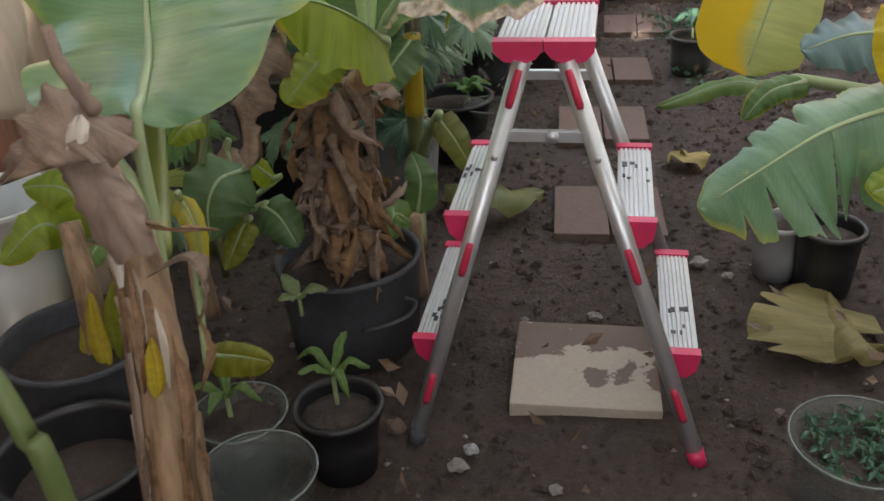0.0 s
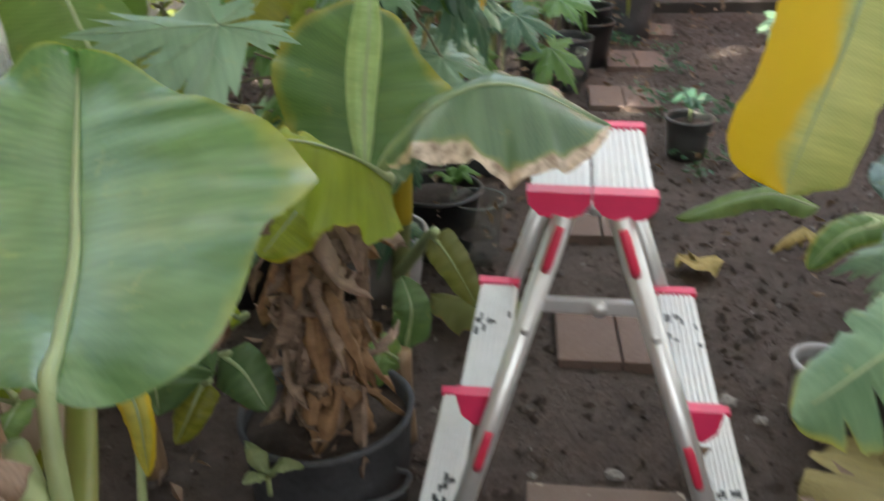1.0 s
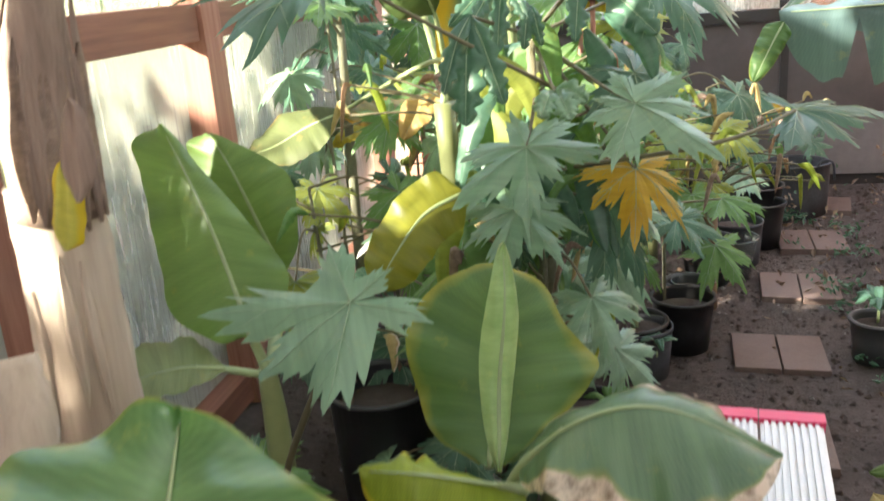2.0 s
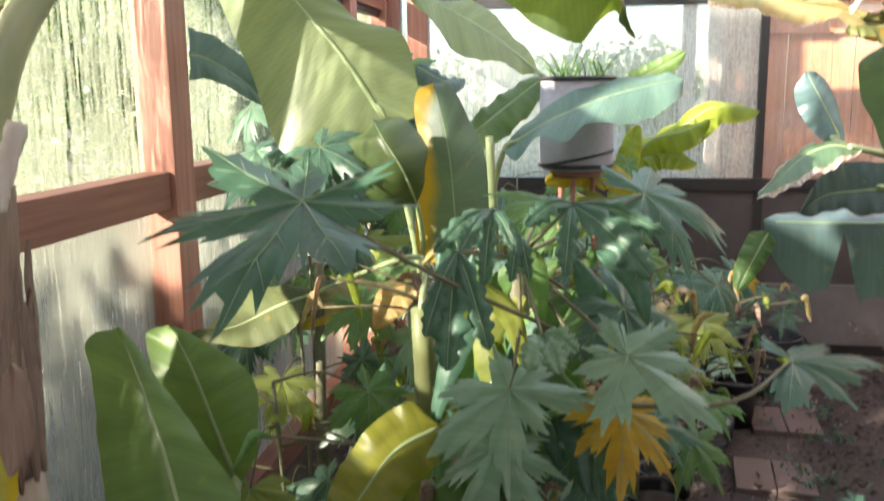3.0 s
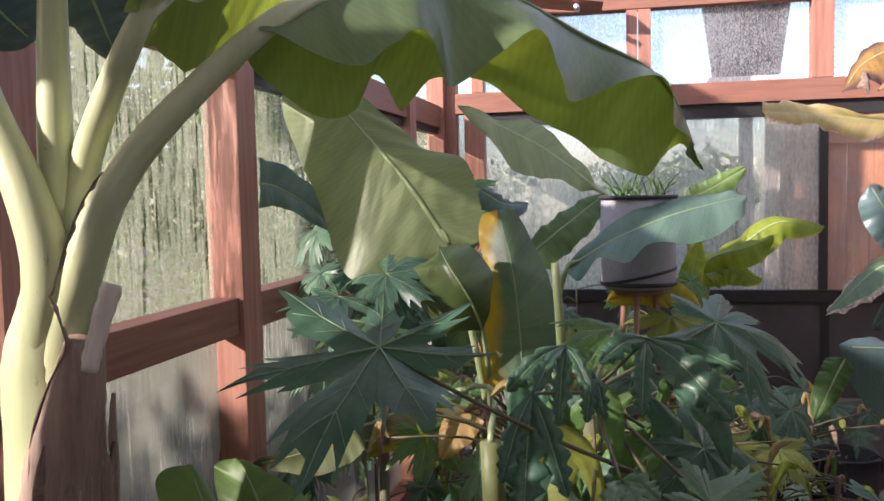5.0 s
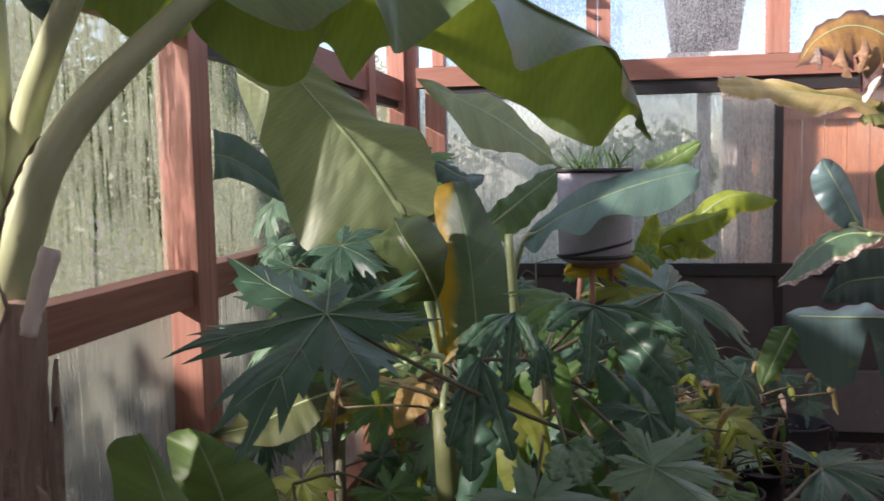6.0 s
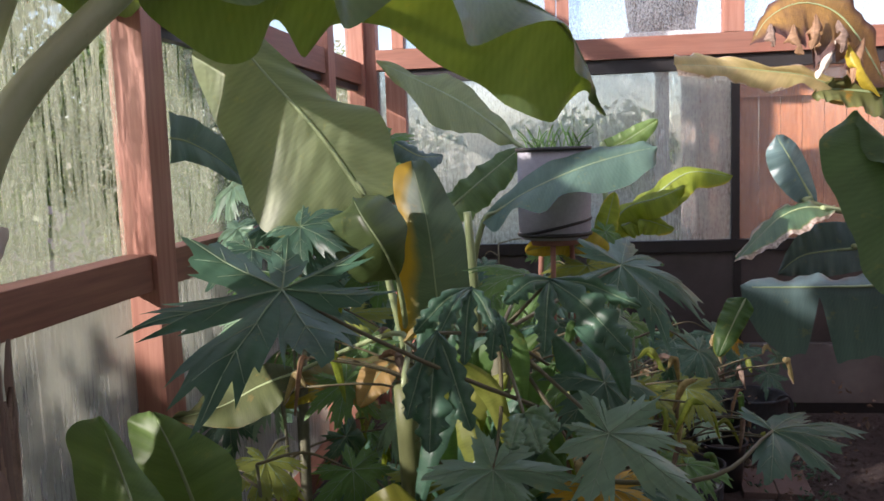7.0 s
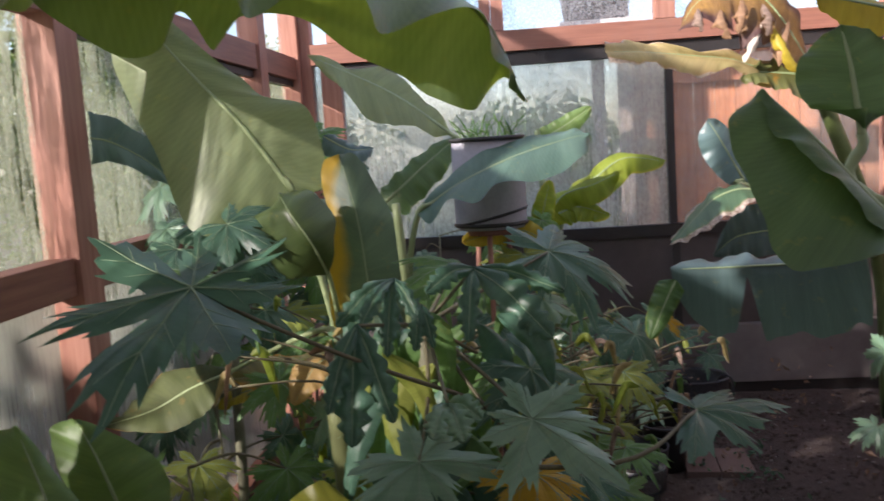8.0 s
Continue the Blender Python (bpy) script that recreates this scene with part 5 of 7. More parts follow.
# ---- hanging grow bag on its stand ----
def make_bag():
    c = (-0.022, 4.470, 1.426)
    s = thing("plant_stand", (c[0], c[1], 0), "thin wooden stand with three legs", "stand")
    bottom = (-0.023, 4.470, 1.245)[2]
    part("disc", lathe([(0.001, 0), (0.10, 0), (0.10, 0.02), (0.001, 0.02)], (c[0], c[1], bottom - 0.021), 24), M["wood_x"], s)
    for i in range(3):
        w = 2.1 * i + 0.4
        part("leg", tubed([(c[0] + 0.07 * math.cos(w), c[1] + 0.07 * math.sin(w), bottom - 0.022), (c[0] + 0.13 * math.cos(w), c[1] + 0.13 * math.sin(w), 0)], 0.011, 0.011, 4), M["wood_z"], s)
    top = (-0.021, 4.470, 1.608)[2]
    b = thing("grow_bag", (c[0], c[1], bottom), "grey felt grow bag with black piping, on a stand", "grow bag")
    h = top - bottom
    part("body", lathe([(0.001, 0), (0.128, 0.002), (0.140, 0.02), (0.142, h * 0.5), (0.140, h), (0.134, h), (0.134, h * 0.5), (0.12, 0.03), (0.001, 0.03)], (c[0], c[1], bottom), 36, 0.014, 3), M["bag"], b)
    for z, r in ((h - 0.008, 0.143), (0.022, 0.141)):
        ring = [Vector((c[0] + r * math.cos(w * 0.2094), c[1] + r * math.sin(w * 0.2094), bottom + z)) for w in range(31)]
        part("piping", tube(bmesh.new(), ring, 0.009, 0.009, 6), M["black_bar"], b, "black piping")
    ring = [Vector((c[0] + 0.143 * math.cos(w * 0.2094), c[1] + 0.143 * math.sin(w * 0.2094), bottom + 0.05 + 0.03 * math.cos(w * 0.2094))) for w in range(31)]
    part("strap", tube(bmesh.new(), ring, 0.006, 0.006, 6), M["black_bar"], b, "black strap")
    part("soil", lathe([(0.001, h - 0.02), (0.133, h - 0.025)], (c[0], c[1], bottom), 24), M["soil"], b)
    f = thing("seedlings", (c[0], c[1], top - 0.02), "fine green seedlings growing in the felt bag", "seedling")
    rng = random.Random(5)
    for i in range(40):
        w, r = rng.uniform(0, 6.28), 0.12 * rng.random() ** 0.5
        a = Vector((c[0] + r * math.cos(w), c[1] + r * math.sin(w), top - 0.03))
        tipp = a + Vector((rng.uniform(-0.09, 0.09), rng.uniform(-0.09, 0.09), rng.uniform(0.04, 0.12)))
        part("shoot", blade_mesh(curve([a, (a + tipp) / 2 + Vector((0, 0, 0.015)), tipp], 6), (rng.uniform(-1, 1), -1, 0.2), 0.0019, 0.0019, 10, 10, 0.001, 2, nv=2, seed=i), M["papaya_light"], f)


make_bag()


# ---- papaya ----
def make_papaya():
    p = thing("papaya_plant", (-0.116, 2.750, 0.787)[:2] + (0.0,), "papaya plant with deeply lobed dark green leaves", "papaya plant")
    x, y, _ = p.location
    crown = (x, y, 1.22)
    part("stem", tubed([(x, y, 0), (x + 0.01, y, 0.6), crown], 0.032, 0.02, 12, sides=10), M["stem_grey"], p)
    papaya_leaf(p, (-0.413, 2.254, 1.395), (-0.560, 1.990, 1.310), (-0.12, -0.55, 0.80), 0.280, [(x + 0.04, 2.70, 1.085), (-0.031, 2.600, 1.107), (-0.173, 2.420, 1.219), (-0.328, 2.300, 1.331)], seed=1, droop=-0.06, web=0.36, shape=((-140, 0.55), (-92, 0.78), (-34, 0.84), (24, 1.14), (58, 1.0), (104, 0.66), (160, 0.58)))
    fingered_leaf(p, (-0.007, 2.72, 1.336), [((0.141, 2.55, 1.223), 0.044), ((-0.016, 2.58, 1.216), 0.027), ((-0.095, 2.62, 1.307), 0.028), ((0.171, 2.66, 1.29), 0.022)], (0, -1, 0.35), "papaya", [crown], seed=71)
    papaya_leaf(p, (0.095, 2.420, 1.114), (0.214, 2.300, 1.020), (0.2, -0.75, 0.65), 0.180, [crown, (0.023, 2.600, 1.134)], mat="papaya_grey", seed=3, droop=0.15, web=0.42, shape=((-140, 0.45), (-102, 0.55), (-54, 0.84), (13, 1.02), (55, 0.72), (96, 0.70), (165, 0.60)))
    papaya_leaf(p, (-0.107, 2.440, 1.038), (-0.110, 2.280, 0.930), (0, -0.8, 0.6), 0.170, [crown, (-0.102, 2.600, 1.109)], mat="papaya_grey", seed=4, droop=0.2, web=0.42, shape=((-160, 0.60), (-94, 0.82), (-47, 1.04), (5, 1.0), (42, 0.64), (93, 0.88), (147, 0.90)))
    fingered_leaf(p, (-0.159, 2.65, 1.332), [((-0.162, 2.52, 1.209), 0.024), ((-0.261, 2.56, 1.261), 0.026), ((-0.101, 2.56, 1.255), 0.020), ((-0.208, 2.5, 1.264), 0.020)], (0, -1, 0.35), "papaya", [crown], seed=72)
    fingered_leaf(p, (-0.102, 2.6, 1.286), [((-0.114, 2.55, 1.21), 0.020), ((-0.08, 2.56, 1.213), 0.016)], (0, -1, 0.35), "papaya", [crown], seed=74)
    fingered_leaf(p, (-0.2, 2.45, 1.285), [((-0.206, 2.36, 1.096), 0.042), ((-0.136, 2.38, 1.129), 0.030), ((-0.243, 2.36, 1.154), 0.026)], (0, -1, 0.35), "papaya", [crown], seed=73)
    fingered_leaf(p, (-0.05, 2.45, 1.135), [((-0.017, 2.36, 1.098), 0.030), ((-0.07, 2.36, 1.104), 0.028), ((0.011, 2.4, 1.124), 0.026)], (0, -1, 0.35), "papaya_grey", [crown], seed=75)
    papaya_leaf(p, (0.407, 2.620, 1.057), (0.665, 2.800, 1.049), (0.05, -0.28, 0.95), 0.19, [(x, y, 0.92), (0.228, 2.400, 1.040)], mat="papaya", seed=8, droop=0.2, stalk_r=0.0045, shape=((-135, 0.8), (-67, 0.70), (-28, 0.8), (-3, 1.40), (22, 1.0), (83, 0.5)))
    papaya_leaf(p, (0.157, 3.100, 1.314), (0.307, 3.100, 1.290), (0.1, -0.45, 0.9), 0.22, [crown], web=0.42, seed=9, droop=0.3)
    papaya_leaf(p, (0.037, 3.000, 1.054), (0.046, 2.900, 0.984), (0.1, -0.6, 0.8), 0.17, [crown], mat="papaya_light", seed=10, droop=0.25)
    papaya_leaf(p, (0.096, 2.550, 0.965), (0.098, 2.450, 0.909), (0.1, -0.85, 0.5), 0.135, [crown], mat="papaya_yellow", seed=31, droop=0.4)
    papaya_leaf(p, (-0.080, 3.200, 1.280), (-0.158, 3.100, 1.295), (0.0, -0.6, 0.8), 0.15, [crown], mat="papaya_light", seed=12, droop=0.3)
    rng = random.Random(77)
    for i in range(56):
        a = Vector((x + rng.uniform(-0.16, 0.16), y + rng.uniform(-0.2, 0.15), rng.uniform(0.85, 1.27)))
        out = Vector((rng.uniform(-0.08, 0.08), rng.uniform(-0.07, 0.02), 0))
        ln = rng.uniform(0.13, 0.24)
        # fresh and lime leaves mixed in, putting sunlit brightness into the colour
        part("leaf", blade_mesh(curve([a, a + out + Vector((0, 0, -ln * 0.35)), a + out * 1.5 + Vector((0, 0, -ln))], 16), (rng.uniform(-0.6, 0.6), -1, 0.4), rng.uniform(0.022, 0.042), rng.uniform(0.022, 0.042), 12, 18, 0.006, 2, seed=600 + i, nv=3, start=0.4, tip=1.8), M[("papaya", "papaya_light", "papaya", "papaya_lime", "papaya_light")[i % 5]], p)
    q = thing("papaya_plant", (-0.594, 2.200, 0.464)[:2] + (0.0,), "young papaya plant with a fresh lobed leaf", "papaya plant")
    papaya_leaf(q, (-0.329, 1.967, 0.907), (-0.517, 1.920, 0.870), (0.05, -0.55, 0.84), 0.195, [(q.location.x, q.location.y, 0.0), (q.location.x, q.location.y, 0.4)], mat="papaya_grey", seed=13, droop=0.10, stalk_r=0.008, web=0.50, shape=((-150, 0.42), (-80, 0.70), (-10, 1.10), (28, 0.95), (72, 0.98), (152, 0.66)))
    r = thing("papaya_plant", (-0.727, 3.300, 0.769)[:2] + (0.0,), "papaya plant with small dark leaves behind the pale banana leaf", "papaya plant")
    x, y, _ = r.location
    part("stem", tubed([(x, y, 0), (x, y, 0.6), (-0.730, 3.350, 1.244)], 0.02, 0.012, 12), M["stem_grey"], r)
    papaya_leaf(r, (-0.704, 3.300, 1.410), (-0.545, 3.200, 1.354), (0, -0.6, 0.8), 0.17, [(-0.730, 3.350, 1.244)], seed=14, droop=0.2)
    papaya_leaf(r, (-0.811, 3.200, 1.359), (-0.854, 3.100, 1.342), (0, -0.6, 0.8), 0.14, [(-0.730, 3.350, 1.244)], seed=15, droop=0.2)
    papaya_leaf(r, (-0.670, 3.000, 1.316), (-0.722, 2.900, 1.318), (0, -0.5, 0.9), 0.17, [(-0.731, 3.350, 1.211)], mat="papaya_light", seed=16, droop=0.2)
    s = thing("papaya_plant", (0.106, 3.66, 0.15), "young papaya with a thin yellow stem in a pot", "papaya plant")
    part("stem", tubed([(0.106, 3.66, 0.15), (0.106, 3.6, 0.46), (0.102, 3.550, 0.618)], 0.014, 0.009, 10), M["petiole"], s)
    papaya_leaf(s, (0.234, 3.500, 0.589), (0.307, 3.400, 0.511), (0.1, -0.5, 0.8), 0.15, [(0.102, 3.550, 0.618)], seed=17, droop=0.3)
    papaya_leaf(s, (0.388, 3.700, 0.598), (0.444, 3.600, 0.585), (0.1, -0.5, 0.8), 0.14, [(0.102, 3.550, 0.618)], seed=18, mat="papaya_light", droop=0.3)


make_papaya()


# ---- low bananas on the left ----
def make_low_bananas():
    p = thing("banana_plant", (-0.659, 2.350, 0.337)[:2] + (0.0,), "young banana plant with two upright bright green leaves", "banana plant")
    x, y, _ = p.location
    part("stem", tubed([(x, y, 0), (-0.649, 2.350, 0.446), (-0.654, 2.350, 0.615)], 0.035, 0.02, 12, sides=12), M["bark_green"], p)
    banana_leaf(p, [(-0.665, 2.330, 0.692), (-0.703, 2.360, 0.790), (-0.765, 2.420, 0.905), (-0.831, 2.480, 1.000), (-0.903, 2.540, 1.098)], (0.2, -1, 0.3), 0.1, 0.1, 0, 0, "leaf_bright", petiole=[(-0.654, 2.350, 0.615)], rib=0.006, pet=0.012, seed=31, ripple=0.006,
                edge_l=[(0.021, 10, 0.008), (0.084, 20, -0.043), (0.188, 28, -0.0), (0.186, 30, 0.035), (0.162, 31, 0.072), (0.129, 31, 0.12), (0.094, 34, 0.12), (0.01, 62, 0.009)],
                edge_r=[(0.008, -14, -0.001), (0.071, -2, -0.024), (0.108, 6, -0.049), (0.104, 16, -0.073), (0.077, 27, -0.064), (0.051, 31, -0.031), (0.029, 43, -0.01), (0.004, -9, -0.001)])
    banana_leaf(p, [(-0.731, 2.680, 0.716), (-0.781, 2.700, 0.824), (-0.845, 2.740, 0.941), (-0.911, 2.780, 1.035)], (0.2, -1, 0.2), 0.1, 0.1, 0, 0, "leaf_bright", petiole=[(-0.665, 2.400, 0.590)], rib=0.007, seed=32, ripple=0.006,
                edge_l=[(0.033, 15, -0.0), (0.073, 15, 0.015), (0.097, 18, 0.046), (0.103, 20, 0.079), (0.1, 24, 0.109), (0.064, 27, 0.091), (0.014, 44, 0.012)],
                edge_r=[(0.013, -11, -0.006), (0.066, -7, -0.018), (0.106, -1, 0.01), (0.116, 3, 0.008), (0.086, 12, -0.0), (0.037, 26, 0.019), (0.005, -8, -0.002)])
    banana_leaf(p, [(-0.722, 2.300, 0.637), (-0.782, 2.260, 0.659), (-0.846, 2.220, 0.657), (-0.897, 2.180, 0.650)], (0, -0.5, 0.85), 0.1, 0.1, 0, 0, "leaf_pale", petiole=[(-0.654, 2.350, 0.60)], rib=0.006, pet=0.009, seed=36, ripple=0.006,
                edge_l=[(0.022, -35, 0.004), (0.049, -2, 0.009), (0.064, -2, 0.013), (0.07, -3, 0.027), (0.051, 4, 0.044), (0.003, 78, 0.001)],
                edge_r=[(0.022, 37, -0.005), (0.09, 15, -0.007), (0.12, 19, -0.001), (0.119, 16, 0.013), (0.092, 12, 0.013), (0.026, 42, -0.001)])
    q = thing("banana_plant", (-0.335, 2.950, 0.917)[:2] + (0.0,), "banana plant with a drooping dull yellow leaf", "banana plant")
    x, y, _ = q.location
    part("stem", tubed([(x, y, 0), (x, y, 0.5), (-0.351, 2.900, 1.065)], 0.04, 0.025, 10, sides=12), M["bark_green"], q)
    banana_leaf(q, [(-0.745, 3.300, 0.994), (-0.843, 3.280, 0.961), (-0.956, 3.260, 0.906), (-1.093, 3.240, 0.873)], (0.1, -0.75, 0.7), 0.1, 0.1, 0, 0, "leaf_olive", petiole=[(-0.351, 2.900, 1.065), (-0.40, 3.1, 1.15)], rib=0.005, pet=0.008, seed=33, ripple=0.006,
                edge_l=[(0.043, 14, 0.012), (0.092, -13, -0.014), (0.111, -10, -0.014), (0.088, -10, 0.005), (0.038, -11, 0.018), (0.002, 42, 0.0)],
                edge_r=[(0.028, 11, 0.003), (0.089, 23, 0.023), (0.117, 17, 0.05), (0.082, 19, 0.069), (0.037, 33, 0.052), (0.002, -42, -0.0)])
    banana_leaf(q, [(-0.442, 3.340, 1.033), (-0.536, 3.300, 0.994), (-0.628, 3.280, 0.990), (-0.729, 3.300, 0.978)], (0.1, -0.75, 0.7), 0.1, 0.1, 0, 0, "leaf_khaki_gold", rib=0.005, seed=34, ripple=0.006,
                edge_l=[(0.039, -9, 0.039), (0.066, -10, 0.057), (0.095, -2, 0.025), (0.081, -3, 0.002), (0.041, -19, 0.001), (0.004, 40, 0.001)],
                edge_r=[(0.02, 50, -0.004), (0.09, 38, -0.004), (0.117, 32, 0.029), (0.096, 32, 0.057), (0.047, 10, 0.046), (0.006, -43, -0.001)])
    banana_leaf(q, [(-0.677, 3.340, 0.937), (-0.725, 3.320, 0.926), (-0.779, 3.300, 0.895)], (0.1, -0.75, 0.7), 0.1, 0.1, 0, 0, "leaf_yellow", rib=0.003, seed=37, ripple=0.004,
                edge_l=[(0.045, -29, 0.003), (0.048, -25, 0.008), (0.033, -26, 0.009), (0.003, 43, 0.001)],
                edge_r=[(0.043, 38, -0.004), (0.05, 26, -0.001), (0.037, 20, -0.005), (0.006, -47, -0.004)])
    banana_leaf(q, [(-0.417, 3.280, 1.053), (-0.482, 3.240, 1.013), (-0.534, 3.200, 0.926)], (0.1, -0.9, 0.4), 0.1, 0.1, 0, 0, "leaf_peach", rib=0.003, seed=38, ripple=0.006,
                edge_l=[(0.021, -60, 0.004), (0.045, -30, 0.008), (0.057, -24, 0.022), (0.034, -26, 0.019), (0.004, 12, 0.001)],
                edge_r=[(0.023, 64, 0.001), (0.041, 44, 0.023), (0.057, 25, 0.026), (0.041, 17, 0.01), (0.011, -9, -0.001)])
    banana_leaf(q, [(-0.244, 2.500, 0.939), (-0.317, 2.450, 0.909), (-0.368, 2.400, 0.846), (-0.411, 2.380, 0.778)], (-0.1, -1, 0.2), 0.065, 0.07, 12, 15, "leaf_mustard", rib=0.005, seed=35, start=0.1, tip=7)

    # banana with the withered stem, close to the viewer
    f = thing("banana_plant", (-0.232, 0.930, 0.462)[:2] + (0.0,), "banana plant with a withered brown stem and broad green leaf", "banana plant")
    x, y, _ = f.location
    part("stem", tubed([(x, y, 0), (x, y, 0.35), (-0.223, 0.950, 0.565), (-0.228, 0.980, 0.662), (-0.236, 1.000, 0.740), (-0.255, 1.020, 0.795)], 0.036, 0.018, 26, sides=16, rough=0.08, rng=random.Random(8)), M["bark_dry"], f)
    banana_leaf(f, [(-0.246, 1.090, 0.849), (-0.279, 1.238, 0.871), (-0.308, 1.334, 0.901), (-0.329, 1.412, 0.939), (-0.347, 1.487, 0.985)], (-0.1, -0.6, 0.8), 0.1, 0.1, 0, 0, "leaf_broad", petiole=[(-0.229, 1.020, 0.679), (-0.235, 1.050, 0.741)], rib=0.007, pet=0.009, seed=41, ripple=0.012, waves=3, n=70, nv=8, rib_up=0.003,
                edge_l=[(0.005, -59, 0.001), (0.038, -41, -0.049), (0.107, -23, -0.077), (0.136, -16, -0.04), (0.121, -15, -0.011), (0.116, -14, 0.002), (0.139, -12, 0.019), (0.17, -10, 0.053), (0.163, -10, 0.075), (0.089, -15, 0.049), (0.033, -34, 0.036), (0.018, -111, -0.014)],
                edge_r=[(0.003, 47, -0.001), (0.034, 20, -0.066), (0.099, 1, -0.113), (0.151, -1, -0.082), (0.178, 0, -0.076), (0.212, 0, -0.072), (0.201, -1, -0.042), (0.172, -2, -0.027), (0.137, -4, -0.027), (0.095, -7, -0.01), (0.054, -15, -0.001), (0.018, -63, -0.014)])
    DRY = (
        (((-0.209, 0.985, 0.744), (-0.222, 0.970, 0.805), (-0.244, 0.960, 0.846), (-0.276, 0.960, 0.863)), 0.030, 0.034, 20, 25),
        (((-0.216, 0.970, 0.730), (-0.166, 0.950, 0.760), (-0.155, 0.950, 0.722), (-0.173, 0.960, 0.675)), 0.020, 0.022, 30, 60),
        (((-0.170, 0.960, 0.689), (-0.162, 0.950, 0.654), (-0.184, 0.950, 0.592)), 0.010, 0.013, 20, 30),
        (((-0.229, 0.980, 0.789), (-0.176, 0.950, 0.794), (-0.139, 0.980, 0.776)), 0.012, 0.010, 30, 30),
        (((-0.232, 0.970, 0.770), (-0.228, 0.950, 0.696), (-0.232, 0.930, 0.612)), 0.014, 0.020, 40, 30),
        (((-0.193, 0.940, 0.682), (-0.187, 0.920, 0.619), (-0.194, 0.900, 0.523)), 0.018, 0.02, 30, 30),
        (((-0.190, 0.940, 0.542), (-0.181, 0.920, 0.536), (-0.180, 0.920, 0.508)), 0.006, 0.008, 20, 20),
        (((-0.230, 0.900, 0.562), (-0.233, 0.890, 0.549), (-0.236, 0.890, 0.509)), 0.006, 0.008, 20, 20),
    )
    for i, (pts, wl, wr, fl, fr) in enumerate(DRY):
        part("withered_leaf", blade_mesh(curve(list(pts), 30), (0.2, -1, 0.4), wl, wr, fl, fr, 0.012, 1.2, seed=50 + i, ragged=0.30, curl=34, start=0.45, tip=2.0, sway=16), M["leaf_rust" if 1 < i < 7 else "leaf_dead"], f, "crumpled brown withered leaf")
    part("withered_leaf", blade_mesh(curve([(-0.226, 0.970, 0.901), (-0.241, 0.940, 0.908), (-0.273, 0.930, 0.888), (-0.324, 0.950, 0.845)], 40), (0.2, -0.8, 0.5), 0.1, 0.1, 0, 0, 0.015, 4.5, seed=60, nv=10,
                edge_l=[(0.026, -41, -0.014), (0.058, -31, -0.007), (0.058, -18, -0.011), (0.038, -15, -0.019), (0.022, -4, -0.023), (0.008, -51, -0.01)],
                edge_r=[(0.022, 44, -0.011), (0.046, 29, -0.03), (0.082, 50, 0.0), (0.072, 49, 0.038), (0.035, 43, 0.033), (0.009, 38, 0.008)]), M["leaf_dead"], f, "large hooded grey-brown withered leaf")
    part("dry_sheath", blade_mesh(curve([(-0.254, 0.955, 0.864), (-0.224, 0.930, 0.835), (-0.203, 0.925, 0.781)], 30), (0.2, -1, 0.3), 0.1, 0.1, 0, 0, 0.009, 4, seed=61, nv=8, curl=-25, sway=12,
                edge_l=[(0.02, 164, -0.013), (0.022, 160, -0.013), (0.043, 137, -0.001), (0.048, 136, 0.017), (0.033, 136, 0.009)],
                edge_r=[(0.031, 153, 0.019), (0.03, 131, 0.021), (0.026, 140, 0.025), (0.022, 157, 0.02), (0.019, 140, 0.013)]), M["bark_fibre"], f, "fibrous grey-brown dry sheath")
    part("withered_leaf", blade_mesh(curve([(-0.220, 0.925, 0.919), (-0.225, 0.920, 0.902), (-0.240, 0.925, 0.879)], 16), (0.2, -1, 0.3), 0.012, 0.014, 15, 20, 0.004, 1.5, seed=48, ragged=0.2, start=0.4, tip=3), M["bark_cut"], f, "pale dry leaf scrap")
    part("withered_stalk", tubed([(-0.253, 0.970, 0.984), (-0.246, 0.960, 0.961), (-0.236, 0.955, 0.941), (-0.226, 0.965, 0.907)], 0.0055, 0.0075, 14, sides=8, rough=0.15, rng=random.Random(14)), M["bark_fibre"], f, "thin dark withered leaf stalk")
    part("leaf_stalk", tubed([(-0.287, 1.240, 0.813), (-0.265, 1.150, 0.747), (-0.236, 1.050, 0.712)], 0.0125, 0.0135, 12, sides=12), M["stalk_lime"], f)
    stem_line = curve([(x, y, 0.05), (x, y, 0.35), (-0.223, 0.950, 0.565), (-0.228, 0.980, 0.662), (-0.236, 1.000, 0.740), (-0.255, 1.020, 0.795)], 60)
    rng = random.Random(44)
    for i in range(18):
        k = rng.randint(10, 44)
        w = rng.uniform(-2.9, -0.2)
        out = Vector((math.cos(w), math.sin(w), 0))
        run = [stem_line[min(60, k + j * 4)] + out * (0.039 - 0.018 * min(60, k + j * 4) / 60 + (0.002 if j == 3 else 0.0)) for j in range(4)]
        part("dry_sheath", blade_mesh(curve(run, 14), tuple(out), rng.uniform(0.005, 0.013), rng.uniform(0.005, 0.013), 15, 15, 0.002, 1, seed=800 + i, ragged=0.3, start=0.5, nv=2, tip=1.8), M[("bark_pale", "leaf_rust", "bark_fibre", "bark_cut", "leaf_rust", "bark_dry")[i % 6]], f, "papery dry leaf sheath")
    part("sheath_patch", blade_mesh(curve([(-0.213, 0.935, 0.679), (-0.213, 0.925, 0.651), (-0.215, 0.920, 0.616)], 12), (0.1, -1, 0.1), 0.010, 0.012, 20, 20, 0.002, 2, seed=3, start=0.5, tip=8), M["leaf_yellow"], f, "yellow patch of living sheath")
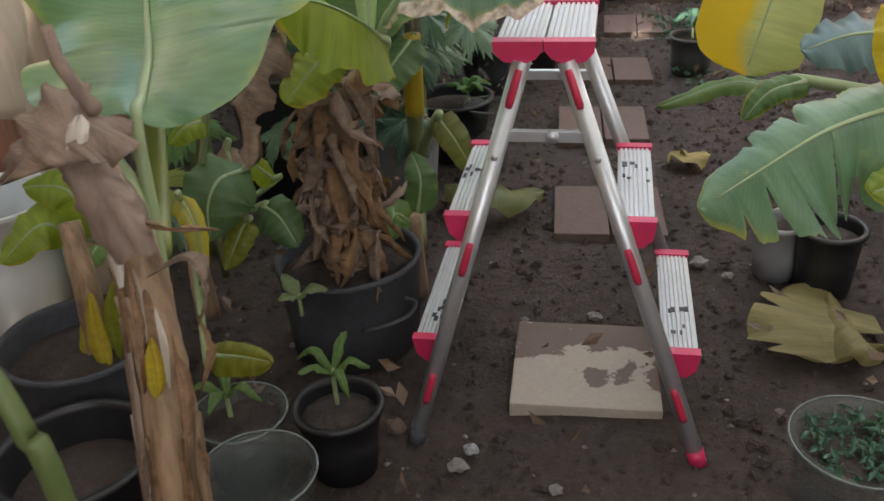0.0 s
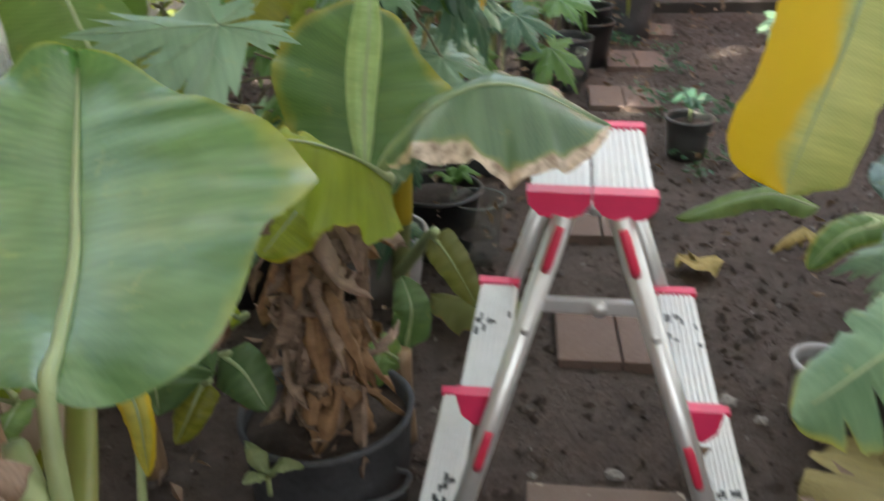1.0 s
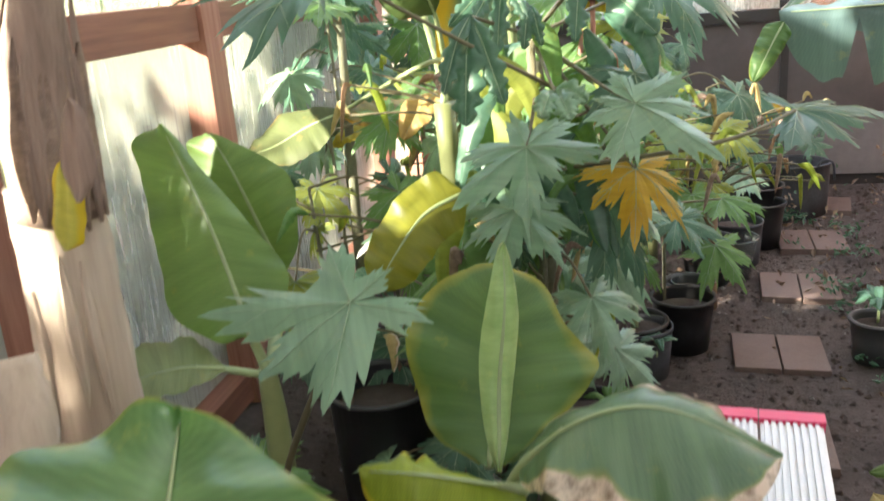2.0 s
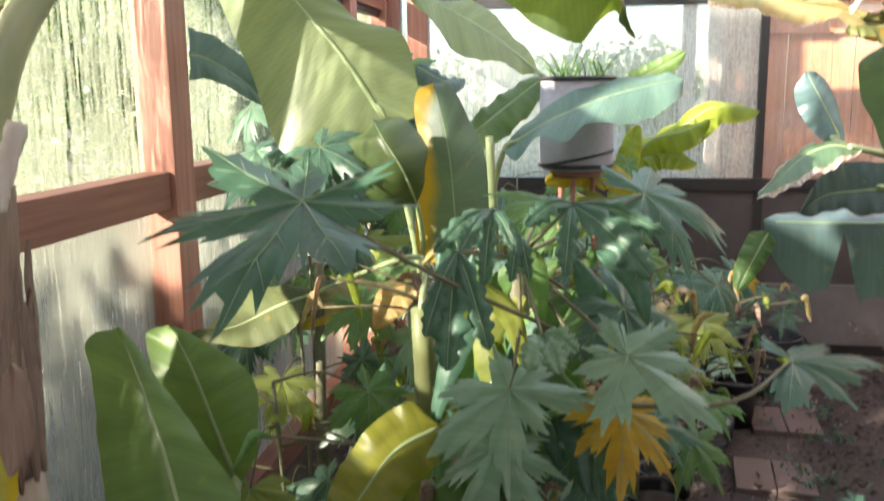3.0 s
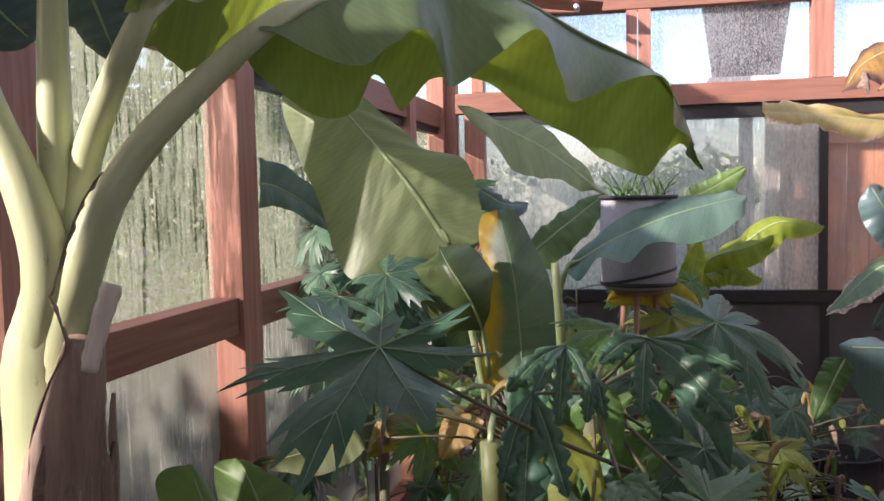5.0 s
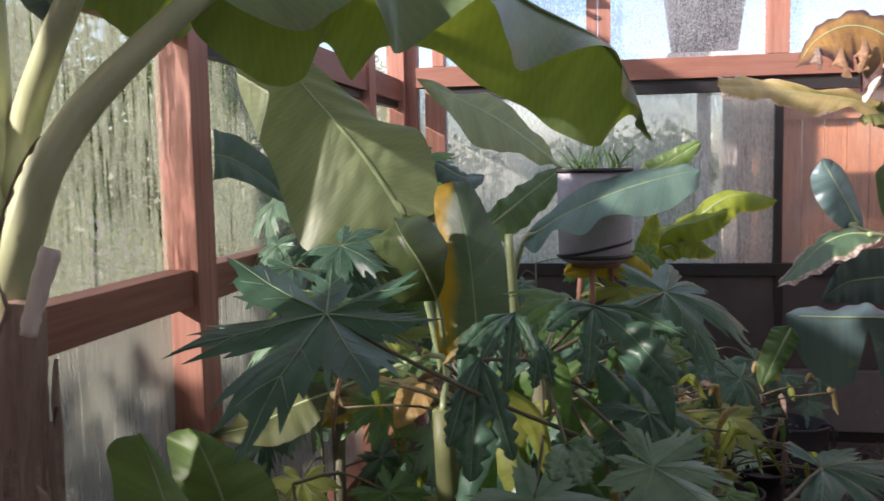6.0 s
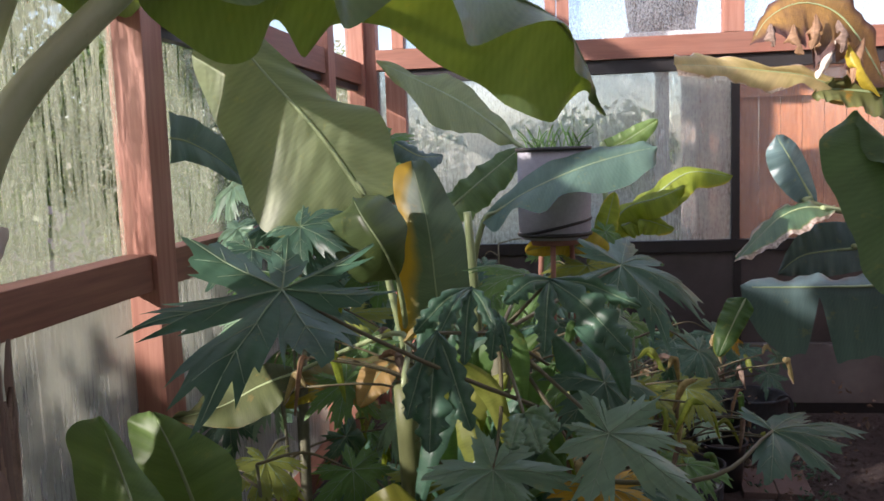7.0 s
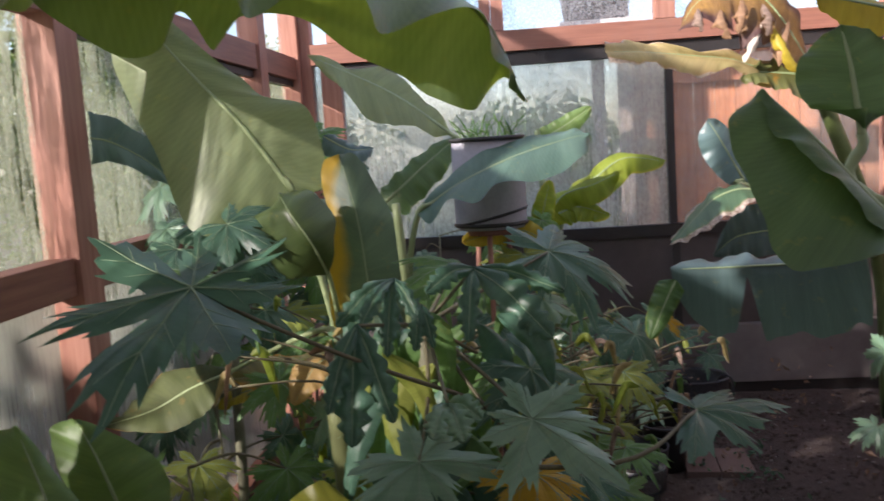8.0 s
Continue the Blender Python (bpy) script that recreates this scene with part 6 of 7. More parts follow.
    part("leaf_stalk", tubed([(-0.228, 1.000, 0.663), (-0.251, 1.050, 0.781), (-0.284, 1.100, 0.799)], 0.014, 0.010, 10), M["petiole"], f)

    # banana in the black grow pot
    g = thing("banana_plant", (-0.205, 1.915, 0.19), "banana plant with shaggy brown dead sheaths, in a black grow pot", "banana plant")
    crown = (-0.101, 1.800, 0.672)
    part("stem", tubed([(-0.205, 1.915, 0.19), (-0.213, 1.920, 0.290), (-0.171, 1.880, 0.563), crown], 0.052, 0.022, 20, sides=14, rough=0.08, rng=random.Random(9)), M["bark_dry"], g)
    rng = random.Random(12)
    for i in range(64):
        z = rng.uniform(0.25, 0.64)
        w = rng.uniform(2.9, 6.5)
        a = Vector((-0.2 + (z - 0.3) * 0.12 + 0.03 * math.cos(w), 1.91 - (z - 0.3) * 0.15 + 0.03 * math.sin(w), z))
        out = Vector((math.cos(w), math.sin(w), 0))
        side = Vector((-out.y, out.x, 0)) * rng.uniform(-0.09, 0.09)
        k = rng.uniform(0.02, 0.07)
        fall = rng.uniform(-0.05, 0.16)
        twist = (out.x + rng.uniform(-0.8, 0.8), out.y + rng.uniform(-0.8, 0.8), rng.uniform(-0.3, 0.9))
        part("withered_leaf", blade_mesh(curve([a, a + out * k * 0.8 + side * 0.4 + Vector((0, 0, rng.uniform(-0.01, 0.03))), a + out * k * 1.1 + side + Vector((0, 0, -fall * 0.5)), a + out * k * rng.uniform(0.6, 1.4) + side * 1.5 + Vector((0, 0, -fall))], 12), twist, rng.uniform(0.018, 0.052), rng.uniform(0.014, 0.044), rng.uniform(-20, 30), rng.uniform(0, 50), 0.018, 2, seed=70 + i, ragged=0.5, curl=rng.uniform(20, 90), nv=4, start=0.25, tip=3, sway=28), M[("leaf_dead", "leaf_rust", "leaf_dead", "leaf_rust", "leaf_dead", "bark_fibre", "leaf_rust")[i % 7]], g, "curled brown dead leaf sheath")
    banana_leaf(g, [(-0.060, 1.760, 0.733), (-0.091, 1.660, 0.804), (-0.147, 1.600, 0.850), (-0.218, 1.600, 0.852)], (0, -0.35, 1), 0.10, 0.05, 55, 25, "leaf_lime", petiole=[crown], rib=0.006, pet=0.012, seed=42, ripple=0.02)
    banana_leaf(g, [(-0.139, 1.760, 0.744), (-0.177, 1.700, 0.718), (-0.231, 1.660, 0.663)], (-0.3, -0.9, 0.5), 0.05, 0.06, 12, 20, "leaf_lime", petiole=[crown], rib=0.005, pet=0.009, seed=46, tip=6)
    banana_leaf(g, [(-0.102, 1.840, 0.708), (-0.101, 1.880, 0.819), (-0.090, 1.900, 0.926), (-0.090, 1.920, 1.013)], (0.3, -1, 0.1), 0.045, 0.050, 8, 25, "leaf_new", rib=0.005, seed=43, start=0.55, tip=1.25, ripple=0.003, curl=15, label="tightly rolled pale young leaf")
    banana_leaf(g, [(-0.126, 1.900, 0.675), (-0.123, 1.980, 0.735), (-0.118, 2.050, 0.815), (-0.112, 2.100, 0.910)], (0, -1, 0.3), 0.1, 0.1, 0, 0, "leaf_edge", rib=0.007, seed=44, ripple=0.008,
                edge_l=[(0.015, -18, 0.003), (0.091, 7, 0.002), (0.125, 5, 0.014), (0.156, 4, 0.049), (0.14, 14, 0.07), (0.07, 33, 0.065), (0.018, 72, 0.011)],
                edge_r=[(0.014, -1, 0.0), (0.071, 2, 0.011), (0.13, -1, 0.03), (0.15, 3, 0.03), (0.1, 11, 0.028), (0.061, 29, 0.042), (0.017, 91, 0.011)])
    banana_leaf(g, [(-0.056, 1.740, 0.777), (-0.003, 1.700, 0.852), (0.064, 1.680, 0.893), (0.132, 1.680, 0.887), (0.232, 1.680, 0.835)], (0, -0.15, 1), 0.1, 0.1, 0, 0, "leaf_burnt", petiole=[crown], rib=0.006, pet=0.011, seed=45, ripple=0.006, n=60, nv=8,
                edge_l=[(0.018, -26, -0.008), (0.025, -30, -0.013), (0.034, -7, -0.015), (0.043, 9, -0.007), (0.053, 15, 0.011), (0.05, 11, 0.036), (0.044, 15, 0.038), (0.03, 14, 0.025), (0.01, 19, 0.003)],
                edge_r=[(0.036, 24, 0.017), (0.07, 29, 0.022), (0.098, 25, 0.014), (0.108, 28, 0.012), (0.129, 32, 0.009), (0.14, 31, 0.017), (0.113, 22, 0.044), (0.08, 13, 0.033), (0.01, -9, -0.002)])


make_low_bananas()


def dry_strips(x, y, top, spread, count, seed):
    """Straw-coloured old leaf ends low in the thicket."""
    p = thing("banana_plant", (x, y, 0), "old banana shoot with straw-coloured dry leaf ends", "banana plant")
    part("stem", tubed([(x, y, 0), (x, y, top * 0.5), (x + 0.01, y, top * 0.8)], 0.02, 0.012, 8, sides=10), M["bark_dry"], p)
    rng = random.Random(seed)
    for i in range(count):
        a = Vector((x + rng.uniform(-spread, spread), y + rng.uniform(-0.25, 0.25), rng.uniform(top * 0.54, top)))
        out = Vector((rng.uniform(-0.10, 0.10), rng.uniform(-0.08, 0.03), rng.uniform(-0.06, 0.06)))
        mat = ("leaf_straw", "leaf_dead", "leaf_lime", "papaya_light", "papaya_lime", "leaf_ochre", "leaf_rust")[i % 7]
        part("dry_leaf", blade_mesh(curve([a, a + out * 0.5 + Vector((0, 0, 0.01)), a + out + Vector((0, 0, -rng.uniform(0.03, 0.12)))], 14), (rng.uniform(-0.6, 0.6), -1, 0.5), rng.uniform(0.012, 0.032), rng.uniform(0.012, 0.032), 15, 25, 0.008, 2, seed=seed * 10 + i, nv=3, start=0.4, tip=2.0, ragged=0.2, curl=30), M[mat], p)
        root = Vector((x + 0.005, y, min(top * 0.78, a.z - 0.08)))
        part("leaf_stalk", tubed([tuple(root), (a + root) * 0.5 + Vector((0, 0, 0.03)), tuple(a)], 0.004, 0.003, 6, sides=6), M["twig"], p)


dry_strips(-0.28, 3.2, 1.2, 0.42, 34, 91)
dry_strips(0.42, 4.25, 0.85, 0.38, 34, 92)
dry_strips(-0.30, 2.70, 0.95, 0.35, 22, 93)
# two more added, their lime and straw colours standing in for sunlit undergrowth
dry_strips(0.02, 3.78, 0.95, 0.40, 40, 94)
dry_strips(-0.40, 3.75, 1.10, 0.36, 36, 95)


# ---- bananas on the right ----
def make_right_bananas():
    p = thing("banana_plant", (1.95, 3.3, 0), "banana plant with large bluish leaves and withered yellow ones", "banana plant")
    part("stem", tubed([(1.95, 3.3, 0), (1.93, 3.3, 0.7), (1.90, 3.3, 1.5)], 0.035, 0.025, 14, sides=14), M["stem_dark"], p)
    banana_leaf(p, [(1.010, 3.400, 1.240), (0.886, 3.450, 1.203), (0.709, 3.500, 1.191), (0.520, 3.550, 1.185)], (0, -0.35, 1), 0.21, 0.10, 75, 10, "leaf_blue", petiole=[(1.90, 3.3, 1.35)], rib=0.009, seed=61, tears=((-1, 0.64, 0.85, 0.07),), ripple=0.012, n=70, tip=9)
    banana_leaf(p, [(0.526, 3.500, 1.161), (0.491, 3.480, 1.100), (0.441, 3.450, 1.003)], (-0.3, -1, 0.2), 0.035, 0.05, 20, 20, "leaf_edge", rib=0.004, seed=62)
    w = thing("banana_plant", (2.00, 5.70, 0), "tall banana plant with withered straw-coloured leaves by the back wall", "banana plant")
    part("stem", tubed([(2.00, 5.70, 0), (1.90, 5.60, 0.9), (1.50, 5.35, 1.84)], 0.05, 0.035, 14, sides=14), M["stem_dark"], w)
    banana_leaf(w, [(1.157, 5.200, 1.306), (1.091, 5.200, 1.430), (1.040, 5.220, 1.535), (0.992, 5.250, 1.627)], (-0.3, -1, 0.2), 0.1, 0.1, 0, 0, "leaf_blue", petiole=[(1.86, 5.55, 1.1)], rib=0.006, seed=64, ripple=0.008,
                edge_l=[(0.018, -10, -0.002), (0.073, -10, -0.027), (0.099, -4, -0.019), (0.103, -3, 0.008), (0.073, -5, 0.022), (0.001, 19, -0.002)],
                edge_r=[(0.013, 10, 0.005), (0.042, 33, -0.021), (0.071, 40, 0.006), (0.072, 38, 0.039), (0.049, 32, 0.036), (0.006, 8, 0.0)])
    banana_leaf(w, [(1.184, 5.000, 1.293), (1.054, 4.950, 1.310), (0.937, 4.900, 1.275), (0.838, 4.870, 1.189), (0.744, 4.850, 1.096)], (0, -0.4, 1), 0.1, 0.1, 0, 0, "leaf_burnt", petiole=[(1.86, 5.55, 1.15)], rib=0.007, seed=63, ripple=0.012,
                edge_l=[(0.044, -1, 0.029), (0.11, 18, 0.031), (0.121, 17, 0.064), (0.096, 3, 0.077), (0.06, -6, 0.058), (0.018, -40, 0.014)],
                edge_r=[(0.043, 7, -0.03), (0.078, 13, -0.054), (0.096, 19, -0.078), (0.099, 29, -0.057), (0.069, 23, -0.025), (0.028, 24, -0.017)])
    banana_leaf(w, [(1.335, 5.100, 1.110), (1.191, 5.100, 1.100), (1.070, 5.100, 1.077), (0.972, 5.100, 1.001)], (0, -1, 0.2), 0.1, 0.1, 0, 0, "leaf_slate", petiole=[(1.86, 5.55, 0.9)], rib=0.006, seed=62, ripple=0.01,
                edge_l=[(0.102, 11, 0.005), (0.115, 11, 0.008), (0.109, 11, 0.015), (0.061, 9, 0.042), (0.006, 9, 0.005)],
                edge_r=[(0.114, -11, -0.006), (0.129, -11, 0.012), (0.124, -11, 0.003), (0.074, -9, -0.041), (0.005, -9, -0.004)])
    banana_leaf(w, [(1.295, 5.300, 1.820), (1.111, 5.250, 1.894), (0.916, 5.200, 1.922), (0.693, 5.150, 1.949), (0.517, 5.120, 1.961)], (0, -0.6, 0.8), 0.1, 0.1, 0, 0, "leaf_straw", petiole=[(1.50, 5.35, 1.70)], rib=0.010, seed=65, ripple=0.010, curl=40,
                edge_l=[(0.093, 21, -0.004), (0.072, 11, 0.047), (0.114, 27, 0.072), (0.079, 16, 0.049), (0.07, 11, -0.026), (0.065, 33, -0.014)],
                edge_r=[(0.046, -49, 0.019), (0.037, -50, 0.055), (0.025, -65, 0.064), (0.067, -7, 0.124), (0.084, -2, 0.043), (0.048, -15, -0.002)])
    banana_leaf(w, [(1.512, 5.350, 1.817), (1.369, 5.300, 2.050), (1.257, 5.300, 2.183), (1.108, 5.300, 2.229), (0.972, 5.300, 2.173), (0.879, 5.250, 2.049)], (0, -0.4, 1), 0.1, 0.1, 0, 0, "leaf_hood", rib=0.010, seed=66, ripple=0.04, waves=5, n=70, tears=((-1, 0.30, 0.5, 0.03), (-1, 0.62, 0.5, 0.03), (-1, 0.82, 0.4, 0.03)),
                edge_l=[(0.052, -12, -0.001), (0.184, 22, -0.073), (0.209, 22, -0.122), (0.231, 33, -0.085), (0.321, 46, -0.032), (0.194, 27, 0.043), (0.111, -9, 0.071), (0.041, -53, 0.035)],
                edge_r=[(0.066, -5, 0.036), (0.145, -16, 0.019), (0.169, -8, 0.033), (0.16, -16, 0.004), (0.146, -12, -0.026), (0.125, -2, -0.036), (0.078, 25, -0.059), (0.042, 58, -0.032)])
    banana_leaf(w, [(1.479, 5.300, 1.803), (1.330, 5.280, 1.821), (1.196, 5.240, 1.829), (1.137, 5.200, 1.799)], (0, -0.6, 0.8), 0.1, 0.1, 0, 0, "leaf_turning", rib=0.010, seed=67, ripple=0.02,
                edge_l=[(0.14, 33, 0.004), (0.119, 14, 0.002), (0.103, 8, 0.01), (0.06, 10, 0.032), (0.005, 61, 0.002)],
                edge_r=[(0.088, -53, 0.013), (0.072, -41, 0.004), (0.065, -30, -0.027), (0.026, -29, -0.054), (0.005, -61, -0.002)])
    STRIPS = (
        (((1.235, 5.20, 2.04), (1.190, 5.17, 1.96), (1.150, 5.18, 1.87)), 0.045, "bark_cut"),
        (((1.290, 5.20, 2.02), (1.330, 5.15, 1.90), (1.420, 5.18, 1.78)), 0.050, "leaf_yellow"),
        (((1.370, 5.25, 2.05), (1.330, 5.18, 1.96), (1.300, 5.17, 1.84)), 0.050, "leaf_rust"),
        (((1.060, 5.22, 2.12), (1.050, 5.16, 2.06), (1.090, 5.16, 1.98)), 0.050, "leaf_rust"),
        (((0.960, 5.22, 2.13), (0.950, 5.16, 2.08), (0.960, 5.15, 2.02)), 0.040, "leaf_dead"),
        (((1.150, 5.20, 2.16), (1.140, 5.15, 2.08), (1.120, 5.16, 2.00)), 0.050, "leaf_rust"),
        (((1.250, 5.22, 2.13), (1.260, 5.16, 2.06), (1.250, 5.16, 1.98)), 0.050, "leaf_dead"),
    )
    for i, (pts, wide, mat) in enumerate(STRIPS):
        part("withered_leaf", blade_mesh(curve(list(pts), 20), (0, -1, 0.4), wide, wide, 15, 25, 0.02, 2, seed=680 + i, ragged=0.35, curl=30, start=0.3, tip=4, sway=20), M[mat], w, "crumpled withered leaf strip")
    q = thing("banana_plant", (1.65, 2.3, 0), "banana plant with broad green leaves beside the path", "banana plant")
    part("stem", tubed([(1.65, 2.3, 0), (1.64, 2.3, 0.6), (1.6, 2.3, 1.2)], 0.03, 0.02, 14, sides=14), M["stem_dark"], q)
    banana_leaf(q, [(0.735, 2.420, 1.374), (0.649, 2.420, 1.465), (0.569, 2.440, 1.565), (0.503, 2.480, 1.644)], (0.3, -0.75, 0.6), 0.1, 0.1, 0, 0, "leaf", petiole=[(1.6, 2.3, 1.1)], rib=0.007, seed=68, ripple=0.006,
                edge_l=[(0.126, -32, 0.038), (0.157, -21, 0.042), (0.19, -7, 0.011), (0.216, 4, -0.032), (0.182, 12, -0.031), (0.122, 24, 0.013), (0.075, 38, 0.047), (0.01, 102, 0.005)],
                edge_r=[(0.07, -162, -0.001), (0.086, -157, 0.041), (0.075, -156, 0.047), (0.069, -159, 0.051), (0.063, -171, 0.044), (0.047, -188, 0.032), (0.019, -192, 0.025), (0.001, -242, -0.001)])
    banana_leaf(q, [(0.822, 2.900, 1.539), (0.809, 2.900, 1.611), (0.803, 2.920, 1.706), (0.794, 2.950, 1.786)], (-0.2, -1, 0.2), 0.1, 0.1, 0, 0, "leaf", petiole=[(1.6, 2.3, 1.15), (0.86, 2.85, 1.40)], rib=0.010, seed=69, ripple=0.008,
                edge_l=[(0.007, 167, 0.059), (0.065, 335, 0.041), (0.107, 348, 0.009), (0.106, 365, 0.03), (0.063, 369, 0.027), (0.003, 354, -0.001)],
                edge_r=[(0.016, 11, 0.057), (0.076, 10, 0.004), (0.15, 28, 0.018), (0.142, 33, 0.046), (0.076, 38, 0.042), (0.002, 12, -0.0)])
    banana_leaf(q, [(0.98, 3.0, 1.80), (0.88, 3.0, 1.83), (0.76, 3.0, 1.86)], (0, -0.8, 0.6), 0.07, 0.08, 25, 35, "leaf_yellow", rib=0.007, seed=70)
    r = thing("banana_plant", (1.15, 1.75, 0), "low banana plant with a pale spreading leaf over small pots", "banana plant")
    part("stem", tubed([(1.15, 1.75, 0), (1.14, 1.75, 0.25), (1.1, 1.74, 0.55)], 0.024, 0.018, 12, sides=12), M["stem_dark"], r)
    banana_leaf(r, [(0.934, 1.700, 0.636), (0.780, 1.640, 0.629), (0.663, 1.580, 0.619), (0.567, 1.530, 0.587), (0.443, 1.470, 0.536)], (0, -0.25, 1), 0.190, 0.085, 58, 0, "leaf_mist", petiole=[(1.1, 1.74, 0.55)], rib=0.007, seed=71, ripple=0.018, sway=16, waves=2, n=90, tears=((-1, 0.38, 0.6, 0.012), (-1, 0.50, 0.9, 0.016), (-1, 0.62, 0.75, 0.014), (-1, 0.71, 0.6, 0.012), (-1, 0.80, 0.8, 0.018), (-1, 0.89, 0.6, 0.014), (1, 0.55, 0.5, 0.02), (1, 0.35, 0.3, 0.01), (1, 0.75, 0.4, 0.015)), ragged=0.22, tip=5)
    banana_leaf(r, [(0.845, 1.750, 0.782), (0.809, 1.680, 0.726), (0.815, 1.660, 0.630)], (-0.3, -1, 0.2), 0.05, 0.06, 15, 15, "leaf_lemon", petiole=[(1.1, 1.74, 0.55)], rib=0.005, seed=75)
    banana_leaf(r, [(0.755, 1.950, 0.573), (0.665, 1.900, 0.573), (0.610, 1.880, 0.522)], (0, -0.7, 0.7), 0.030, 0.034, 15, 25, "leaf_edge", petiole=[(1.1, 1.74, 0.55)], rib=0.004, seed=77)
    banana_leaf(r, [(0.866, 1.550, 0.547), (0.770, 1.500, 0.564), (0.697, 1.470, 0.557)], (0, -0.5, 0.9), 0.06, 0.05, 20, 10, "leaf_lime", petiole=[(1.1, 1.74, 0.55)], rib=0.005, seed=76, ragged=0.15)
    banana_leaf(r, [(0.978, 2.000, 0.645), (0.847, 2.000, 0.650), (0.743, 2.000, 0.619)], (0, -0.5, 0.9), 0.09, 0.10, 10, 25, "leaf_blue", petiole=[(1.1, 1.74, 0.55)], rib=0.007, seed=72)
    banana_leaf(r, [(0.870, 2.450, 0.883), (0.829, 2.400, 0.759), (0.774, 2.360, 0.605), (0.730, 2.330, 0.460)], (-0.3, -1, 0.3), 0.13, 0.16, 15, 15, "leaf_halfgold", petiole=[(1.1, 1.8, 0.6), (1.15, 2.3, 0.9)], rib=0.006, seed=73, tip=16, ragged=0.06, sway=8, waves=1.5, tears=((-1, 0.96, 0.4, 0.06),))
    banana_leaf(r, [(0.884, 2.500, 0.352), (0.750, 2.500, 0.387), (0.557, 2.500, 0.324)], (0, -0.4, 1), 0.04, 0.04, 20, 20, "leaf_bright", rib=0.005, seed=74)
    d = thing("fallen_leaf", (0.88, 2.05, 0), "withered olive-brown banana leaf lying on the soil", "fallen leaf")
    part("leaf", blade_mesh(curve([(0.809, 1.762, 0.020), (0.813, 1.850, 0.060), (0.870, 2.060, 0.030)], 40), (0, 0, 1), 0.155, 0.16, -4, 12, 0.02, 2, seed=81, ragged=0.0, start=0.30, tip=3, sway=16, tears=((1, 0.5, 0.6, 0.06), (-1, 0.62, 0.5, 0.05), (-1, 0.25, 0.4, 0.05))), M["leaf_khaki"], d)
    part("leaf", blade_mesh(curve([(0.909, 1.729, 0.050), (0.878, 1.802, 0.070), (0.887, 1.997, 0.045)], 30), (0.3, -0.3, 1), 0.08, 0.10, 20, 30, 0.02, 2, seed=84, ragged=0.2, start=0.4, tip=2.2, curl=30), M["leaf_khaki"], d)
    d = thing("fallen_leaf", (0.75, 2.9, 0), "small yellow leaf fallen beside the path", "fallen leaf")
    part("leaf", blade_mesh(curve([(0.785, 2.870, 0.030), (0.711, 2.807, 0.040), (0.685, 2.901, 0.020)], 16), (0, 0, 1), 0.04, 0.05, 8, 8, 0.02, 2, seed=82), M["leaf_ochre"], d)
    d = thing("fallen_leaf", (1.087, 3.052, 0.000), "dry peach-coloured leaf fanned out on the soil", "fallen leaf")
    for i in range(5):
        tip_at = Vector((1.047, 2.930, 0.030)) + Vector((-0.10 + 0.05 * i, -0.02 * abs(i - 2), 0.0))
        part("leaf", blade_mesh(curve([Vector((1.065, 2.982, 0.070)), (Vector((1.047, 2.935, 0.090)) + tip_at) * 0.5, tip_at], 10), (0, -0.6, 0.8), 0.014, 0.014, 20, 20, 0.004, 1, seed=860 + i, nv=2, start=0.5, tip=2), M["leaf_ochre"], d)
    d = thing("fallen_leaf", (0.24, 2.4, 0), "yellow withered leaf hanging over the soil", "fallen leaf")
    part("leaf", blade_mesh(curve([(-0.028, 2.602, 0.060), (0.123, 2.452, 0.100), (0.261, 2.567, 0.050)], 20), (0, -0.3, 1), 0.07, 0.06, 15, 25, 0.02, 3, seed=83), M["leaf_turning"], d)


make_right_bananas()


# ---- seedlings ----
def seedling(place, height, leaves, reach, mat, label, seed, width=0.022):
    p = thing("seedling", place, label, "seedling")
    rng = random.Random(seed)
    top = Vector(place) + Vector((0, 0, height))
    part("stem", tubed([place, top], 0.005, 0.004, 4), M["petiole"], p)
    for i in range(leaves):
        w = 6.283 * i / leaves + rng.uniform(-0.3, 0.3)
        out = Vector((math.cos(w), math.sin(w), 0)) * reach * rng.uniform(0.8, 1.15)
        a = top - Vector((0, 0, height * 0.3 * rng.random()))
        part("leaf", blade_mesh(curve([a, a + out * 0.5 + Vector((0, 0, reach * 0.45)), a + out + Vector((0, 0, reach * rng.uniform(0.0, 0.5)))], 14), (0, 0, 1), width, width, 15, 15, 0.004, 2, seed=seed + i, nv=3, tip=1.5, start=0.4), M[mat], p)


s1 = (-0.174, 1.502, 0.130)
seedling(s1, 0.085, 5, 0.085, "leaf_bright", "banana seedling with narrow green leaves in a small pot", 90, 0.0135)
s2 = (-0.362, 1.458, 0.135)
seedling(s2, 0.06, 4, 0.08, "leaf_bright", "banana seedling with a few green leaves in a small pot", 91, 0.014)
seedling((-0.274, 1.717, 0.190), 0.05, 3, 0.06, "leaf_pale", "young banana shoot in the black grow pot", 92)
seedling((0.033, 2.996, 0.170), 0.05, 6, 0.08, "papaya_light", "pale green seedling in a round black pot", 93)
seedling(tuple(Vector((0.911, 3.776, 0.100)[:2] + (0.125,))), 0.07, 11, 0.10, "papaya", "seedling with dark leaves in a smoky pot", 94)
seedling((0.175, 3.557, 0.100), 0.05, 5, 0.07, "papaya", "dark green seedling beside the path", 95)

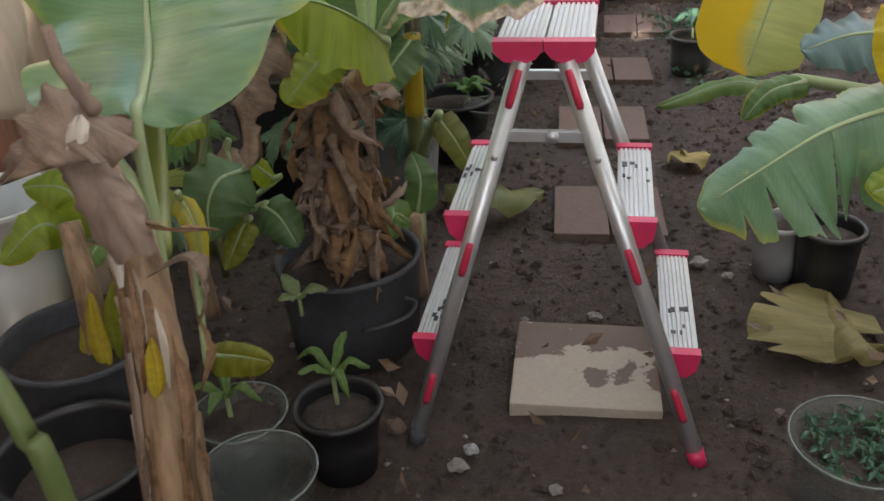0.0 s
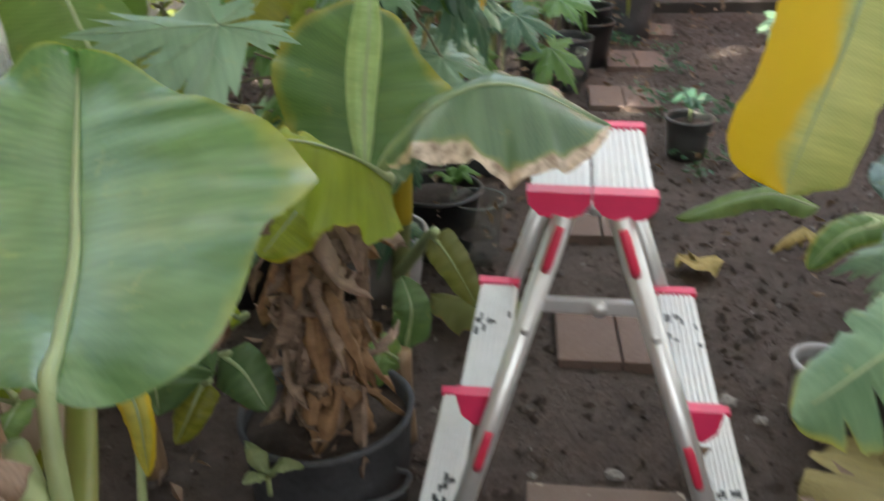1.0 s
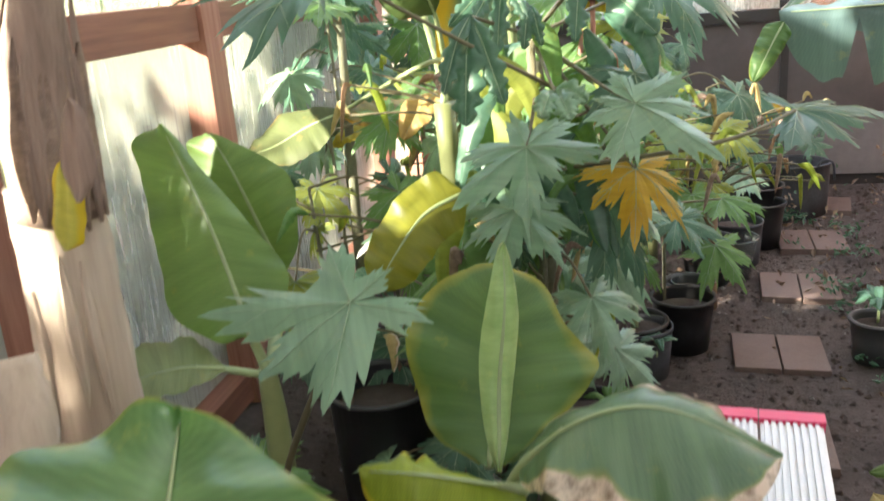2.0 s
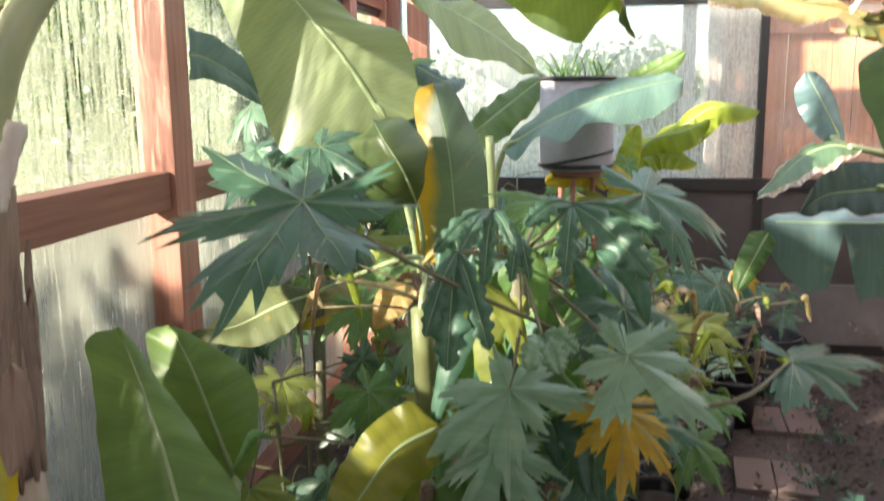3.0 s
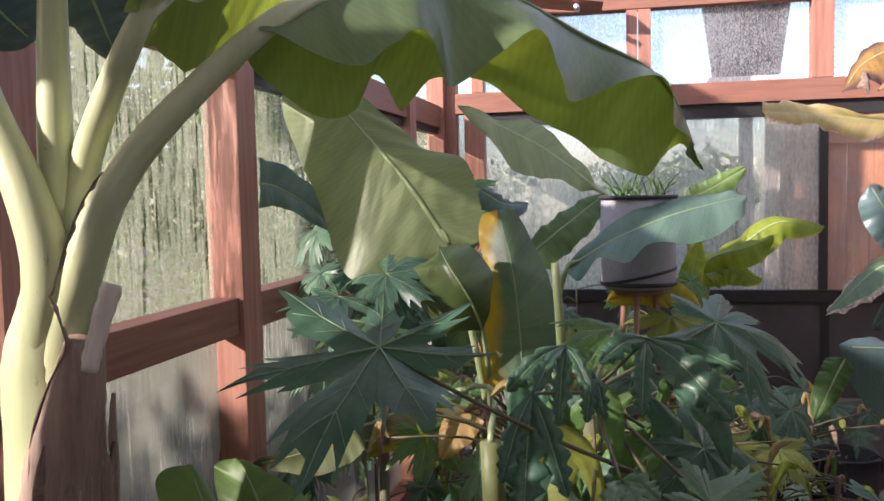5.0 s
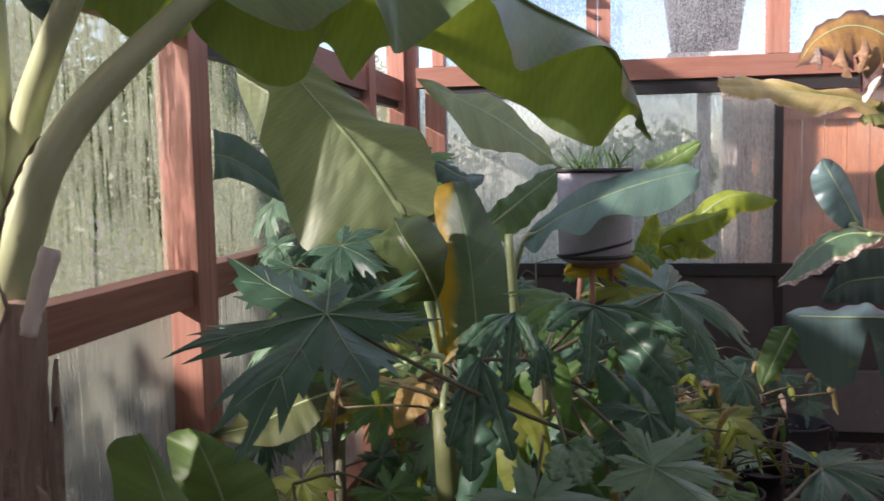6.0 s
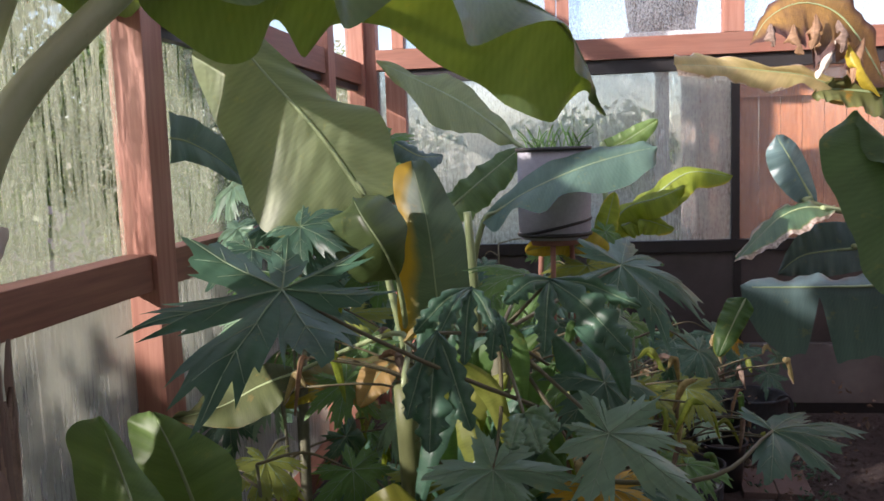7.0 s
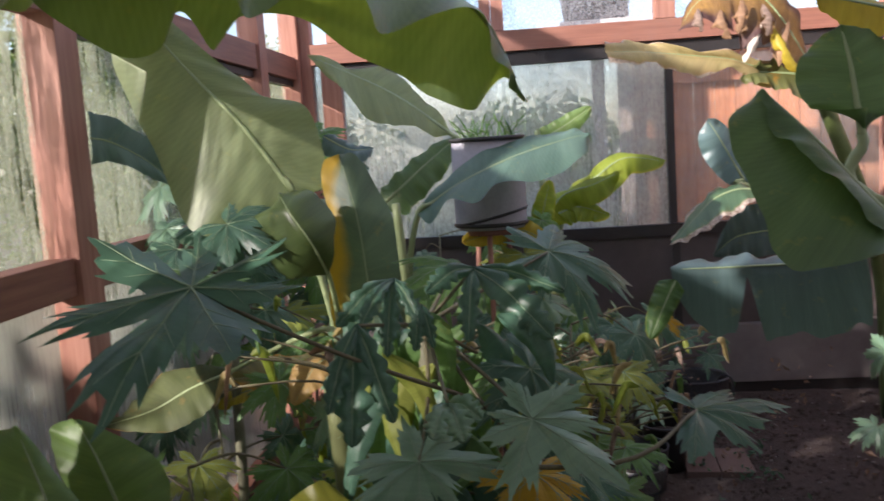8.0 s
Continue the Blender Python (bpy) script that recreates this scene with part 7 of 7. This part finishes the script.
weeds = []
rng = random.Random(30)
wc = (0.728, 1.373, 0.130)
for i in range(120):
    weeds.append((wc[0] + rng.uniform(-0.08, 0.08), wc[1] + rng.uniform(-0.08, 0.08), wc[2] + rng.uniform(0, 0.035), 0.004, 0.004, 0.004))
leaf_cloud("weeds", weeds, 420, 0.016, M["papaya"], "small clover-like weeds filling a clear pot", 6)
weeds = [(rng.uniform(0.85, 1.2), rng.uniform(3.4, 5.6), 0.04, 0.05, 0.05, 0.03) for _ in range(26)]
leaf_cloud("weeds", weeds, 420, 0.026, M["papaya"], "small weeds growing beside the path", 7)


# ---- crumbs of soil, stones and litter ----
def clods(name, count, mat, label, seed, size0, size1, area):
    rng = random.Random(seed)
    verts, faces = [], []
    for _ in range(count):
        x, y = rng.uniform(area[0], area[1]), rng.uniform(area[2], area[3])
        s = size0 + (size1 - size0) * rng.random() ** 3
        z = ground_height(x, y) + s * 0.2
        k = len(verts)
        for v in ((1, 0, 0), (0, 1, 0), (-1, 0, 0), (0, -1, 0), (0, 0, 0.8), (0, 0, -0.8)):
            j = Vector(v) * s * rng.uniform(0.6, 1.2) + Vector((rng.uniform(-1, 1), rng.uniform(-1, 1), rng.uniform(-1, 1))) * s * 0.3
            verts.append((x + j.x, y + j.y, z + j.z))
        for a, b in ((0, 1), (1, 2), (2, 3), (3, 0)):
            faces += [(k + a, k + b, k + 4), (k + b, k + a, k + 5)]
    me = bpy.data.meshes.new(name)
    me.from_pydata(verts, [], faces)
    me.materials.append(mat)
    return tagged(new(name, me), label, "soil" if mat == M["soil"] else "stones", "", "stuff")


clods("soil_crumbs", 18000, M["soil"], "loose crumbs and clods of dark soil", 21, 0.003, 0.017, (-1.1, 2.2, 1.0, 6.2))
clods("pebbles", 1100, M["stone"], "scattered small grey pebbles on the soil", 22, 0.003, 0.013, (-1.0, 2.2, 1.2, 6.0))


# ---- undergrowth between the large plants ----
def bush(place, height, count, size, mats, seed, label, spread=0.25, stem=0.0075):
    """A young papaya: a thin stem and lobed leaves on long stalks."""
    p = thing("papaya_plant", place, label, "papaya plant")
    rng = random.Random(seed)
    x, y, z = place
    top = Vector((x + rng.uniform(-0.03, 0.03), y, z + height))
    part("stem", tubed([place, (x, y, z + height * 0.5), top], stem, stem * 0.6, 8, sides=7), M["stem_grey"], p)
    for i in range(count):
        w = 2.4 * i + rng.uniform(-0.5, 0.5)
        out = Vector((math.cos(w), math.sin(w) * 0.8, 0)) * spread * rng.uniform(0.5, 1.1)
        a = top - Vector((0, 0, height * 0.55 * i / count))
        c = a + out + Vector((0, 0, rng.uniform(-0.08, 0.10)))
        t = c + out.normalized() * 0.1 + Vector((0, -0.05, -0.08))
        papaya_leaf(p, tuple(c), tuple(t), (out.x * 0.8, -0.45, 0.8), size * rng.uniform(0.7, 1.15), [tuple(a), tuple(a + out * 0.5 + Vector((0, 0, 0.02)))], mat=mats[i % len(mats)], seed=seed * 20 + i, droop=rng.uniform(0.15, 0.45), stalk_r=0.0035)


GREENS, MIXED = ("papaya", "papaya_grey", "papaya"), ("papaya_light", "papaya_grey", "papaya_lime", "papaya")
bush((-0.40, 3.02, 0), 0.80, 10, 0.17, ("papaya_grey", "papaya", "papaya_light"), 28, "young papaya with greyish green leaves in the undergrowth", 0.22)
bush((-0.20, 2.95, 0), 0.70, 10, 0.16, ("papaya_grey", "papaya_lime", "papaya_grey"), 29, "young papaya with greyish leaves among the pots", 0.22)
bush((-0.72, 2.96, 0), 0.85, 8, 0.15, MIXED, 1, "young papaya with lime green leaves in the undergrowth")
bush((-0.30, 3.10, 0), 0.95, 9, 0.15, MIXED, 2, "young papaya with mixed green leaves in the undergrowth")
bush((-0.75, 3.25, 0), 0.95, 8, 0.14, MIXED, 3, "young papaya with pale leaves in the undergrowth")
bush((-0.08, 3.40, 0), 0.95, 9, 0.14, MIXED, 4, "young papaya with pale and lime leaves in the undergrowth")
bush((-0.10, 2.62, 0), 1.05, 10, 0.16, ("papaya", "papaya_light", "papaya_grey"), 5, "leafy papaya with fresh and dark hanging leaves", 0.2)
bush((-0.45, 3.95, 0), 0.9, 8, 0.15, MIXED, 6, "young papaya with pale leaves near the wall")
bush((0.12, 4.30, 0), 0.75, 8, 0.14, MIXED, 7, "young papaya with pale leaves near the path")
bush((0.15, 5.20, 0), 0.85, 9, 0.16, MIXED, 8, "young papaya with pale leaves near the back wall")
bush((-0.50, 5.00, 0), 1.0, 9, 0.17, GREENS, 9, "young papaya with dark leaves near the back wall")
bush((-0.85, 2.30, 0), 0.45, 6, 0.14, MIXED, 10, "low papaya with pale leaves by the wall", 0.2)
bush((0.95, 5.95, 0), 0.45, 8, 0.14, GREENS, 27, "low papaya with dark leaves at the back wall", 0.2)
bush((0.62, 5.60, 0), 0.6, 7, 0.13, ("papaya_yellow", "papaya_lime", "papaya"), 11, "low papaya with yellowing leaves near the back wall", 0.2)
bush((1.75, 4.6, 0), 0.6, 7, 0.16, GREENS, 12, "low papaya with dark leaves beside the path")
bush((1.35, 2.55, 0), 0.35, 6, 0.15, GREENS, 13, "low papaya with dark leaves under the bananas")


# three tall papayas added behind the pale leaf, to stop sun patches further in
bush((-0.92, 3.85, 0), 1.60, 13, 0.19, GREENS, 14, "tall young papaya with dark leaves added by the wall to block sun")
bush((-0.92, 4.40, 0), 1.70, 14, 0.20, MIXED, 15, "tall young papaya with pale leaves added by the wall to block sun")
bush((-0.92, 5.00, 0), 1.60, 13, 0.20, GREENS, 16, "tall young papaya with dark leaves added by the wall to block sun")
bush((-0.35, 5.70, 0), 1.10, 9, 0.17, MIXED, 17, "young papaya with pale leaves by the back wall")
bush((0.25, 5.85, 0), 0.95, 9, 0.16, GREENS, 18, "young papaya with dark leaves by the back wall")
bush((0.22, 3.95, 0), 0.95, 14, 0.15, ("papaya", "papaya_light", "papaya_lime"), 23, "young papaya with mixed green leaves near the path", 0.24)
bush((0.02, 4.60, 0), 1.15, 14, 0.17, MIXED, 24, "young papaya with pale leaves near the hanging bag", 0.26)
bush((0.45, 4.85, 0), 0.80, 12, 0.15, GREENS, 25, "young papaya with dark leaves beside the path", 0.24)
bush((-0.35, 3.55, 0), 1.15, 12, 0.15, MIXED, 26, "young papaya with lime and green leaves", 0.24)
bush((-0.30, 2.66, 0), 0.42, 6, 0.15, GREENS, 19, "low papaya with dark leaves among the pots", 0.22)
bush((-0.15, 3.55, 0), 0.5, 7, 0.14, GREENS, 20, "low papaya with dark leaves among the pots", 0.22)


def shoots(place, specs, label):
    p = thing("banana_plant", place, label, "banana plant")
    x, y, z = place
    part("stem", tubed([place, (x, y, z + 0.12), (x + 0.005, y, z + 0.22)], 0.03, 0.018, 8, sides=12), M["bark_dry"], p)
    for i, (pts, wl, wr, mat) in enumerate(specs):
        banana_leaf(p, pts, (0.05, -0.7, 0.7), wl, wr, 15, 20, mat, rib=0.005, pet=0.008, petiole=[(x, y, z + 0.2)], seed=300 + i + int(abs(x) * 100), n=26)


shoots((-0.745, 1.776, 0.160), [([(-0.724, 1.750, 0.367), (-0.756, 1.700, 0.419), (-0.828, 1.650, 0.362)], 0.05, 0.06, "leaf_lime"), ([(-0.677, 1.750, 0.365), (-0.709, 1.750, 0.467), (-0.796, 1.750, 0.481)], 0.05, 0.05, "leaf_lime"),
                              ([(-0.669, 1.750, 0.352), (-0.657, 1.700, 0.367), (-0.670, 1.660, 0.339)], 0.03, 0.035, "leaf_bright"), ([(-0.651, 1.620, 0.261), (-0.661, 1.600, 0.209), (-0.617, 1.560, 0.163)], 0.03, 0.035, "leaf_yellow")], "small banana shoot with lime leaves in a grow pot")
stump = thing("banana_plant", (-0.646, 1.600, 0.133)[:2] + (0.19,), "old banana stem with brown and yellow sheath in a pot", "banana plant")
part("stem", tubed([tuple(stump.location), (-0.653, 1.610, 0.215), (-0.659, 1.630, 0.332), (-0.674, 1.660, 0.444)], 0.030, 0.021, 16, sides=14, rough=0.06, rng=random.Random(61)), M["bark_dry"], stump)
part("sheath", blade_mesh(curve([(-0.629, 1.585, 0.334), (-0.630, 1.570, 0.256), (-0.618, 1.550, 0.167)], 16), (0.1, -1, 0.2), 0.020, 0.032, 15, 20, 0.004, 1.5, seed=62, start=0.6, tip=5, ragged=0.15), M["leaf_yellow"], stump, "yellow flaring sheath")
part("sheath", blade_mesh(curve([(-0.564, 1.600, 0.385), (-0.596, 1.580, 0.287), (-0.598, 1.570, 0.189)], 16), (0.2, -1, 0.1), 0.018, 0.022, 15, 20, 0.003, 1.5, seed=63, start=0.5, tip=3), M["leaf_mustard"], stump, "green-yellow sheath")
shoots((-0.557, 1.937, 0.050), [([(-0.354, 1.780, 0.491), (-0.394, 1.720, 0.496), (-0.411, 1.680, 0.457), (-0.409, 1.660, 0.398)], 0.085, 0.075, "leaf"), ([(-0.362, 1.850, 0.378), (-0.313, 1.800, 0.375), (-0.277, 1.780, 0.315)], 0.045, 0.05, "leaf"),
                              ([(-0.428, 1.600, 0.521), (-0.391, 1.550, 0.489), (-0.389, 1.540, 0.387)], 0.020, 0.026, "leaf_lemon"), ([(-0.364, 1.750, 0.397), (-0.379, 1.720, 0.368), (-0.407, 1.700, 0.310)], 0.032, 0.035, "leaf_mustard"),
                              ([(-0.358, 1.400, 0.322), (-0.297, 1.380, 0.333), (-0.233, 1.360, 0.335)], 0.026, 0.036, "leaf_mustard"), ([(-0.352, 1.950, 0.387), (-0.376, 1.900, 0.448), (-0.410, 1.900, 0.471)], 0.03, 0.03, "leaf_lime"),
                              ([(-0.413, 1.850, 0.511), (-0.388, 1.800, 0.446), (-0.413, 1.800, 0.332)], 0.03, 0.045, "leaf_dead"), ([(-0.389, 1.700, 0.622), (-0.420, 1.680, 0.620), (-0.457, 1.680, 0.588)], 0.03, 0.03, "leaf_lime")], "banana shoot with drooping green and yellowing leaves between the pots")
shoots((-0.078, 2.101, 0.000), [([(-0.072, 2.100, 0.192), (-0.111, 2.050, 0.249), (-0.123, 2.000, 0.202)], 0.04, 0.045, "leaf_bright"), ([(-0.069, 2.150, 0.197), (-0.056, 2.150, 0.288), (-0.077, 2.200, 0.340)], 0.04, 0.045, "leaf")], "small banana shoot with lime leaves beside the path")


def yellow_stem():
    p = thing("banana_plant", (-0.093, 2.334, 0.000), "slim banana stem with a yellow and brown sheath", "banana plant")
    y = p.location.y
    part("stem", tubed([tuple(p.location), (-0.103, 2.550, 0.140), (-0.093, 2.500, 0.346)], 0.024, 0.022, 10, sides=12), M["bark_green"], p)
    part("dry_sheath", tubed([(-0.092, 2.480, 0.337), (-0.086, 2.460, 0.453), (-0.083, 2.460, 0.557)], 0.027, 0.022, 10, sides=12), M["leaf_yellow"], p, "yellow sheath round the stem")
    banana_leaf(p, [(-0.076, 2.460, 0.557), (-0.134, 2.350, 0.505), (-0.203, 2.300, 0.452)], (0, -0.7, 0.7), 0.06, 0.07, 20, 30, "leaf", rib=0.005, seed=401)
    banana_leaf(p, [(-0.015, 2.250, 0.410), (0.026, 2.200, 0.374), (0.081, 2.180, 0.275)], (-0.2, -0.9, 0.4), 0.038, 0.045, 12, 20, "leaf_turning", petiole=[(-0.104, 2.540, 0.162)], rib=0.004, seed=402)


yellow_stem()

# slim green stem leaning out beside the front pots
g = thing("banana_plant", (-0.258, 0.800, 0.462)[:2] + (0.0,), "slim green banana stem leaning beside the front pots", "banana plant")
part("stem", tubed([tuple(g.location), (-0.255, 0.780, 0.612), (-0.266, 0.780, 0.683), (-0.282, 0.790, 0.730), (-0.304, 0.800, 0.769)], 0.0120, 0.009, 14, sides=12), M["stem_dark"], g)


def stone(px, r, label, seed, mat="stone"):
    rng = random.Random(seed)
    x, y, z = px
    bm = bmesh.new()
    bmesh.ops.create_icosphere(bm, subdivisions=2, radius=r)
    for v in bm.verts:
        v.co = Vector((v.co.x * 1.2, v.co.y, v.co.z * 0.7)) * (1 + 0.5 * noise.noise(v.co * (1.6 / r) + Vector((seed, 0, 0))))
        v.co += Vector((x, y, z + r * 0.45))
    p = thing("stone", (x, y, z), label, "stone")
    part("rock", bm, M[mat], p, "", False)


stone((0.069, 1.519, 0.000), 0.013, "pale grey stone lying on the soil", 1, "grey_pot")
stone((0.046, 1.473, 0.000), 0.016, "flat dark stone lying on the soil", 2)
stone((-0.082, 1.586, 0.000), 0.018, "reddish stone lying beside the ladder foot", 3, "paver")
stone((0.639, 2.214, 0.000), 0.018, "grey stone lying on the soil", 4)
stone((0.696, 2.150, 0.000), 0.012, "small grey stone lying on the soil", 5)
stone((0.225, 1.414, 0.000), 0.012, "small grey stone lying on the soil", 6)
stone((0.351, 1.975, 0.000), 0.014, "grey stone lying beside a paver", 7)

# withered leaf hanging between the two front bananas
h = thing("withered_leaf", (-0.224, 1.550, 0.771), "large withered grey-brown banana leaf hanging down", "dead leaf")
part("leaf", blade_mesh(curve([(-0.208, 1.600, 0.801), (-0.231, 1.550, 0.754), (-0.255, 1.520, 0.700), (-0.270, 1.520, 0.604)], 26), (0.1, -1, 0.3), 0.065, 0.055, 8, 14, 0.03, 2.6, seed=88, ragged=0.5, curl=30, sway=45, tip=3), M["leaf_dead"], h)


# ---- outside the vent window: a planter on a post ----
def outside_planter():
    base = (0.647, 6.900, 2.306)
    top = (0.646, 6.900, 2.869)
    s = thing("post_table", (base[0], 6.9, 0), "tall white post table outside the vent window", "table")
    part("post", boxed(base[0] - 0.04, base[0] + 0.04, 6.86, 6.94, 0, base[2] - 0.03), M["white_bucket"], s, smooth=False)
    part("tabletop", boxed(base[0] - 0.24, base[0] + 0.24, 6.7, 7.1, base[2] - 0.03, base[2], bevel=0.004), M["white_bucket"], s, smooth=False)
    make_pot("planter", (base[0], 6.9, base[2]), 0.28, top[2] - base[2], "black_pot", "dark tapered planter on a post table outside", 0.9, 0.72, seed=33)


outside_planter()

leaf_litter = [(rng.uniform(-0.9, 1.9), rng.uniform(1.2, 6.0), 0.012, 0.03, 0.03, 0.004) for _ in range(120)]
leaf_cloud("leaf_litter", leaf_litter, 700, 0.030, M["leaf_dead"], "scattered dry brown leaf litter on the soil", 9)
